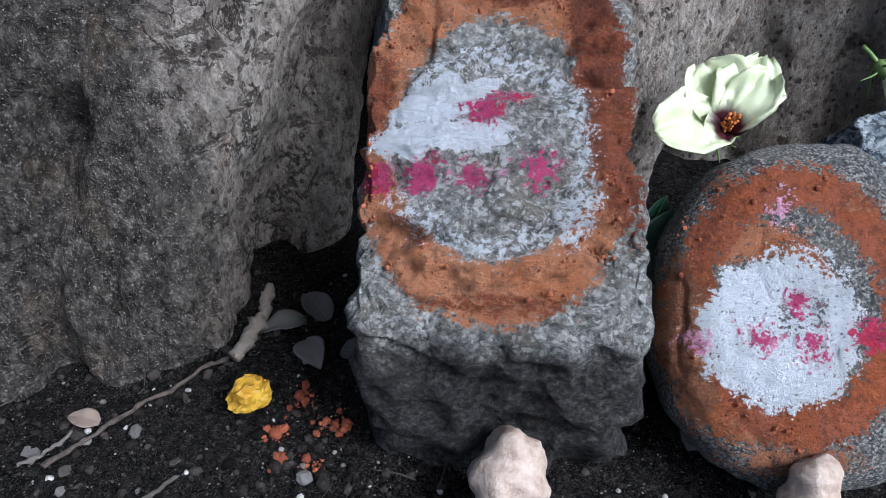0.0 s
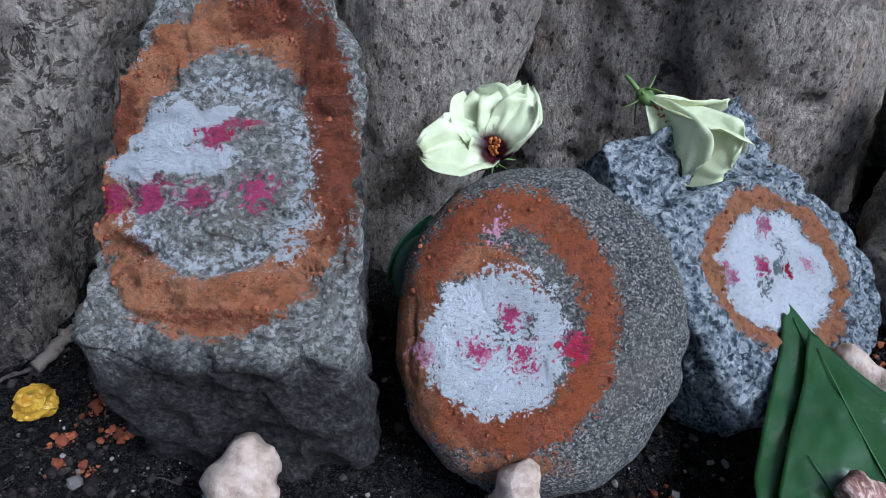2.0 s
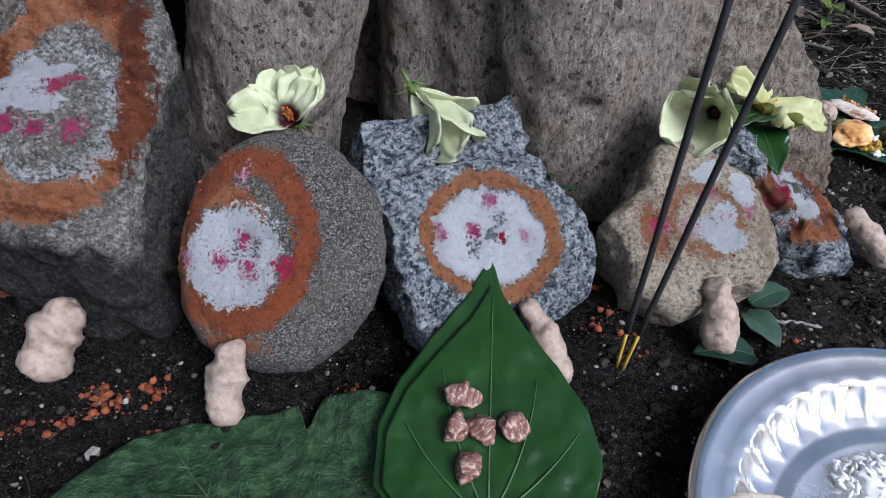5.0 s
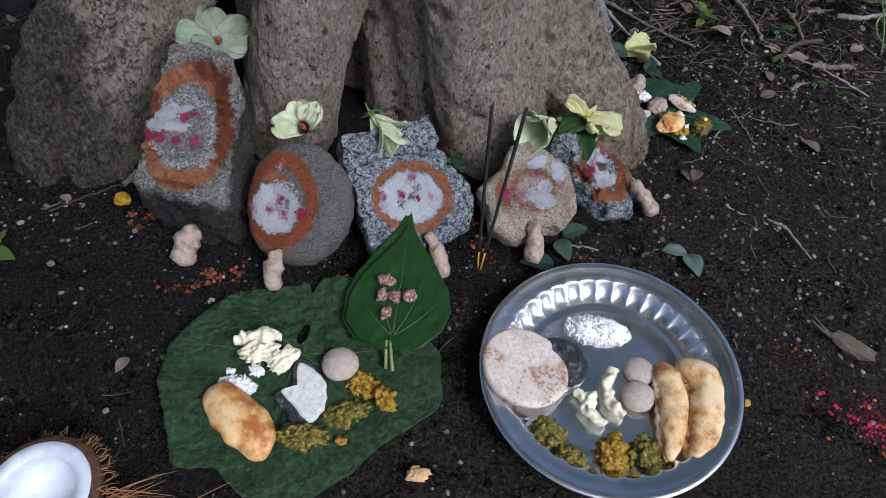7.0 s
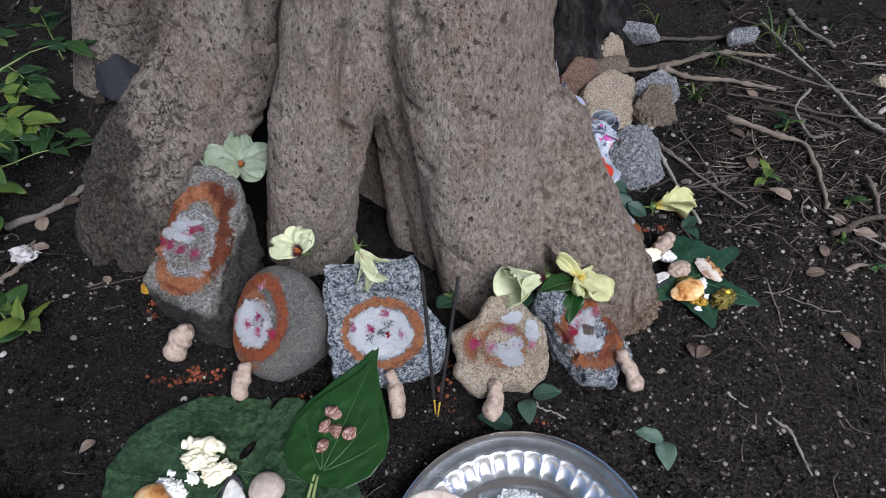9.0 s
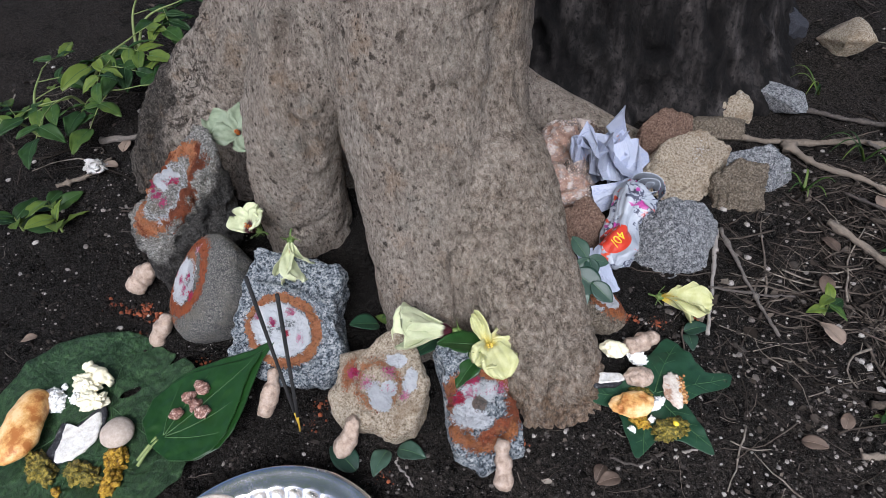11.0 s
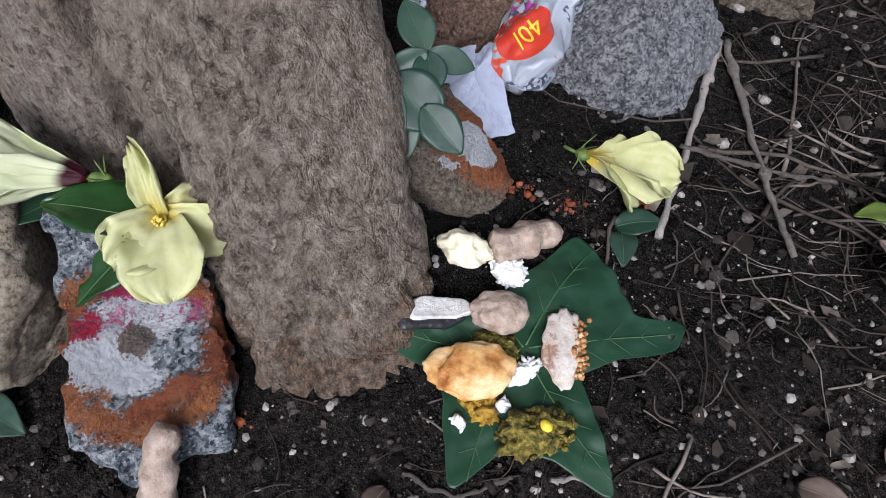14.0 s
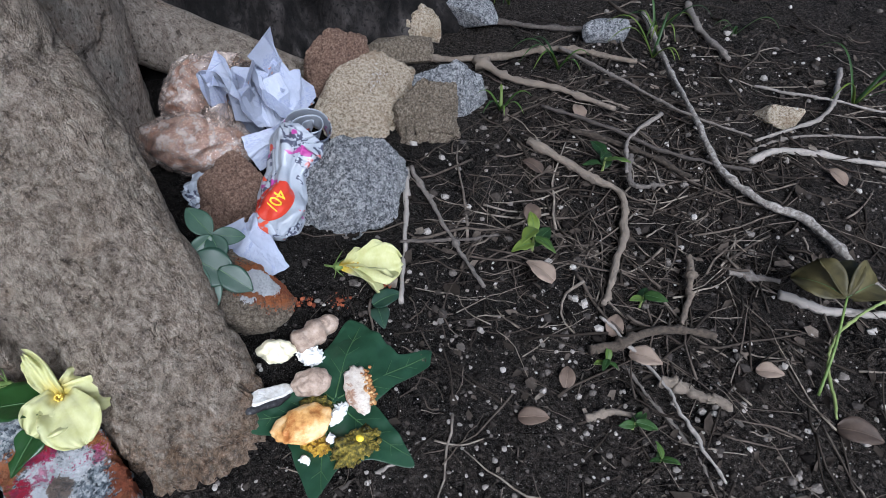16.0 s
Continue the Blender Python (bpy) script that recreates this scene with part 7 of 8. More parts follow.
def twisted_wrapper():
    """A foil wrapper rolled and twisted: a pleated tube pinched at its middle, with a coil at one end."""
    s, t = np.linspace(0, 1, 90)[:, None], np.linspace(0, 2 * np.pi, 120, endpoint=False)[None, :]
    line = spline([(0.437, 0.638, 0.020), (0.418, 0.664, 0.026), (0.398, 0.694, 0.036), (0.388, 0.725, 0.050), (0.392, 0.745, 0.062)], 90)
    size = np.interp(s[:, 0], [0, 0.06, 0.2, 0.42, 0.55, 0.72, 0.9, 1.0], [0.006, 0.019, 0.025, 0.021, 0.019, 0.028, 0.031, 0.022])
    tan = np.gradient(line, axis=0)
    tan /= np.linalg.norm(tan, axis=1, keepdims=True)
    a = np.cross(tan, (0, 0, 1))
    a /= np.linalg.norm(a, axis=1, keepdims=True)
    b = np.cross(a, tan)
    ph = t + 2.4 * s + 0.6 * np.sin(5 * s)
    pleat = np.abs((ph * 4 / np.pi) % 2 - 1) - 0.5 + 0.5 * (np.abs((ph * 7 / np.pi + 0.4 + 2 * s) % 2 - 1) - 0.5)
    dent = fbm(np.stack([np.cos(t) + 0 * s, np.sin(t) + 0 * s, 3 * s + 0 * t], 2).reshape(-1, 3) * 1.6, 3, 5).reshape(90, 120)
    r = size[:, None] * (1 + 0.36 * pleat * (1 - np.exp(-((s - 0.2) / 0.12) ** 2) * 0.7) + 0.34 * dent)
    p = line[:, None] + r[..., None] * (a[:, None] * np.cos(t)[..., None] + b[:, None] * np.sin(t)[..., None] * 0.8)
    v = np.concatenate([p.reshape(-1, 3), line[:1]])
    f = grid_faces(90, 120, True) + [(90 * 120, (k + 1) % 120, k) for k in range(120)]
    ob = thing("foil_wrapper", mesh("foil_wrapper", v, f), M_FOIL, "twisted white foil wrapper with red and yellow print", "wrapper")
    a = np.linspace(0, 15, 130)
    rad = 0.004 + 0.0016 * a * (1 + 0.08 * np.sin(a * 2.3))
    rows = np.array([np.stack([rad * np.cos(a), 0.85 * rad * np.sin(a), h - 0.0007 * a + 0.0015 * np.sin(3 * a)], 1) for h in np.linspace(-0.012, 0.014, 9)])
    part("coil", sheet(rows, 0.0005, "coil"), M_FOIL, ob).matrix_world = basis((0.395, 0.742, 0.070), (0.45, -0.2, 0.85))
    return ob


wrapper = twisted_wrapper()


def label_patch():
    """The red and yellow price flash on the wrapper, with its number."""
    t = np.linspace(0, 2 * np.pi, 40, endpoint=False)
    red = simple("red_print", [(0.3, (0.42, 0.03, 0.015)), (0.7, (0.52, 0.05, 0.025))], 60, 0.35)
    yellow = simple("yellow_print", [(0.3, (0.75, 0.5, 0.02)), (0.7, (0.8, 0.58, 0.04))], 60, 0.35)
    place = basis((0.4275, 0.656, 0.060), (0.5, -0.2, 0.84), (0.85, 0.2, -0.3))
    me = wrapper.data
    tree = BVHTree.FromPolygons([q.co[:] for q in me.vertices], [tuple(q.vertices) for q in me.polygons])
    down = -(place.to_3x3() @ Vector((0, 0, 1)))

    def wrap(points, lift):
        out = []
        for q in points:
            start = place @ Vector(q)
            hit = tree.ray_cast(start, down, 0.06)[0]
            out.append((hit if hit else start + down * 0.02) - down * (lift + q[2]))
        return out
    rings = 12
    disc = [(0.0235 * q / rings * math.cos(a), 0.0165 * q / rings * math.sin(a), 0.0) for q in range(1, rings + 1) for a in t]
    flash = part("price_flash", mesh("price_flash", wrap(disc, 0.0006), grid_faces(rings, 40, True)), red, wrapper, "red oval with yellow figures 40")
    cu = bpy.data.curves.new("price", "FONT")
    cu.body, cu.size, cu.extrude, cu.align_x, cu.align_y = "40/", 0.0185, 0.0002, "CENTER", "CENTER"
    tmp = bpy.data.objects.new("price", cu)
    scene.collection.objects.link(tmp)
    me = bpy.data.meshes.new_from_object(tmp.evaluated_get(bpy.context.evaluated_depsgraph_get()))
    bpy.data.objects.remove(tmp)
    for q, co in zip(me.vertices, wrap([tuple(q.co) for q in me.vertices], 0.0012)):
        q.co = co
    part("price", me, yellow, flash, "yellow printed figures 40/")


label_patch()
folded("paper_scrap", "crumpled printed paper scrap against the small stone", "paper", (0.426, 0.617, 0.018), (0.07, 0.06), 3, M_PAPER, 9, (20, 10, -40), (1, 1, 0.8), tightest=25, widest=70)
folded("paper_ball", "crumpled white printed paper by the rocks", "paper", (0.300, 0.775, 0.060), (0.19, 0.17), 9, M_PAPER, 16, (10, 0, 30), (0.92, 0.92, 1.1))
folded("paper_scrap", "flat fold of printed paper under the wrapper", "paper", (0.352, 0.728, 0.040), (0.06, 0.045), 2, M_PAPER, 21, (35, -10, 50), tightest=20, widest=60)
for bag_label, centre, radii, turn, seed in (
        ("scrunched clear plastic bag with pinkish content", (0.268, 0.690, 0.030), (0.056, 0.036, 0.034), 40, 18),
        ("knotted clear plastic bag beside the root", (0.222, 0.748, 0.044), (0.046, 0.036, 0.040), 60, 22)):
    v, f = ball((0, 0, 0), (1, 1, 1), 5)
    rng = np.random.default_rng(seed)
    for k in range(16):
        way, push = rng.normal(size=3), rng.normal(size=3)
        way, push = way / np.linalg.norm(way), push / np.linalg.norm(push)
        step = 0.6 + 0.2 * k
        v = v + push * ((np.abs((v @ way * step + rng.uniform()) % 1.0 - 0.5) - 0.25) * 0.34 / step)[:, None]
    bag = thing("plastic_bag", None, None, bag_label, "bag")
    part("content", mesh("content", v * np.asarray(radii) * 0.94, f), simple("peach_content", [(0.36, (0.14, 0.07, 0.045)), (0.5, (0.27, 0.15, 0.1)), (0.64, (0.36, 0.24, 0.18))], 70, 0.5, 0.6, 0.003), bag, "peach-coloured food inside")
    skin_v = v * (1.06 + 0.07 * fbm(v * 3.2, 3, seed))[:, None]
    part("film", mesh("film", skin_v * np.asarray(radii), f), M_FILM, bag, "crinkled clear film")
    bag.matrix_world = pose(*centre, 0, 0, turn)
    neck = folded("neck", "", "", (0, 0, 0), (0.10, 0.07), 6, M_FILM, seed + 1, (0, 0, 0), (0.8, 0.8, 1), True, 36, 0.004)
    neck.parent = bag
    neck.matrix_world = pose(centre[0] + 0.012, centre[1] + 0.028, centre[2] + 0.022, 20, 30, turn)
crumpled("foil_scrap", "small dirty foil scrap at the trunk", "wrapper", (0.318, 0.645, 0.018), (0.018, 0.022, 0.016), 0, 0, M_FOIL, 27, 0.3, 2, 4)

# ---- fallen leaves, small plants ----


M_DEAD = thin_material("dead_leaf", [(0.3, (0.05, 0.045, 0.042)), (0.7, (0.12, 0.11, 0.105))], 70, 0.65, 0.1, per="random")


def lay(x, y, turn, tilt_x=0.0, tilt_y=0.0, lift=0.003):
    return pose(x, y, gz(x, y) + lift, tilt_x, tilt_y, turn)


for stalk_end, leaf_end, ratio in (
        ((0.457, 0.5539, 0.1068), (0.4352, 0.557, 0.1152), 0.7),
        ((0.4618, 0.5507, 0.1123), (0.4574, 0.5331, 0.1046), 0.6),
        ((0.457, 0.5539, 0.1068), (0.4684, 0.569, 0.0992), 0.62),
        ((0.4606, 0.5515, 0.111), (0.4741, 0.5452, 0.1023), 0.9),
        ((0.459, 0.5287, 0.1039), (0.4579, 0.5115, 0.0908), 0.95),
        ((0.4615, 0.5273, 0.1067), (0.486, 0.5112, 0.0868), 0.42),
        ((0.4602, 0.528, 0.1053), (0.4852, 0.5362, 0.0942), 0.95),
        ((0.4572, 0.5296, 0.1002), (0.4808, 0.5222, 0.0799), 0.7),
        ((0.4831, 0.5343, 0.1005), (0.5031, 0.539, 0.0891), 0.75)):
    reach = Vector(leaf_end) - Vector(stalk_end)
    side = reach.cross(Vector((0.72, -0.28, 0.64))).normalized()
    m = Matrix((side, reach.normalized(), side.cross(reach.normalized()))).transposed().to_4x4()
    m.translation = Vector(stalk_end)
    oval_leaf(reach.length * 1.35, reach.length * ratio * 1.2, M_GREY_LEAF, m, "dull blue-green oval leaf of a small sprig", "leaf sprig at the root", tip=1.15, curl=0.12, fold=0.15, seed=int(ratio * 100))
for x, y, turn, ln, mat, lab in (
        (0.612, 0.276, 95, 0.032, M_PALE_LEAF, "pale grey-green heart-shaped leaflet on the soil"), (0.613, 0.276, -160, 0.036, M_PALE_LEAF, "pale grey-green heart-shaped leaflet on the soil"),
        (0.458, 0.268, -60, 0.034, M_GREY_LEAF, "dark oval leaf tucked by the sandstone"), (0.452, 0.258, -150, 0.034, M_GREY_LEAF, "dark oval leaf tucked by the sandstone"), (0.451, 0.218, 100, 0.042, M_GREY_LEAF, "blue-green oval leaf by the plate rim"),
        (0.556, 0.632, -30, 0.03, M_GREY_LEAF, "blue-green oval leaflet on the soil"), (0.560, 0.634, -130, 0.028, M_GREY_LEAF, "blue-green oval leaflet on the soil"),
        (0.023, -0.008, 170, 0.02, M_DRY, "small dry brown leaf on the soil"), (0.749, 0.650, 20, 0.022, M_DRY, "dry brown oval leaf on the soil"), (0.782, 0.712, -80, 0.03, M_DRY, "dry pale leaf under a twig"),
        (0.883, 0.757, -70, 0.024, M_DRY, "dry brown oval leaf on the soil"), (0.957, 0.745, -80, 0.036, M_DRY, "dry tan oval leaf on the soil"), (0.728, 0.602, -60, 0.026, M_DRY, "curled dry brown leaf on the soil"),
        (0.761, 0.722, 10, 0.026, M_DRY, "dry pale leaf under a twig"), (0.632, 0.430, 160, 0.026, M_DRY, "dry brown oval leaf on the soil"), (0.612, 0.428, -160, 0.022, M_DRY, "dry pinkish leaf on the soil"),
        (0.60, 1.01, 40, 0.028, M_DRY, "dry leaf among twigs"), (0.602, 0.90, 80, 0.03, M_DRY, "dry leaf among twigs"), (0.69, 0.745, 80, 0.034, M_DRY, "dry brown leaf among twigs"),
        (0.905, 1.065, 60, 0.03, M_DRY, "dry leaf on bare soil"), (0.80, 0.50, 60, 0.028, M_DRY, "dry brown leaf on the soil"), (0.63, 0.82, 30, 0.03, M_DRY, "curled yellow-brown leaf among twigs"),
        (-0.078, 0.262, 120, 0.026, M_DEAD, "grey dead leaf in the hollow"), (-0.066, 0.262, 40, 0.026, M_DEAD, "grey dead leaf in the hollow"), (-0.075, 0.24, -150, 0.024, M_DEAD, "grey dead leaf in the hollow"), (-0.055, 0.235, -100, 0.022, M_DEAD, "grey dead leaf in the hollow"),
        (-0.162, 0.188, 80, 0.016, M_DRY, "small pale dead leaf at the root"), (-0.34, 0.222, 50, 0.032, M_DRY, "dry brown leaf by the root"), (-0.36, 0.28, -50, 0.03, M_DRY, "dry brown leaf by the root"), (-0.30, 0.2, 140, 0.03, M_DRY, "dry brown leaf by the root")):
    oval_leaf(ln, ln * 0.66, mat, lay(x, y, turn, 4, 3, 0.004), lab, "fallen leaves", curl=0.45, ruffle=0.07, seed=int(abs(x) * 900))
oval_leaf(0.04, 0.018, M_DARK_LEAF, pose(0.08, 0.232, 0.055, 70, 40, 10), "dark green oval leaf wedged between two stones", "wedged leaves", tip=1.0)
oval_leaf(0.052, 0.036, M_LEAF, pose(0.462, 0.392, 0.083, 8, 8, 142), "green lobed leaf under a yellow flower", tip=1.7, ruffle=0.10, seed=5)
oval_leaf(0.046, 0.03, M_LEAF, pose(0.462, 0.386, 0.075, -18, 8, 190), "green lobed leaf under a yellow flower", tip=1.7, ruffle=0.10, seed=6)
oval_leaf(0.05, 0.03, M_DARK_LEAF, pose(0.40, 0.372, 0.055, 20, 0, 200), "dark green leaf behind the sandstone", seed=7)
oval_leaf(0.04, 0.03, M_DARK_LEAF, pose(0.318, 0.34, 0.03, 30, 0, 170), "dark green leaf beside the trunk", seed=8)


def weed(x, y, height, n, leaf_len, label, seed, material=None, spread=1.0, lean=(0, 0)):
    """A small plant: a bent stem with paired leaves."""
    rng = np.random.default_rng(seed)
    root = thing("weed_plant", None, None, label, "plant", "weeds")
    g = gz(x, y) - 0.002
    line = spline([(0, 0, 0), (lean[0] * 0.3, lean[1] * 0.3, height * 0.45), (lean[0], lean[1], height)], 14)
    v, f = tube(line, np.linspace(0.0022, 0.001, 14) * min(1, leaf_len / 0.03), 6)
    part("stem", mesh("stem", v, f), M_STEM, root)
    for k in range(n):
        p = line[min(13, 2 + int(12 * (k + 1) / n))]
        a = k * 137.5 + rng.uniform(-20, 20)
        ln = leaf_len * rng.uniform(0.75, 1.15)
        oval_leaf(ln, ln * 0.5, material or M_WEED, pose(p[0], p[1], p[2], rng.uniform(-15, 25) * spread, rng.uniform(-25, 25), a), parent=root, seed=seed * 10 + k, ruffle=0.08, curl=0.35)
    root.location = (x, y, g)
    return root


def shrub(x, y, seed, stems, label):
    """A sprawling plant: arching stems with leaves of five to seven toothed leaflets."""
    rng = np.random.default_rng(seed)
    root = thing("leafy_plant", None, None, label, "plant", "leafy plants by the tree")
    for tip in stems:
        tip = np.array(tip, float)
        line = spline([(0, 0, 0), tip * (0.35, 0.35, 0.75), tip], 22)
        v, f = tube(line, np.linspace(0.0038, 0.0012, 22), 8)
        part("stem", mesh("stem", v, f), M_STEM, root)
        for k in (10, 16, 21):
            a0 = math.degrees(math.atan2(tip[1], tip[0])) - 90 + (55 if k % 2 else -55) * (k < 21) + rng.uniform(-25, 25)
            base = line[k]
            reach = rng.uniform(0.06, 0.10)
            d = np.array([-math.sin(radians(a0)), math.cos(radians(a0)), rng.uniform(-0.35, 0.15)])
            rach = spline([base, base + d * reach * 0.5 + (0, 0, 0.006), base + d * reach], 8)
            v, f = tube(rach, np.linspace(0.0012, 0.0007, 8), 5)
            part("stalk", mesh("stalk", v, f), M_STEM, root)
            for j, off in ((3, 62), (3, -62), (5, 55), (5, -55), (7, 0)):
                if rng.uniform() < 0.25 and j < 7:
                    continue
                ln = rng.uniform(0.034, 0.06) * (1.25 if j == 7 else 1)
                q = rach[j]
                oval_leaf(ln, ln * 0.52, M_WEED, pose(q[0], q[1], q[2], rng.uniform(-30, 5), rng.uniform(-25, 25), a0 + off), parent=root, seed=seed * 100 + k * 5 + j, ruffle=0.09, curl=0.3, tip=1.5)
    root.location = (x, y, gz(x, y) - 0.003)


shrub(-0.52, 0.22, 3, [(0.08, 0.06, 0.06), (-0.04, 0.14, 0.10), (0.06, -0.06, 0.07)], "green sprawling plant with jagged leaflets")
shrub(-0.66, 0.36, 4, [(0.14, 0.0, 0.08), (0.06, 0.12, 0.12), (-0.1, 0.1, 0.12), (0.16, -0.08, 0.09)], "green sprawling plant with jagged leaflets")
shrub(-0.50, 0.12, 5, [(-0.10, 0.06, 0.08), (-0.02, -0.06, 0.05)], "green sprawling plant with jagged leaflets")
weed(-0.255, 0.078, 0.03, 5, 0.05, "low green weed with broad leaves by the roots", 50)
weed(-0.248, 0.026, 0.03, 5, 0.05, "low green weed with broad leaves by the roots", 51)
weed(-0.199, 0.075, 0.03, 5, 0.05, "low green weed with broad leaves by the roots", 52)
weed(-0.75, 0.62, 0.12, 8, 0.05, "small green weed behind the roots", 6)
weed(-0.30, 0.40, 0.06, 6, 0.035, "small green weed against the root", 7)
weed(0.648, 0.785, 0.035, 5, 0.03, "young green weed among twigs", 8)
weed(0.769, 0.694, 0.012, 5, 0.013, "tiny green seedling on the soil", 9)
weed(0.841, 0.628, 0.01, 4, 0.013, "tiny green seedling on the soil", 10)
weed(0.812, 0.645, 0.012, 3, 0.018, "sprouting green shoot on the soil", 12)
weed(0.31, 0.365, 0.03, 5, 0.022, "small green weed at the trunk", 13)
weed(0.66, 0.94, 0.03, 5, 0.03, "small green weed among twigs", 14)
weed(0.77, 0.775, 0.02, 3, 0.02, "yellowing weed among twigs", 15)


def grass(x, y, n, ln, seed):
    rng = np.random.default_rng(seed)
    root = thing("grass_tuft", None, None, "thin tuft of green grass blades", "grass", "grass tufts")
    for k in range(n):
        a = rng.uniform(0, 6.28)
        r = ln * rng.uniform(0.5, 1.1)
        s = np.linspace(0, 1, 12)
        cx, cy = r * s * math.cos(a) * 0.8, r * s * math.sin(a) * 0.8
        cz = r * 0.55 * np.sin(s * 2.4)
        w = 0.0022 * (1 - s) ** 0.7 + 0.0002
        p = np.stack([np.stack([cx - w * math.sin(a) * q, cy + w * math.cos(a) * q, cz + 0.0008 * abs(q)], 1) for q in (-1, 0, 1)], 1)
        part("blade", sheet(p, 0.0003, "blade"), M_WEED, root)
    root.location = (x, y, gz(x, y) - 0.001)


for k, (x, y, n, ln) in enumerate([(0.525, 1.10, 6, 0.09), (0.50, 0.985, 7, 0.05), (0.60, 1.285, 8, 0.09), (0.70, 1.36, 4, 0.07), (0.885, 1.255, 6, 0.1), (0.368, 1.25, 4, 0.08), (0.62, 1.22, 5, 0.1), (-0.85, 0.83, 8, 0.12), (-0.72, 0.75, 7, 0.1)]):
    grass(x, y, n, ln, 40 + k)

# the wilted leaf on its stalk
stalk = thing("wilted_leaf", None, None, "wilted olive-brown leaf drooping on a pale stalk", "leaf")
v, f = tube(spline([(0.937, 0.767, 0.0), (0.932, 0.80, 0.03), (0.925, 0.84, 0.052)], 12), np.linspace(0.0015, 0.0011, 12), 8)
part("stalk", mesh("stalk", v, f), M_CALYX, stalk)
M_WILT = thin_material("wilted_leaf", [(0.3, (0.035, 0.03, 0.01)), (0.7, (0.1, 0.085, 0.032))], 60, 0.6, 0.15, bump=0.8)
for a, tx in ((35, 40), (-30, 55), (80, 20)):
    oval_leaf(0.05, 0.04, M_WILT, pose(0.925, 0.84, 0.052, -25 + tx * 0.2, tx - 40, a), parent=stalk, seed=a + 50, curl=0.7, fold=0.7, ruffle=0.12)

# ---- twigs and roots on the soil ----
M_TWIG = simple("weathered_twig", [(0.28, (0.06, 0.05, 0.043)), (0.48, (0.15, 0.13, 0.113)), (0.7, (0.31, 0.28, 0.25))], 260, 0.85, 0.9, 0.002, per="random", tall=(1, 1, 1))
M_ROOT = simple("brown_root", [(0.28, (0.033, 0.025, 0.018)), (0.48, (0.108, 0.084, 0.063)), (0.7, (0.216, 0.177, 0.139))], 240, 0.9, 1.0, 0.003, per="random")
M_PALE_TWIG = simple("grey_twig", [(0.36, (0.12, 0.105, 0.09)), (0.5, (0.24, 0.215, 0.19)), (0.64, (0.4, 0.37, 0.335))], 260, 0.85, 0.9, 0.002)
M_DARK_TWIG = simple("dark_twig", [(0.3, (0.025, 0.018, 0.014)), (0.7, (0.1, 0.075, 0.058))], 260, 0.9, 0.9, 0.002)
M_STRAW = simple("dry_straw", [(0.25, (0.02, 0.0155, 0.012)), (0.5, (0.045, 0.036, 0.029)), (0.68, (0.105, 0.086, 0.07)), (0.88, (0.32, 0.28, 0.23))], 120, 0.9, 0.6, spec=0.15, per="island")


def stick(points, r0, r1, label, seed, material=None, lift=0.0, name="twig", knots=4):
    rng = np.random.default_rng(seed)
    if r0 > 0.003:
        r0, r1 = r0 * 0.66, r1 * 0.52
    p = [(x, y, gz(x, y) + r0 * 0.8 + lift) for x, y in points]
    n = 10 * len(p)
    line = spline(p, n) + 0.0007 * rng.normal(size=(n, 3)).cumsum(0) * (1, 1, 0.3)
    rad = np.linspace(r0, r1, n) * (1 + 0.45 * fbm(line * 60, 2, seed))
    for k in rng.integers(2, n - 2, knots):
        rad[k] *= 1.4
    v, f = tube(line, rad, 9, seed, 0.4)
    return thing(name, mesh(name, v, f), material or M_TWIG, label, "twig", "twigs on the soil")


stick([(0.565, 1.32), (0.645, 1.198), (0.724, 1.078), (0.774, 1.007), (0.827, 0.975), (0.882, 0.969), (0.972, 0.899)], 0.005, 0.0085, "long bent grey twig across the litter", 1, M_PALE_TWIG, 0.01, knots=8)
stick([(0.471, 0.815), (0.519, 0.745), (0.586, 0.645)], 0.0048, 0.004, "forked grey twig beside the granite rock", 2)
stick([(0.473, 0.818), (0.557, 0.761), (0.638, 0.708)], 0.0042, 0.0034, "straight grey twig on the soil", 3, lift=0.003)
stick([(0.530, 0.715), (0.57, 0.751), (0.609, 0.783)], 0.0034, 0.0026, "short grey twig crossing another", 4, lift=0.006)
stick([(0.565, 0.935), (0.648, 0.922), (0.70, 0.911), (0.726, 0.864), (0.735, 0.794), (0.746, 0.752)], 0.0075, 0.006, "fibrous brown surface root", 5, M_ROOT, 0.006, "surface_root")
stick([(0.414, 1.062), (0.48, 1.039), (0.542, 1.049), (0.634, 1.042)], 0.0085, 0.006, "knotty brown root among twigs", 6, M_ROOT, 0.004, "surface_root")
stick([(0.300, 1.002), (0.388, 1.044), (0.453, 1.089), (0.518, 1.135), (0.623, 1.171)], 0.009, 0.0065, "long brown root among twigs", 7, M_ROOT, 0.006, "surface_root")
stick([(0.352, 1.167), (0.448, 1.203), (0.518, 1.253), (0.56, 1.315)], 0.007, 0.006, "pale twig at the edge of the litter", 8)
stick([(0.752, 0.693), (0.773, 0.714), (0.793, 0.746), (0.843, 0.772)], 0.008, 0.0065, "crooked brown root piece on the soil", 9, M_ROOT, 0.004, "surface_root")
stick([(0.782, 0.702), (0.829, 0.676), (0.869, 0.655), (0.896, 0.628)], 0.0032, 0.0026, "thin grey twig on the soil", 10)
stick([(0.815, 0.70), (0.844, 0.705), (0.874, 0.708)], 0.0085, 0.0078, "short thick bark-covered stick", 11, M_ROOT)
stick([(0.776, 0.632), (0.798, 0.653), (0.824, 0.648)], 0.005, 0.003, "bent pale root tip", 12, M_ROOT, 0, "surface_root")
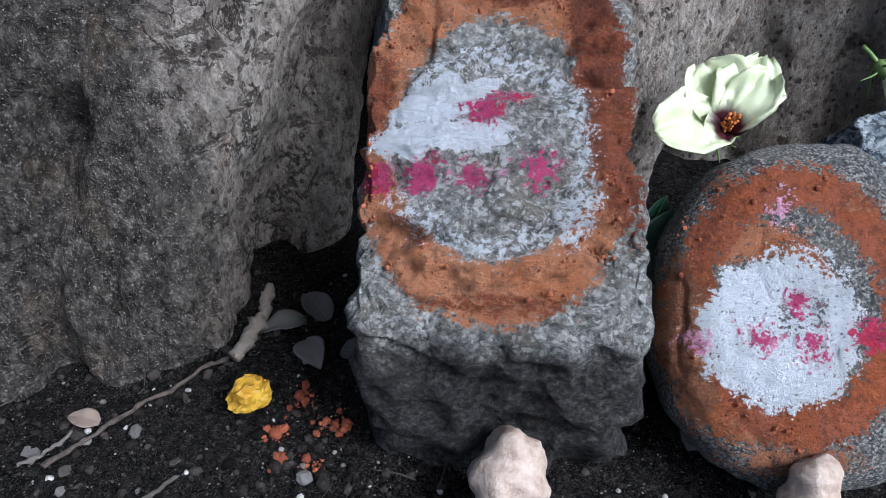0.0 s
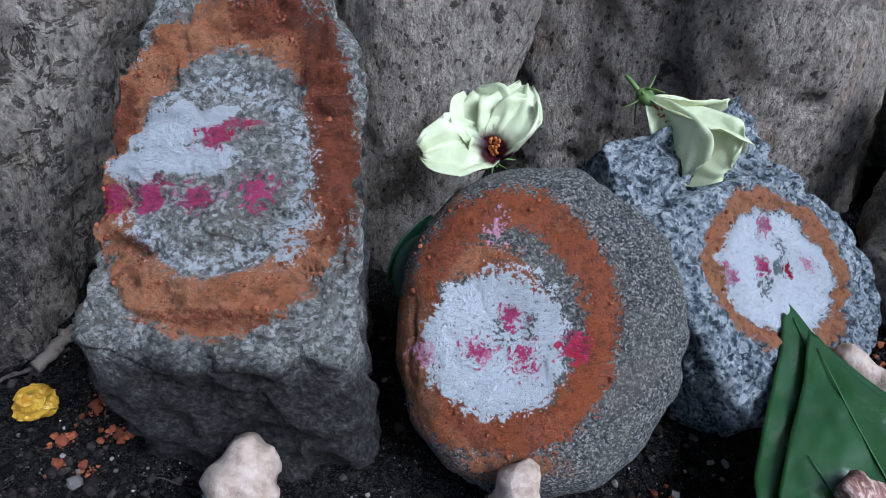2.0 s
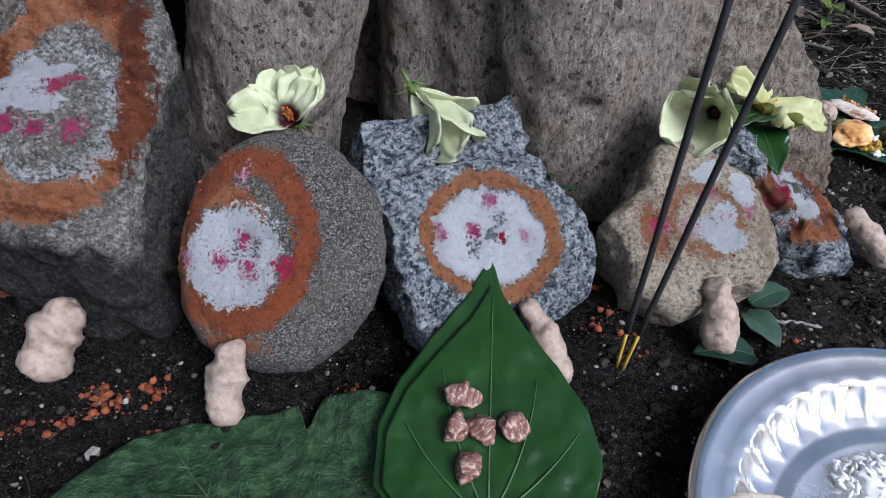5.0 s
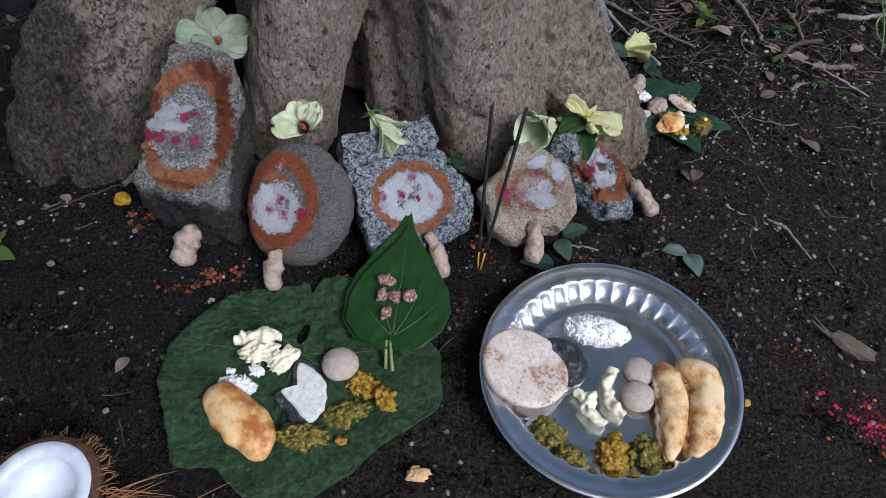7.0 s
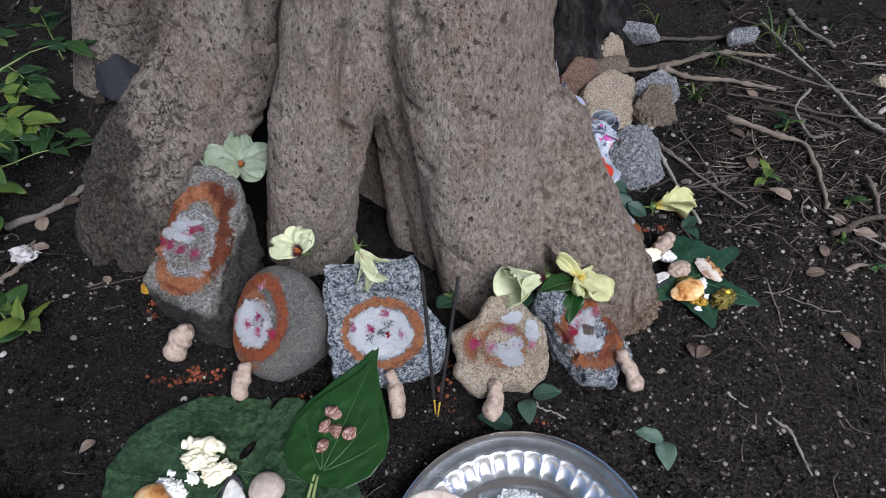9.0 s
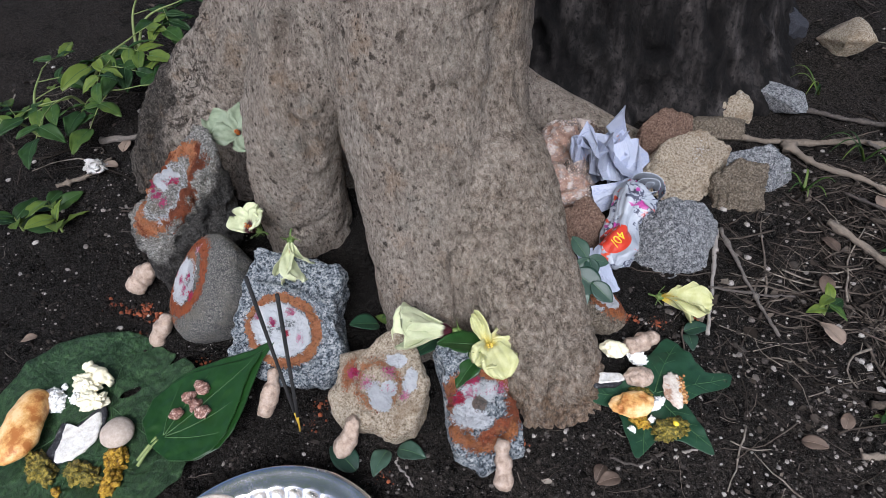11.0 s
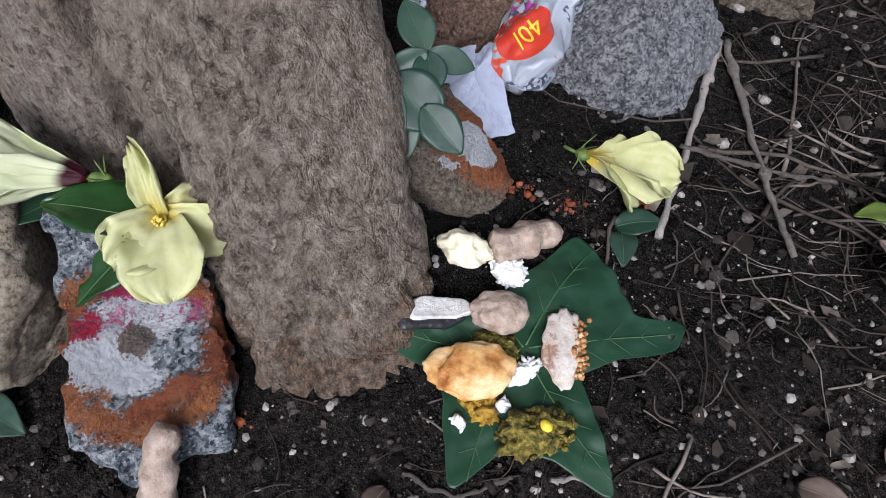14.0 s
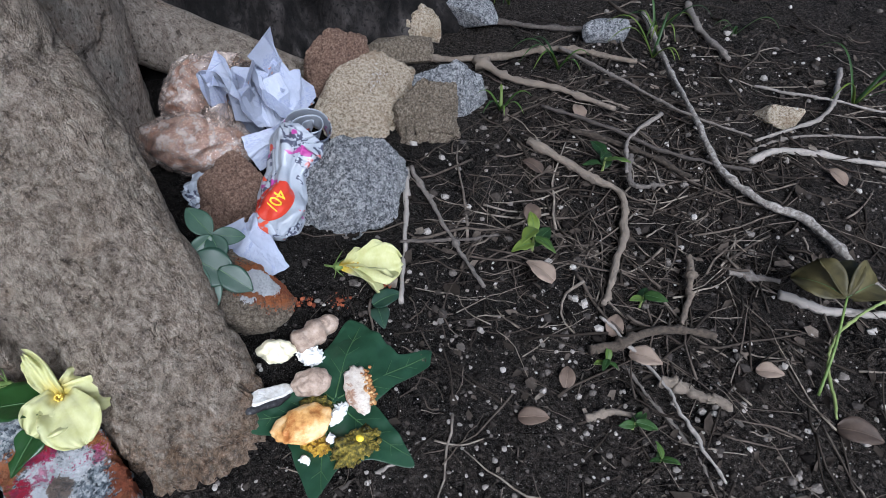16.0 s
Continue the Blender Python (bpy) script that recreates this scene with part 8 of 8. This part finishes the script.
stick([(0.793, 1.071), (0.831, 1.124), (0.93, 1.213)], 0.0035, 0.003, "pale thin twig on the soil", 13)
stick([(0.801, 1.051), (0.838, 1.089), (0.94, 1.143), (1.05, 1.21)], 0.006, 0.005, "pale forked twig on the soil", 14)
stick([(0.60, 0.98), (0.68, 0.99), (0.745, 0.985)], 0.006, 0.005, "brown root among twigs", 15, M_ROOT, 0.004, "surface_root")
stick([(0.55, 1.0), (0.63, 1.0), (0.72, 1.0), (0.80, 1.02)], 0.004, 0.003, "grey twig among litter", 16, lift=0.01)
stick([(0.68, 0.97), (0.70, 0.93), (0.73, 0.95)], 0.005, 0.004, "forked grey twig among litter", 17, lift=0.012)
stick([(0.79, 0.86), (0.80, 0.82), (0.81, 0.77)], 0.006, 0.0045, "hooked brown root among litter", 18, M_ROOT, 0.006, "surface_root")
stick([(0.88, 0.86), (0.93, 0.87), (0.99, 0.90)], 0.007, 0.006, "thick grey twig at the litter's edge", 19)
stick([(0.83, 0.86), (0.88, 0.885)], 0.005, 0.0045, "short grey twig among litter", 20)
stick([(-0.40, 0.20), (-0.372, 0.255), (-0.365, 0.335)], 0.009, 0.007, "old grey stick beside the root", 21)
stick([(-0.31, 0.10), (-0.305, 0.15), (-0.33, 0.2)], 0.006, 0.004, "gnarled pale root near the plants", 22, M_ROOT, 0.004, "surface_root")
stick([(-0.178, 0.165), (-0.14, 0.199), (-0.098, 0.245)], 0.0013, 0.0008, "thin dry brown stalk on the soil", 23, M_DARK_TWIG, 0.004)
stick([(-0.135, 0.148), (-0.11, 0.178)], 0.0009, 0.0007, "thin dry straw on the soil", 24)
stick([(-0.188, 0.165), (-0.175, 0.180)], 0.0009, 0.0008, "thin dry straw on the soil", 25, lift=0.003)
stick([(-0.105, 0.225), (-0.1, 0.25), (-0.102, 0.275)], 0.006, 0.005, "brown root stub between the stones", 26, M_ROOT, 0.008, "surface_root")
stick([(0.665, 0.372), (0.69, 0.365), (0.72, 0.352)], 0.0016, 0.001, "thin pale twig on the soil", 27)
stick([(0.72, 0.36), (0.745, 0.345), (0.77, 0.30)], 0.0016, 0.0012, "thin pale twig on the soil", 28)
stick([(0.465, 0.262), (0.48, 0.255), (0.505, 0.252)], 0.001, 0.0008, "thin straw on the soil", 29)
stick([(0.99, 0.50), (0.93, 0.505), (0.9, 0.53), (0.93, 0.56), (1.0, 0.585)], 0.0012, 0.001, "looping pale green runner on soil", 30, M_STEM, 0.004, "runner")
stick([(0.953, 0.745), (0.938, 0.802), (0.947, 0.853), (0.975, 0.896), (1.02, 0.91)], 0.0014, 0.0012, "bluish-green wiry runner on the soil", 31, M_STEM, 0.012, "runner")
stick([(0.655, 0.50), (0.662, 0.52), (0.668, 0.545)], 0.0012, 0.001, "thin straw on the soil", 32)
stick([(0.61, 0.44), (0.632, 0.462), (0.642, 0.485)], 0.0012, 0.001, "thin pale stalk on the soil", 33)

stick([(0.51, 1.133), (0.595, 1.109), (0.656, 1.10), (0.708, 1.088), (0.788, 1.087)], 0.0042, 0.0025, "thin curved grey twig among litter", 34, lift=0.012)
stick([(0.764, 1.226), (0.823, 1.228), (0.867, 1.239), (0.922, 1.259)], 0.0032, 0.0024, "thin grey twig on bare soil", 35, lift=0.004)
stick([(0.685, 1.061), (0.671, 0.996), (0.694, 0.932)], 0.0046, 0.0035, "short pale twig across a root", 36, lift=0.014)
stick([(0.613, 1.385), (0.656, 1.329), (0.715, 1.269)], 0.0085, 0.007, "thick crooked grey stick on the soil", 37, lift=0.003)
stick([(0.743, 0.734), (0.803, 0.707), (0.844, 0.675), (0.888, 0.64)], 0.0016, 0.0012, "long thin grey twig on the soil", 38, lift=0.006)
stick([(0.854, 1.33), (0.863, 1.243), (0.853, 1.164), (0.797, 1.077)], 0.0052, 0.0042, "forked pale twig on bare soil", 39, lift=0.005)


def litter():
    """Fine twigs and straw matted on the soil."""
    rng = np.random.default_rng(77)
    pieces = []

    def bunch(n, box, ln, rad):
        for _ in range(n):
            x, y = rng.uniform(box[0], box[1]), rng.uniform(box[2], box[3])
            a, l = rng.uniform(0, 6.28), rng.uniform(*ln)
            m = 7
            s = np.linspace(-0.5, 0.5, m)
            bend = rng.normal(0, 0.35)
            wig = rng.normal(0, 0.05 * l, (2, m)).cumsum(1) * 0.35
            px = x + l * s * math.cos(a) - bend * l * s * s * math.sin(a) + wig[0]
            py = y + l * s * math.sin(a) + bend * l * s * s * math.cos(a) + wig[1]
            r = rad[0] + (rad[1] - rad[0]) * rng.uniform() ** 2
            pz = ground_z(px, py) + r + rng.uniform(0, 0.012) * np.abs(s + rng.uniform(-0.3, 0.3))
            pieces.append(tube(np.stack([px, py, pz], 1), np.linspace(r, r * 0.5, m), 5))
    bunch(300, (0.52, 0.86, 0.76, 1.1), (0.03, 0.15), (0.0005, 0.0017))
    bunch(170, (0.46, 0.95, 0.68, 1.3), (0.03, 0.16), (0.0005, 0.0022))
    bunch(120, (0.4, 1.1, 0.6, 1.5), (0.02, 0.1), (0.0005, 0.0016))
    bunch(60, (0.62, 1.0, 0.25, 0.7), (0.01, 0.05), (0.0004, 0.0011))
    bunch(110, (-0.7, -0.26, 0.05, 0.6), (0.02, 0.12), (0.0006, 0.002))
    bunch(80, (-1.2, -0.4, 0.5, 1.3), (0.03, 0.14), (0.0008, 0.003))
    bunch(50, (-0.25, 0.35, -0.2, 0.25), (0.008, 0.035), (0.0003, 0.0007))
    bunch(40, (0.5, 0.68, 0.36, 0.75), (0.01, 0.06), (0.0004, 0.0009))
    bunch(80, (-0.2, 0.6, 1.3, 2.2), (0.04, 0.2), (0.001, 0.004))
    def chips(n, box, size):
        for _ in range(n):
            x, y, a, s = rng.uniform(box[0], box[1]), rng.uniform(box[2], box[3]), rng.uniform(0, 6.28), size * rng.uniform(0.3, 1) ** 2
            e = Euler((rng.uniform(-0.7, 0.7), rng.uniform(-0.7, 0.7), a)).to_matrix()
            q = np.array([(-1, 0, 0), (-0.3, -0.5, 0.15), (0.7, -0.35, 0.1), (1, 0.1, -0.1), (0.3, 0.5, 0.12), (0, 0, -0.12)]) * s * (1 + rng.uniform(-0.25, 0.25, (6, 1)))
            q = q @ np.array(e).T + (x, y, gz(x, y) + s * 0.3)
            pieces.append((np.concatenate([q, q - (0, 0, 0.0004)]), [(0, 1, 5), (1, 2, 5), (2, 3, 5), (3, 4, 5), (4, 0, 5), (7, 6, 11), (8, 7, 11), (9, 8, 11), (10, 9, 11), (6, 10, 11)]))
    bunch(420, (0.5, 1.15, 0.55, 1.5), (0.012, 0.06), (0.0004, 0.0012))
    bunch(260, (0.55, 1.1, 0.2, 0.75), (0.006, 0.03), (0.0003, 0.0009))
    bunch(380, (0.6, 1.2, 0.5, 1.4), (0.02, 0.1), (0.0005, 0.0015))
    chips(350, (0.6, 1.2, 0.45, 1.4), 0.008)
    chips(500, (0.48, 1.1, 0.6, 1.4), 0.011)
    chips(260, (0.55, 1.1, 0.15, 0.7), 0.006)
    chips(200, (-0.8, -0.25, 0.05, 0.9), 0.012)
    chips(160, (-0.3, 0.6, -0.2, 0.3), 0.004)
    chips(700, (-1.7, -0.35, 0.4, 2.4), 0.022)
    chips(250, (-0.3, 0.9, 1.4, 2.6), 0.02)
    ob = thing("twig_litter", mesh("twig_litter", *join(pieces)), M_STRAW, "matted dry twigs and straw on dark soil", "litter", kind="stuff")
    return ob


litter()


def scatter(name, label, category, material, boxes, seed, squash=0.7, sub=1):
    """Grains strewn on the soil; each box: count, x0, x1, y0, y1, smallest, largest."""
    rng = np.random.default_rng(seed)
    base, bf = ball((0, 0, 0), (1, 1, 1), sub)
    bf = np.array(bf)
    vs, fs, k = [], [], 0
    for n, x0, x1, y0, y1, lo, hi in boxes:
        x, y = rng.uniform(x0, x1, n), rng.uniform(y0, y1, n)
        s = lo + (hi - lo) * rng.uniform(0, 1, n) ** 4
        z = ground_z(x, y)
        for a in range(n):
            q = base * (1 + rng.uniform(-0.28, 0.28, (len(base), 1)))
            c, sn = math.cos(x[a] * 999), math.sin(x[a] * 999)
            q = q * (s[a] * rng.uniform(0.75, 1.35), s[a], s[a] * squash)
            q = q @ np.array([[c, sn, 0], [-sn, c, 0], [0, 0, 1]])
            vs.append(q + (x[a], y[a], z[a] + s[a] * squash * 0.35))
            fs.append(bf + k)
            k += len(base)
    return thing(name, mesh(name, np.concatenate(vs), np.concatenate(fs), False), material, label, category, kind="stuff")


M_GRIT = simple("grit", [(0.3, (0.04, 0.034, 0.03)), (0.5, (0.15, 0.132, 0.117)), (0.66, (0.27, 0.245, 0.22)), (0.85, (0.5, 0.47, 0.43))], 500, 0.85, 0.5, spec=0.15, per="island")
M_CLOD = simple("soil_clod", [(0.3, (0.006, 0.005, 0.0045)), (0.55, (0.018, 0.015, 0.013)), (0.8, (0.05, 0.042, 0.036))], 500, 0.95, 0.8, spec=0.05, per="island")
scatter("gravel", "pale grit and small pebbles strewn over dark soil", "gravel", M_GRIT, [
    (1500, -0.3, 0.75, -0.25, 0.25, 0.0004, 0.0024), (2400, 0.5, 1.05, 0.15, 0.75, 0.0004, 0.0032), (1600, 0.45, 1.1, 0.6, 1.4, 0.0008, 0.005),
    (600, -0.3, 0.5, 0.1, 0.3, 0.0005, 0.0024), (500, -0.9, -0.2, 0.0, 0.9, 0.0008, 0.005), (400, -0.6, 1.1, 1.2, 2.3, 0.001, 0.007), (40, 0.6, 1.0, 0.3, 0.75, 0.002, 0.0055), (24, -0.3, 0.8, -0.2, 0.2, 0.002, 0.0045), (1600, 0.45, 1.05, 0.0, 0.7, 0.0005, 0.0016), (1400, 0.6, 1.15, 0.45, 1.3, 0.0006, 0.003), (1200, -0.3, 0.6, -0.2, 0.2, 0.0004, 0.0012)], 5)
scatter("soil_clods", "loose crumbs of dark soil", "soil", M_CLOD, [
    (2600, -0.3, 0.6, -0.2, 0.3, 0.0008, 0.0042), (1500, 0.5, 1.05, 0.15, 0.8, 0.0008, 0.004), (1500, -0.26, 0.02, 0.1, 0.28, 0.0008, 0.003), (500, 0.3, 1.1, 0.7, 1.5, 0.0015, 0.008)], 6, 0.8)


def powder():
    """Crumbs of orange powder fallen round the stones."""
    rng = np.random.default_rng(12)
    base, bf = ball((0, 0, 0), (1, 1, 1), 1)
    pieces = []
    spots = [(-0.082, 0.186, 14, 0.008), (-0.07, 0.205, 14, 0.010), (-0.055, 0.19, 12, 0.01), (-0.06, 0.168, 10, 0.008), (-0.075, 0.17, 8, 0.006), (0.05, 0.125, 16, 0.012), (0.065, 0.118, 16, 0.012), (0.085, 0.13, 10, 0.012), (0.045, 0.105, 10, 0.014), (0.1, 0.1, 6, 0.012), (0.2, 0.15, 8, 0.012),
             (0.35, 0.235, 9, 0.014), (0.37, 0.21, 6, 0.014), (0.525, 0.62, 12, 0.012), (0.50, 0.6, 10, 0.01), (0.545, 0.665, 8, 0.01), (0.47, 0.24, 8, 0.015), (0.02, 0.09, 8, 0.02), (0.35, 0.27, 6, 0.01), (0.54, 0.38, 5, 0.012), (0.1, -0.02, 4, 0.03), (0.72, 0.16, 8, 0.03)]
    for x, y, n, r in spots:
        for _ in range(4 * n):
            px, py = x + rng.normal(0, r * 0.4), y + rng.normal(0, r * 0.4)
            s = 0.0004 + 0.0026 * rng.uniform() ** 5
            pieces.append((base * (1 + rng.uniform(-0.3, 0.3, (len(base), 1))) * s + (px, py, gz(px, py) + s * 0.5), bf))
    thing("powder_crumbs", mesh("powder_crumbs", *join(pieces), False), M_POWDER, "crumbs of rust-orange powder spilt on the soil", "powder", kind="stuff")


powder()
M_WILTY = thin_material("wilted_yellow_petal", [(0.3, (0.4, 0.19, 0.01)), (0.7, (0.66, 0.42, 0.04))], 90, 0.45, 0.25, bump=0.8)
crumpled("flower_bud", "shrivelled orange-yellow flower on the soil", "flower", (-0.091, 0.196, 0.010), (0.0115, 0.0095, 0.0105), 20, 0, M_WILTY, 31, 0.3, 1.9, 4)
crumpled("food_crumb", "brown crumbly food bit on the soil", "food", (0.347, -0.063, 0.005), (0.012, 0.008, 0.005), 10, 0, M_CRUMB, 33, 0.4, 2.5, 3)
crumpled("food_crumb", "orange food bit by the plate", "food", (0.667, 0.082, 0.003), (0.005, 0.004, 0.003), 10, 0, M_WILTY, 34, 0.3, 2.5, 3)


def dye():
    """Crumbs of crimson and orange dye powder spilt beyond the plate."""
    rng = np.random.default_rng(31)
    base, bf = ball((0, 0, 0), (1, 1, 1), 1)
    for label, ink, spots in (
            ("spilt crimson dye powder in crumbs on the soil", (0.5, 0.02, 0.09), [(0.800, 0.082, 90, 0.012), (0.818, 0.098, 60, 0.022), (0.762, 0.100, 40, 0.014), (0.805, 0.09, 90, 0.04)]),
            ("spilt orange dye powder in crumbs on the soil", (0.5, 0.12, 0.03), [(0.835, 0.095, 80, 0.022), (0.82, 0.075, 60, 0.03)])):
        pieces = []
        for x, y, n, r in spots:
            for _ in range(n):
                px, py = x + rng.normal(0, r), y + rng.normal(0, r * 0.7)
                q = 0.0004 + 0.0022 * rng.uniform() ** 4
                pieces.append((base * (1 + rng.uniform(-0.3, 0.3, (len(base), 1))) * q * (1, 1, 0.6) + (px, py, gz(px, py) + q * 0.4), bf))
        mat = simple("dye_powder", [(0.3, tuple(c * 0.5 for c in ink)), (0.7, ink)], 400, 0.95, 0.5, per="island")
        thing("dye_powder", mesh("dye_powder", *join(pieces), False), mat, label, "powder", kind="stuff")


dye()


def pebbles():
    """Single pale pebbles that stand out on the soil."""
    rng = np.random.default_rng(8)
    mat = simple("pale_pebble", [(0.3, (0.11, 0.09, 0.075)), (0.5, (0.22, 0.195, 0.17)), (0.72, (0.42, 0.39, 0.36))], 600, 0.85, 0.9, 0.0025, per="random")
    shapes = []
    for k in range(6):
        v, f = ball((0, 0, 0), (1, rng.uniform(0.7, 0.95), rng.uniform(0.55, 0.75)), 3, 0.5, 1.6, 60 + k)
        shapes.append(mesh("pebble", v, f))
        shapes[-1].materials.append(mat)
    for n, x0, x1, y0, y1 in ((46, 0.62, 0.98, 0.05, 0.6), (24, 0.6, 0.95, 0.5, 0.78), (16, -0.25, 0.1, -0.15, 0.16), (12, 0.32, 0.66, -0.12, 0.0), (10, 0.9, 1.1, 0.85, 1.3), (8, -0.2, -0.06, 0.14, 0.2)):
        for _ in range(n):
            x, y = rng.uniform(x0, x1), rng.uniform(y0, y1)
            r = 0.0015 + 0.003 * rng.uniform() ** 2
            if math.hypot(x - PLATE[0], y - PLATE[1]) < 0.145:
                continue
            ob = tagged(new("pebble", shapes[rng.integers(6)]), "small pale rough pebble on dark soil", "pebble", "pebbles on the soil")
            ob.matrix_world = pose(x, y, gz(x, y) + r * 0.35, rng.uniform(-20, 20), rng.uniform(-20, 20), rng.uniform(0, 360)) @ Matrix.Diagonal((r, r, r, 1))


pebbles()


def bark_chip(x, y, turn):
    """A weathered splinter of wood with a frayed end."""
    root = thing("wood_chip", None, None, "frayed grey-brown chip of weathered wood on soil", "wood")
    v, f = ball((0, 0, 0), (0.026, 0.011, 0.007), 4, 0.35, 2.0, 5)
    v[:, 2] += 0.0016 * np.sin(v[:, 1] * 1900)
    part("splinter", mesh("splinter", v, f), M_ROOT, root)
    pieces = [tube(spline([(-0.02, 0.002 * k - 0.003, 0), (-0.034, 0.004 * k - 0.003, 0.003), (-0.05, 0.007 * k + 0.004, 0.002)], 10), np.linspace(0.0022, 0.0007, 10), 6) for k in range(2)]
    part("frayed_end", mesh("frayed_end", *join(pieces)), M_ROOT, root)
    root.matrix_world = pose(x, y, gz(x, y) + 0.005, 4, 3, turn)


bark_chip(0.791, 0.179, -25)
folded("paper_scrap", "crumpled dirty white tissue among dead twigs", "paper", (-0.309, 0.169, 0.016), (0.07, 0.06), 7, simple("dirty_tissue", [(0.35, (0.3, 0.28, 0.26)), (0.65, (0.58, 0.57, 0.55))], 90, 0.9, 0.4), 43, (0, 0, 20), (1, 1, 0.7), True, 40)
oval_leaf(0.04, 0.022, M_GREY_LEAF, pose(0.086, 0.226, 0.05, 60, 20, -20), "blue-green oval leaf wedged between two stones", "wedged leaves", tip=1.0)

# ---- crown overhead, out of view: it shades the place and shows in the steel ----
def crown():
    rng = np.random.default_rng(3)
    n = 5200
    a, r = rng.uniform(0, 6.283, n), 2.6 * np.sqrt(rng.uniform(0, 1, n))
    c = np.stack([0.1 + r * np.cos(a), 0.8 + r * np.sin(a), 2.5 + rng.uniform(0, 1.6, n)], 1)
    keep = fbm(c * 1.3, 3, 6) > -0.08
    c = c[keep]
    leaf = np.array([(0, -1, 0), (0.42, -0.2, 0.1), (0.3, 0.5, 0.06), (0, 1, -0.1), (-0.3, 0.5, 0.06), (-0.42, -0.2, 0.1)]) * 0.075
    vs, fs = [], []
    for k, p in enumerate(c):
        q = np.array(Euler((rng.uniform(-0.7, 0.7), rng.uniform(-0.7, 0.7), rng.uniform(0, 6.28))).to_matrix())
        vs.append(leaf * rng.uniform(0.7, 1.3) @ q.T + p)
        fs.append(tuple(range(6 * k, 6 * k + 6)))
    return mesh("crown", np.concatenate(vs), fs, False)


part("crown", crown(), M_WEED, bpy.data.objects["tree"], "loose crown of small green leaves")


def limbs(root, centre, top, seed, material):
    """Boughs that carry the crown."""
    rng = np.random.default_rng(seed)
    for k in range(7):
        a = k * 0.9 + rng.uniform(-0.3, 0.3)
        ln = rng.uniform(0.9, 1.9)
        x, y = centre
        line = spline([(x, y, top - 0.5), (x + 0.25 * ln * math.cos(a), y + 0.25 * ln * math.sin(a), top + 0.3), (x + 0.7 * ln * math.cos(a + 0.2), y + 0.7 * ln * math.sin(a + 0.2), top + 0.75), (x + ln * math.cos(a + 0.1), y + ln * math.sin(a + 0.1), top + 1.1)], 24)
        v, f = tube(line, np.linspace(0.13, 0.015, 24), 14, seed + k, 0.15)
        part("limb", mesh("limb", v, f), material, root)


limbs(bpy.data.objects["tree"], (0.12, 0.64), 2.4, 5, BARK)
limbs(bpy.data.objects["tree.001"], (-0.09, 1.17), 2.6, 8, DARK_BARK)
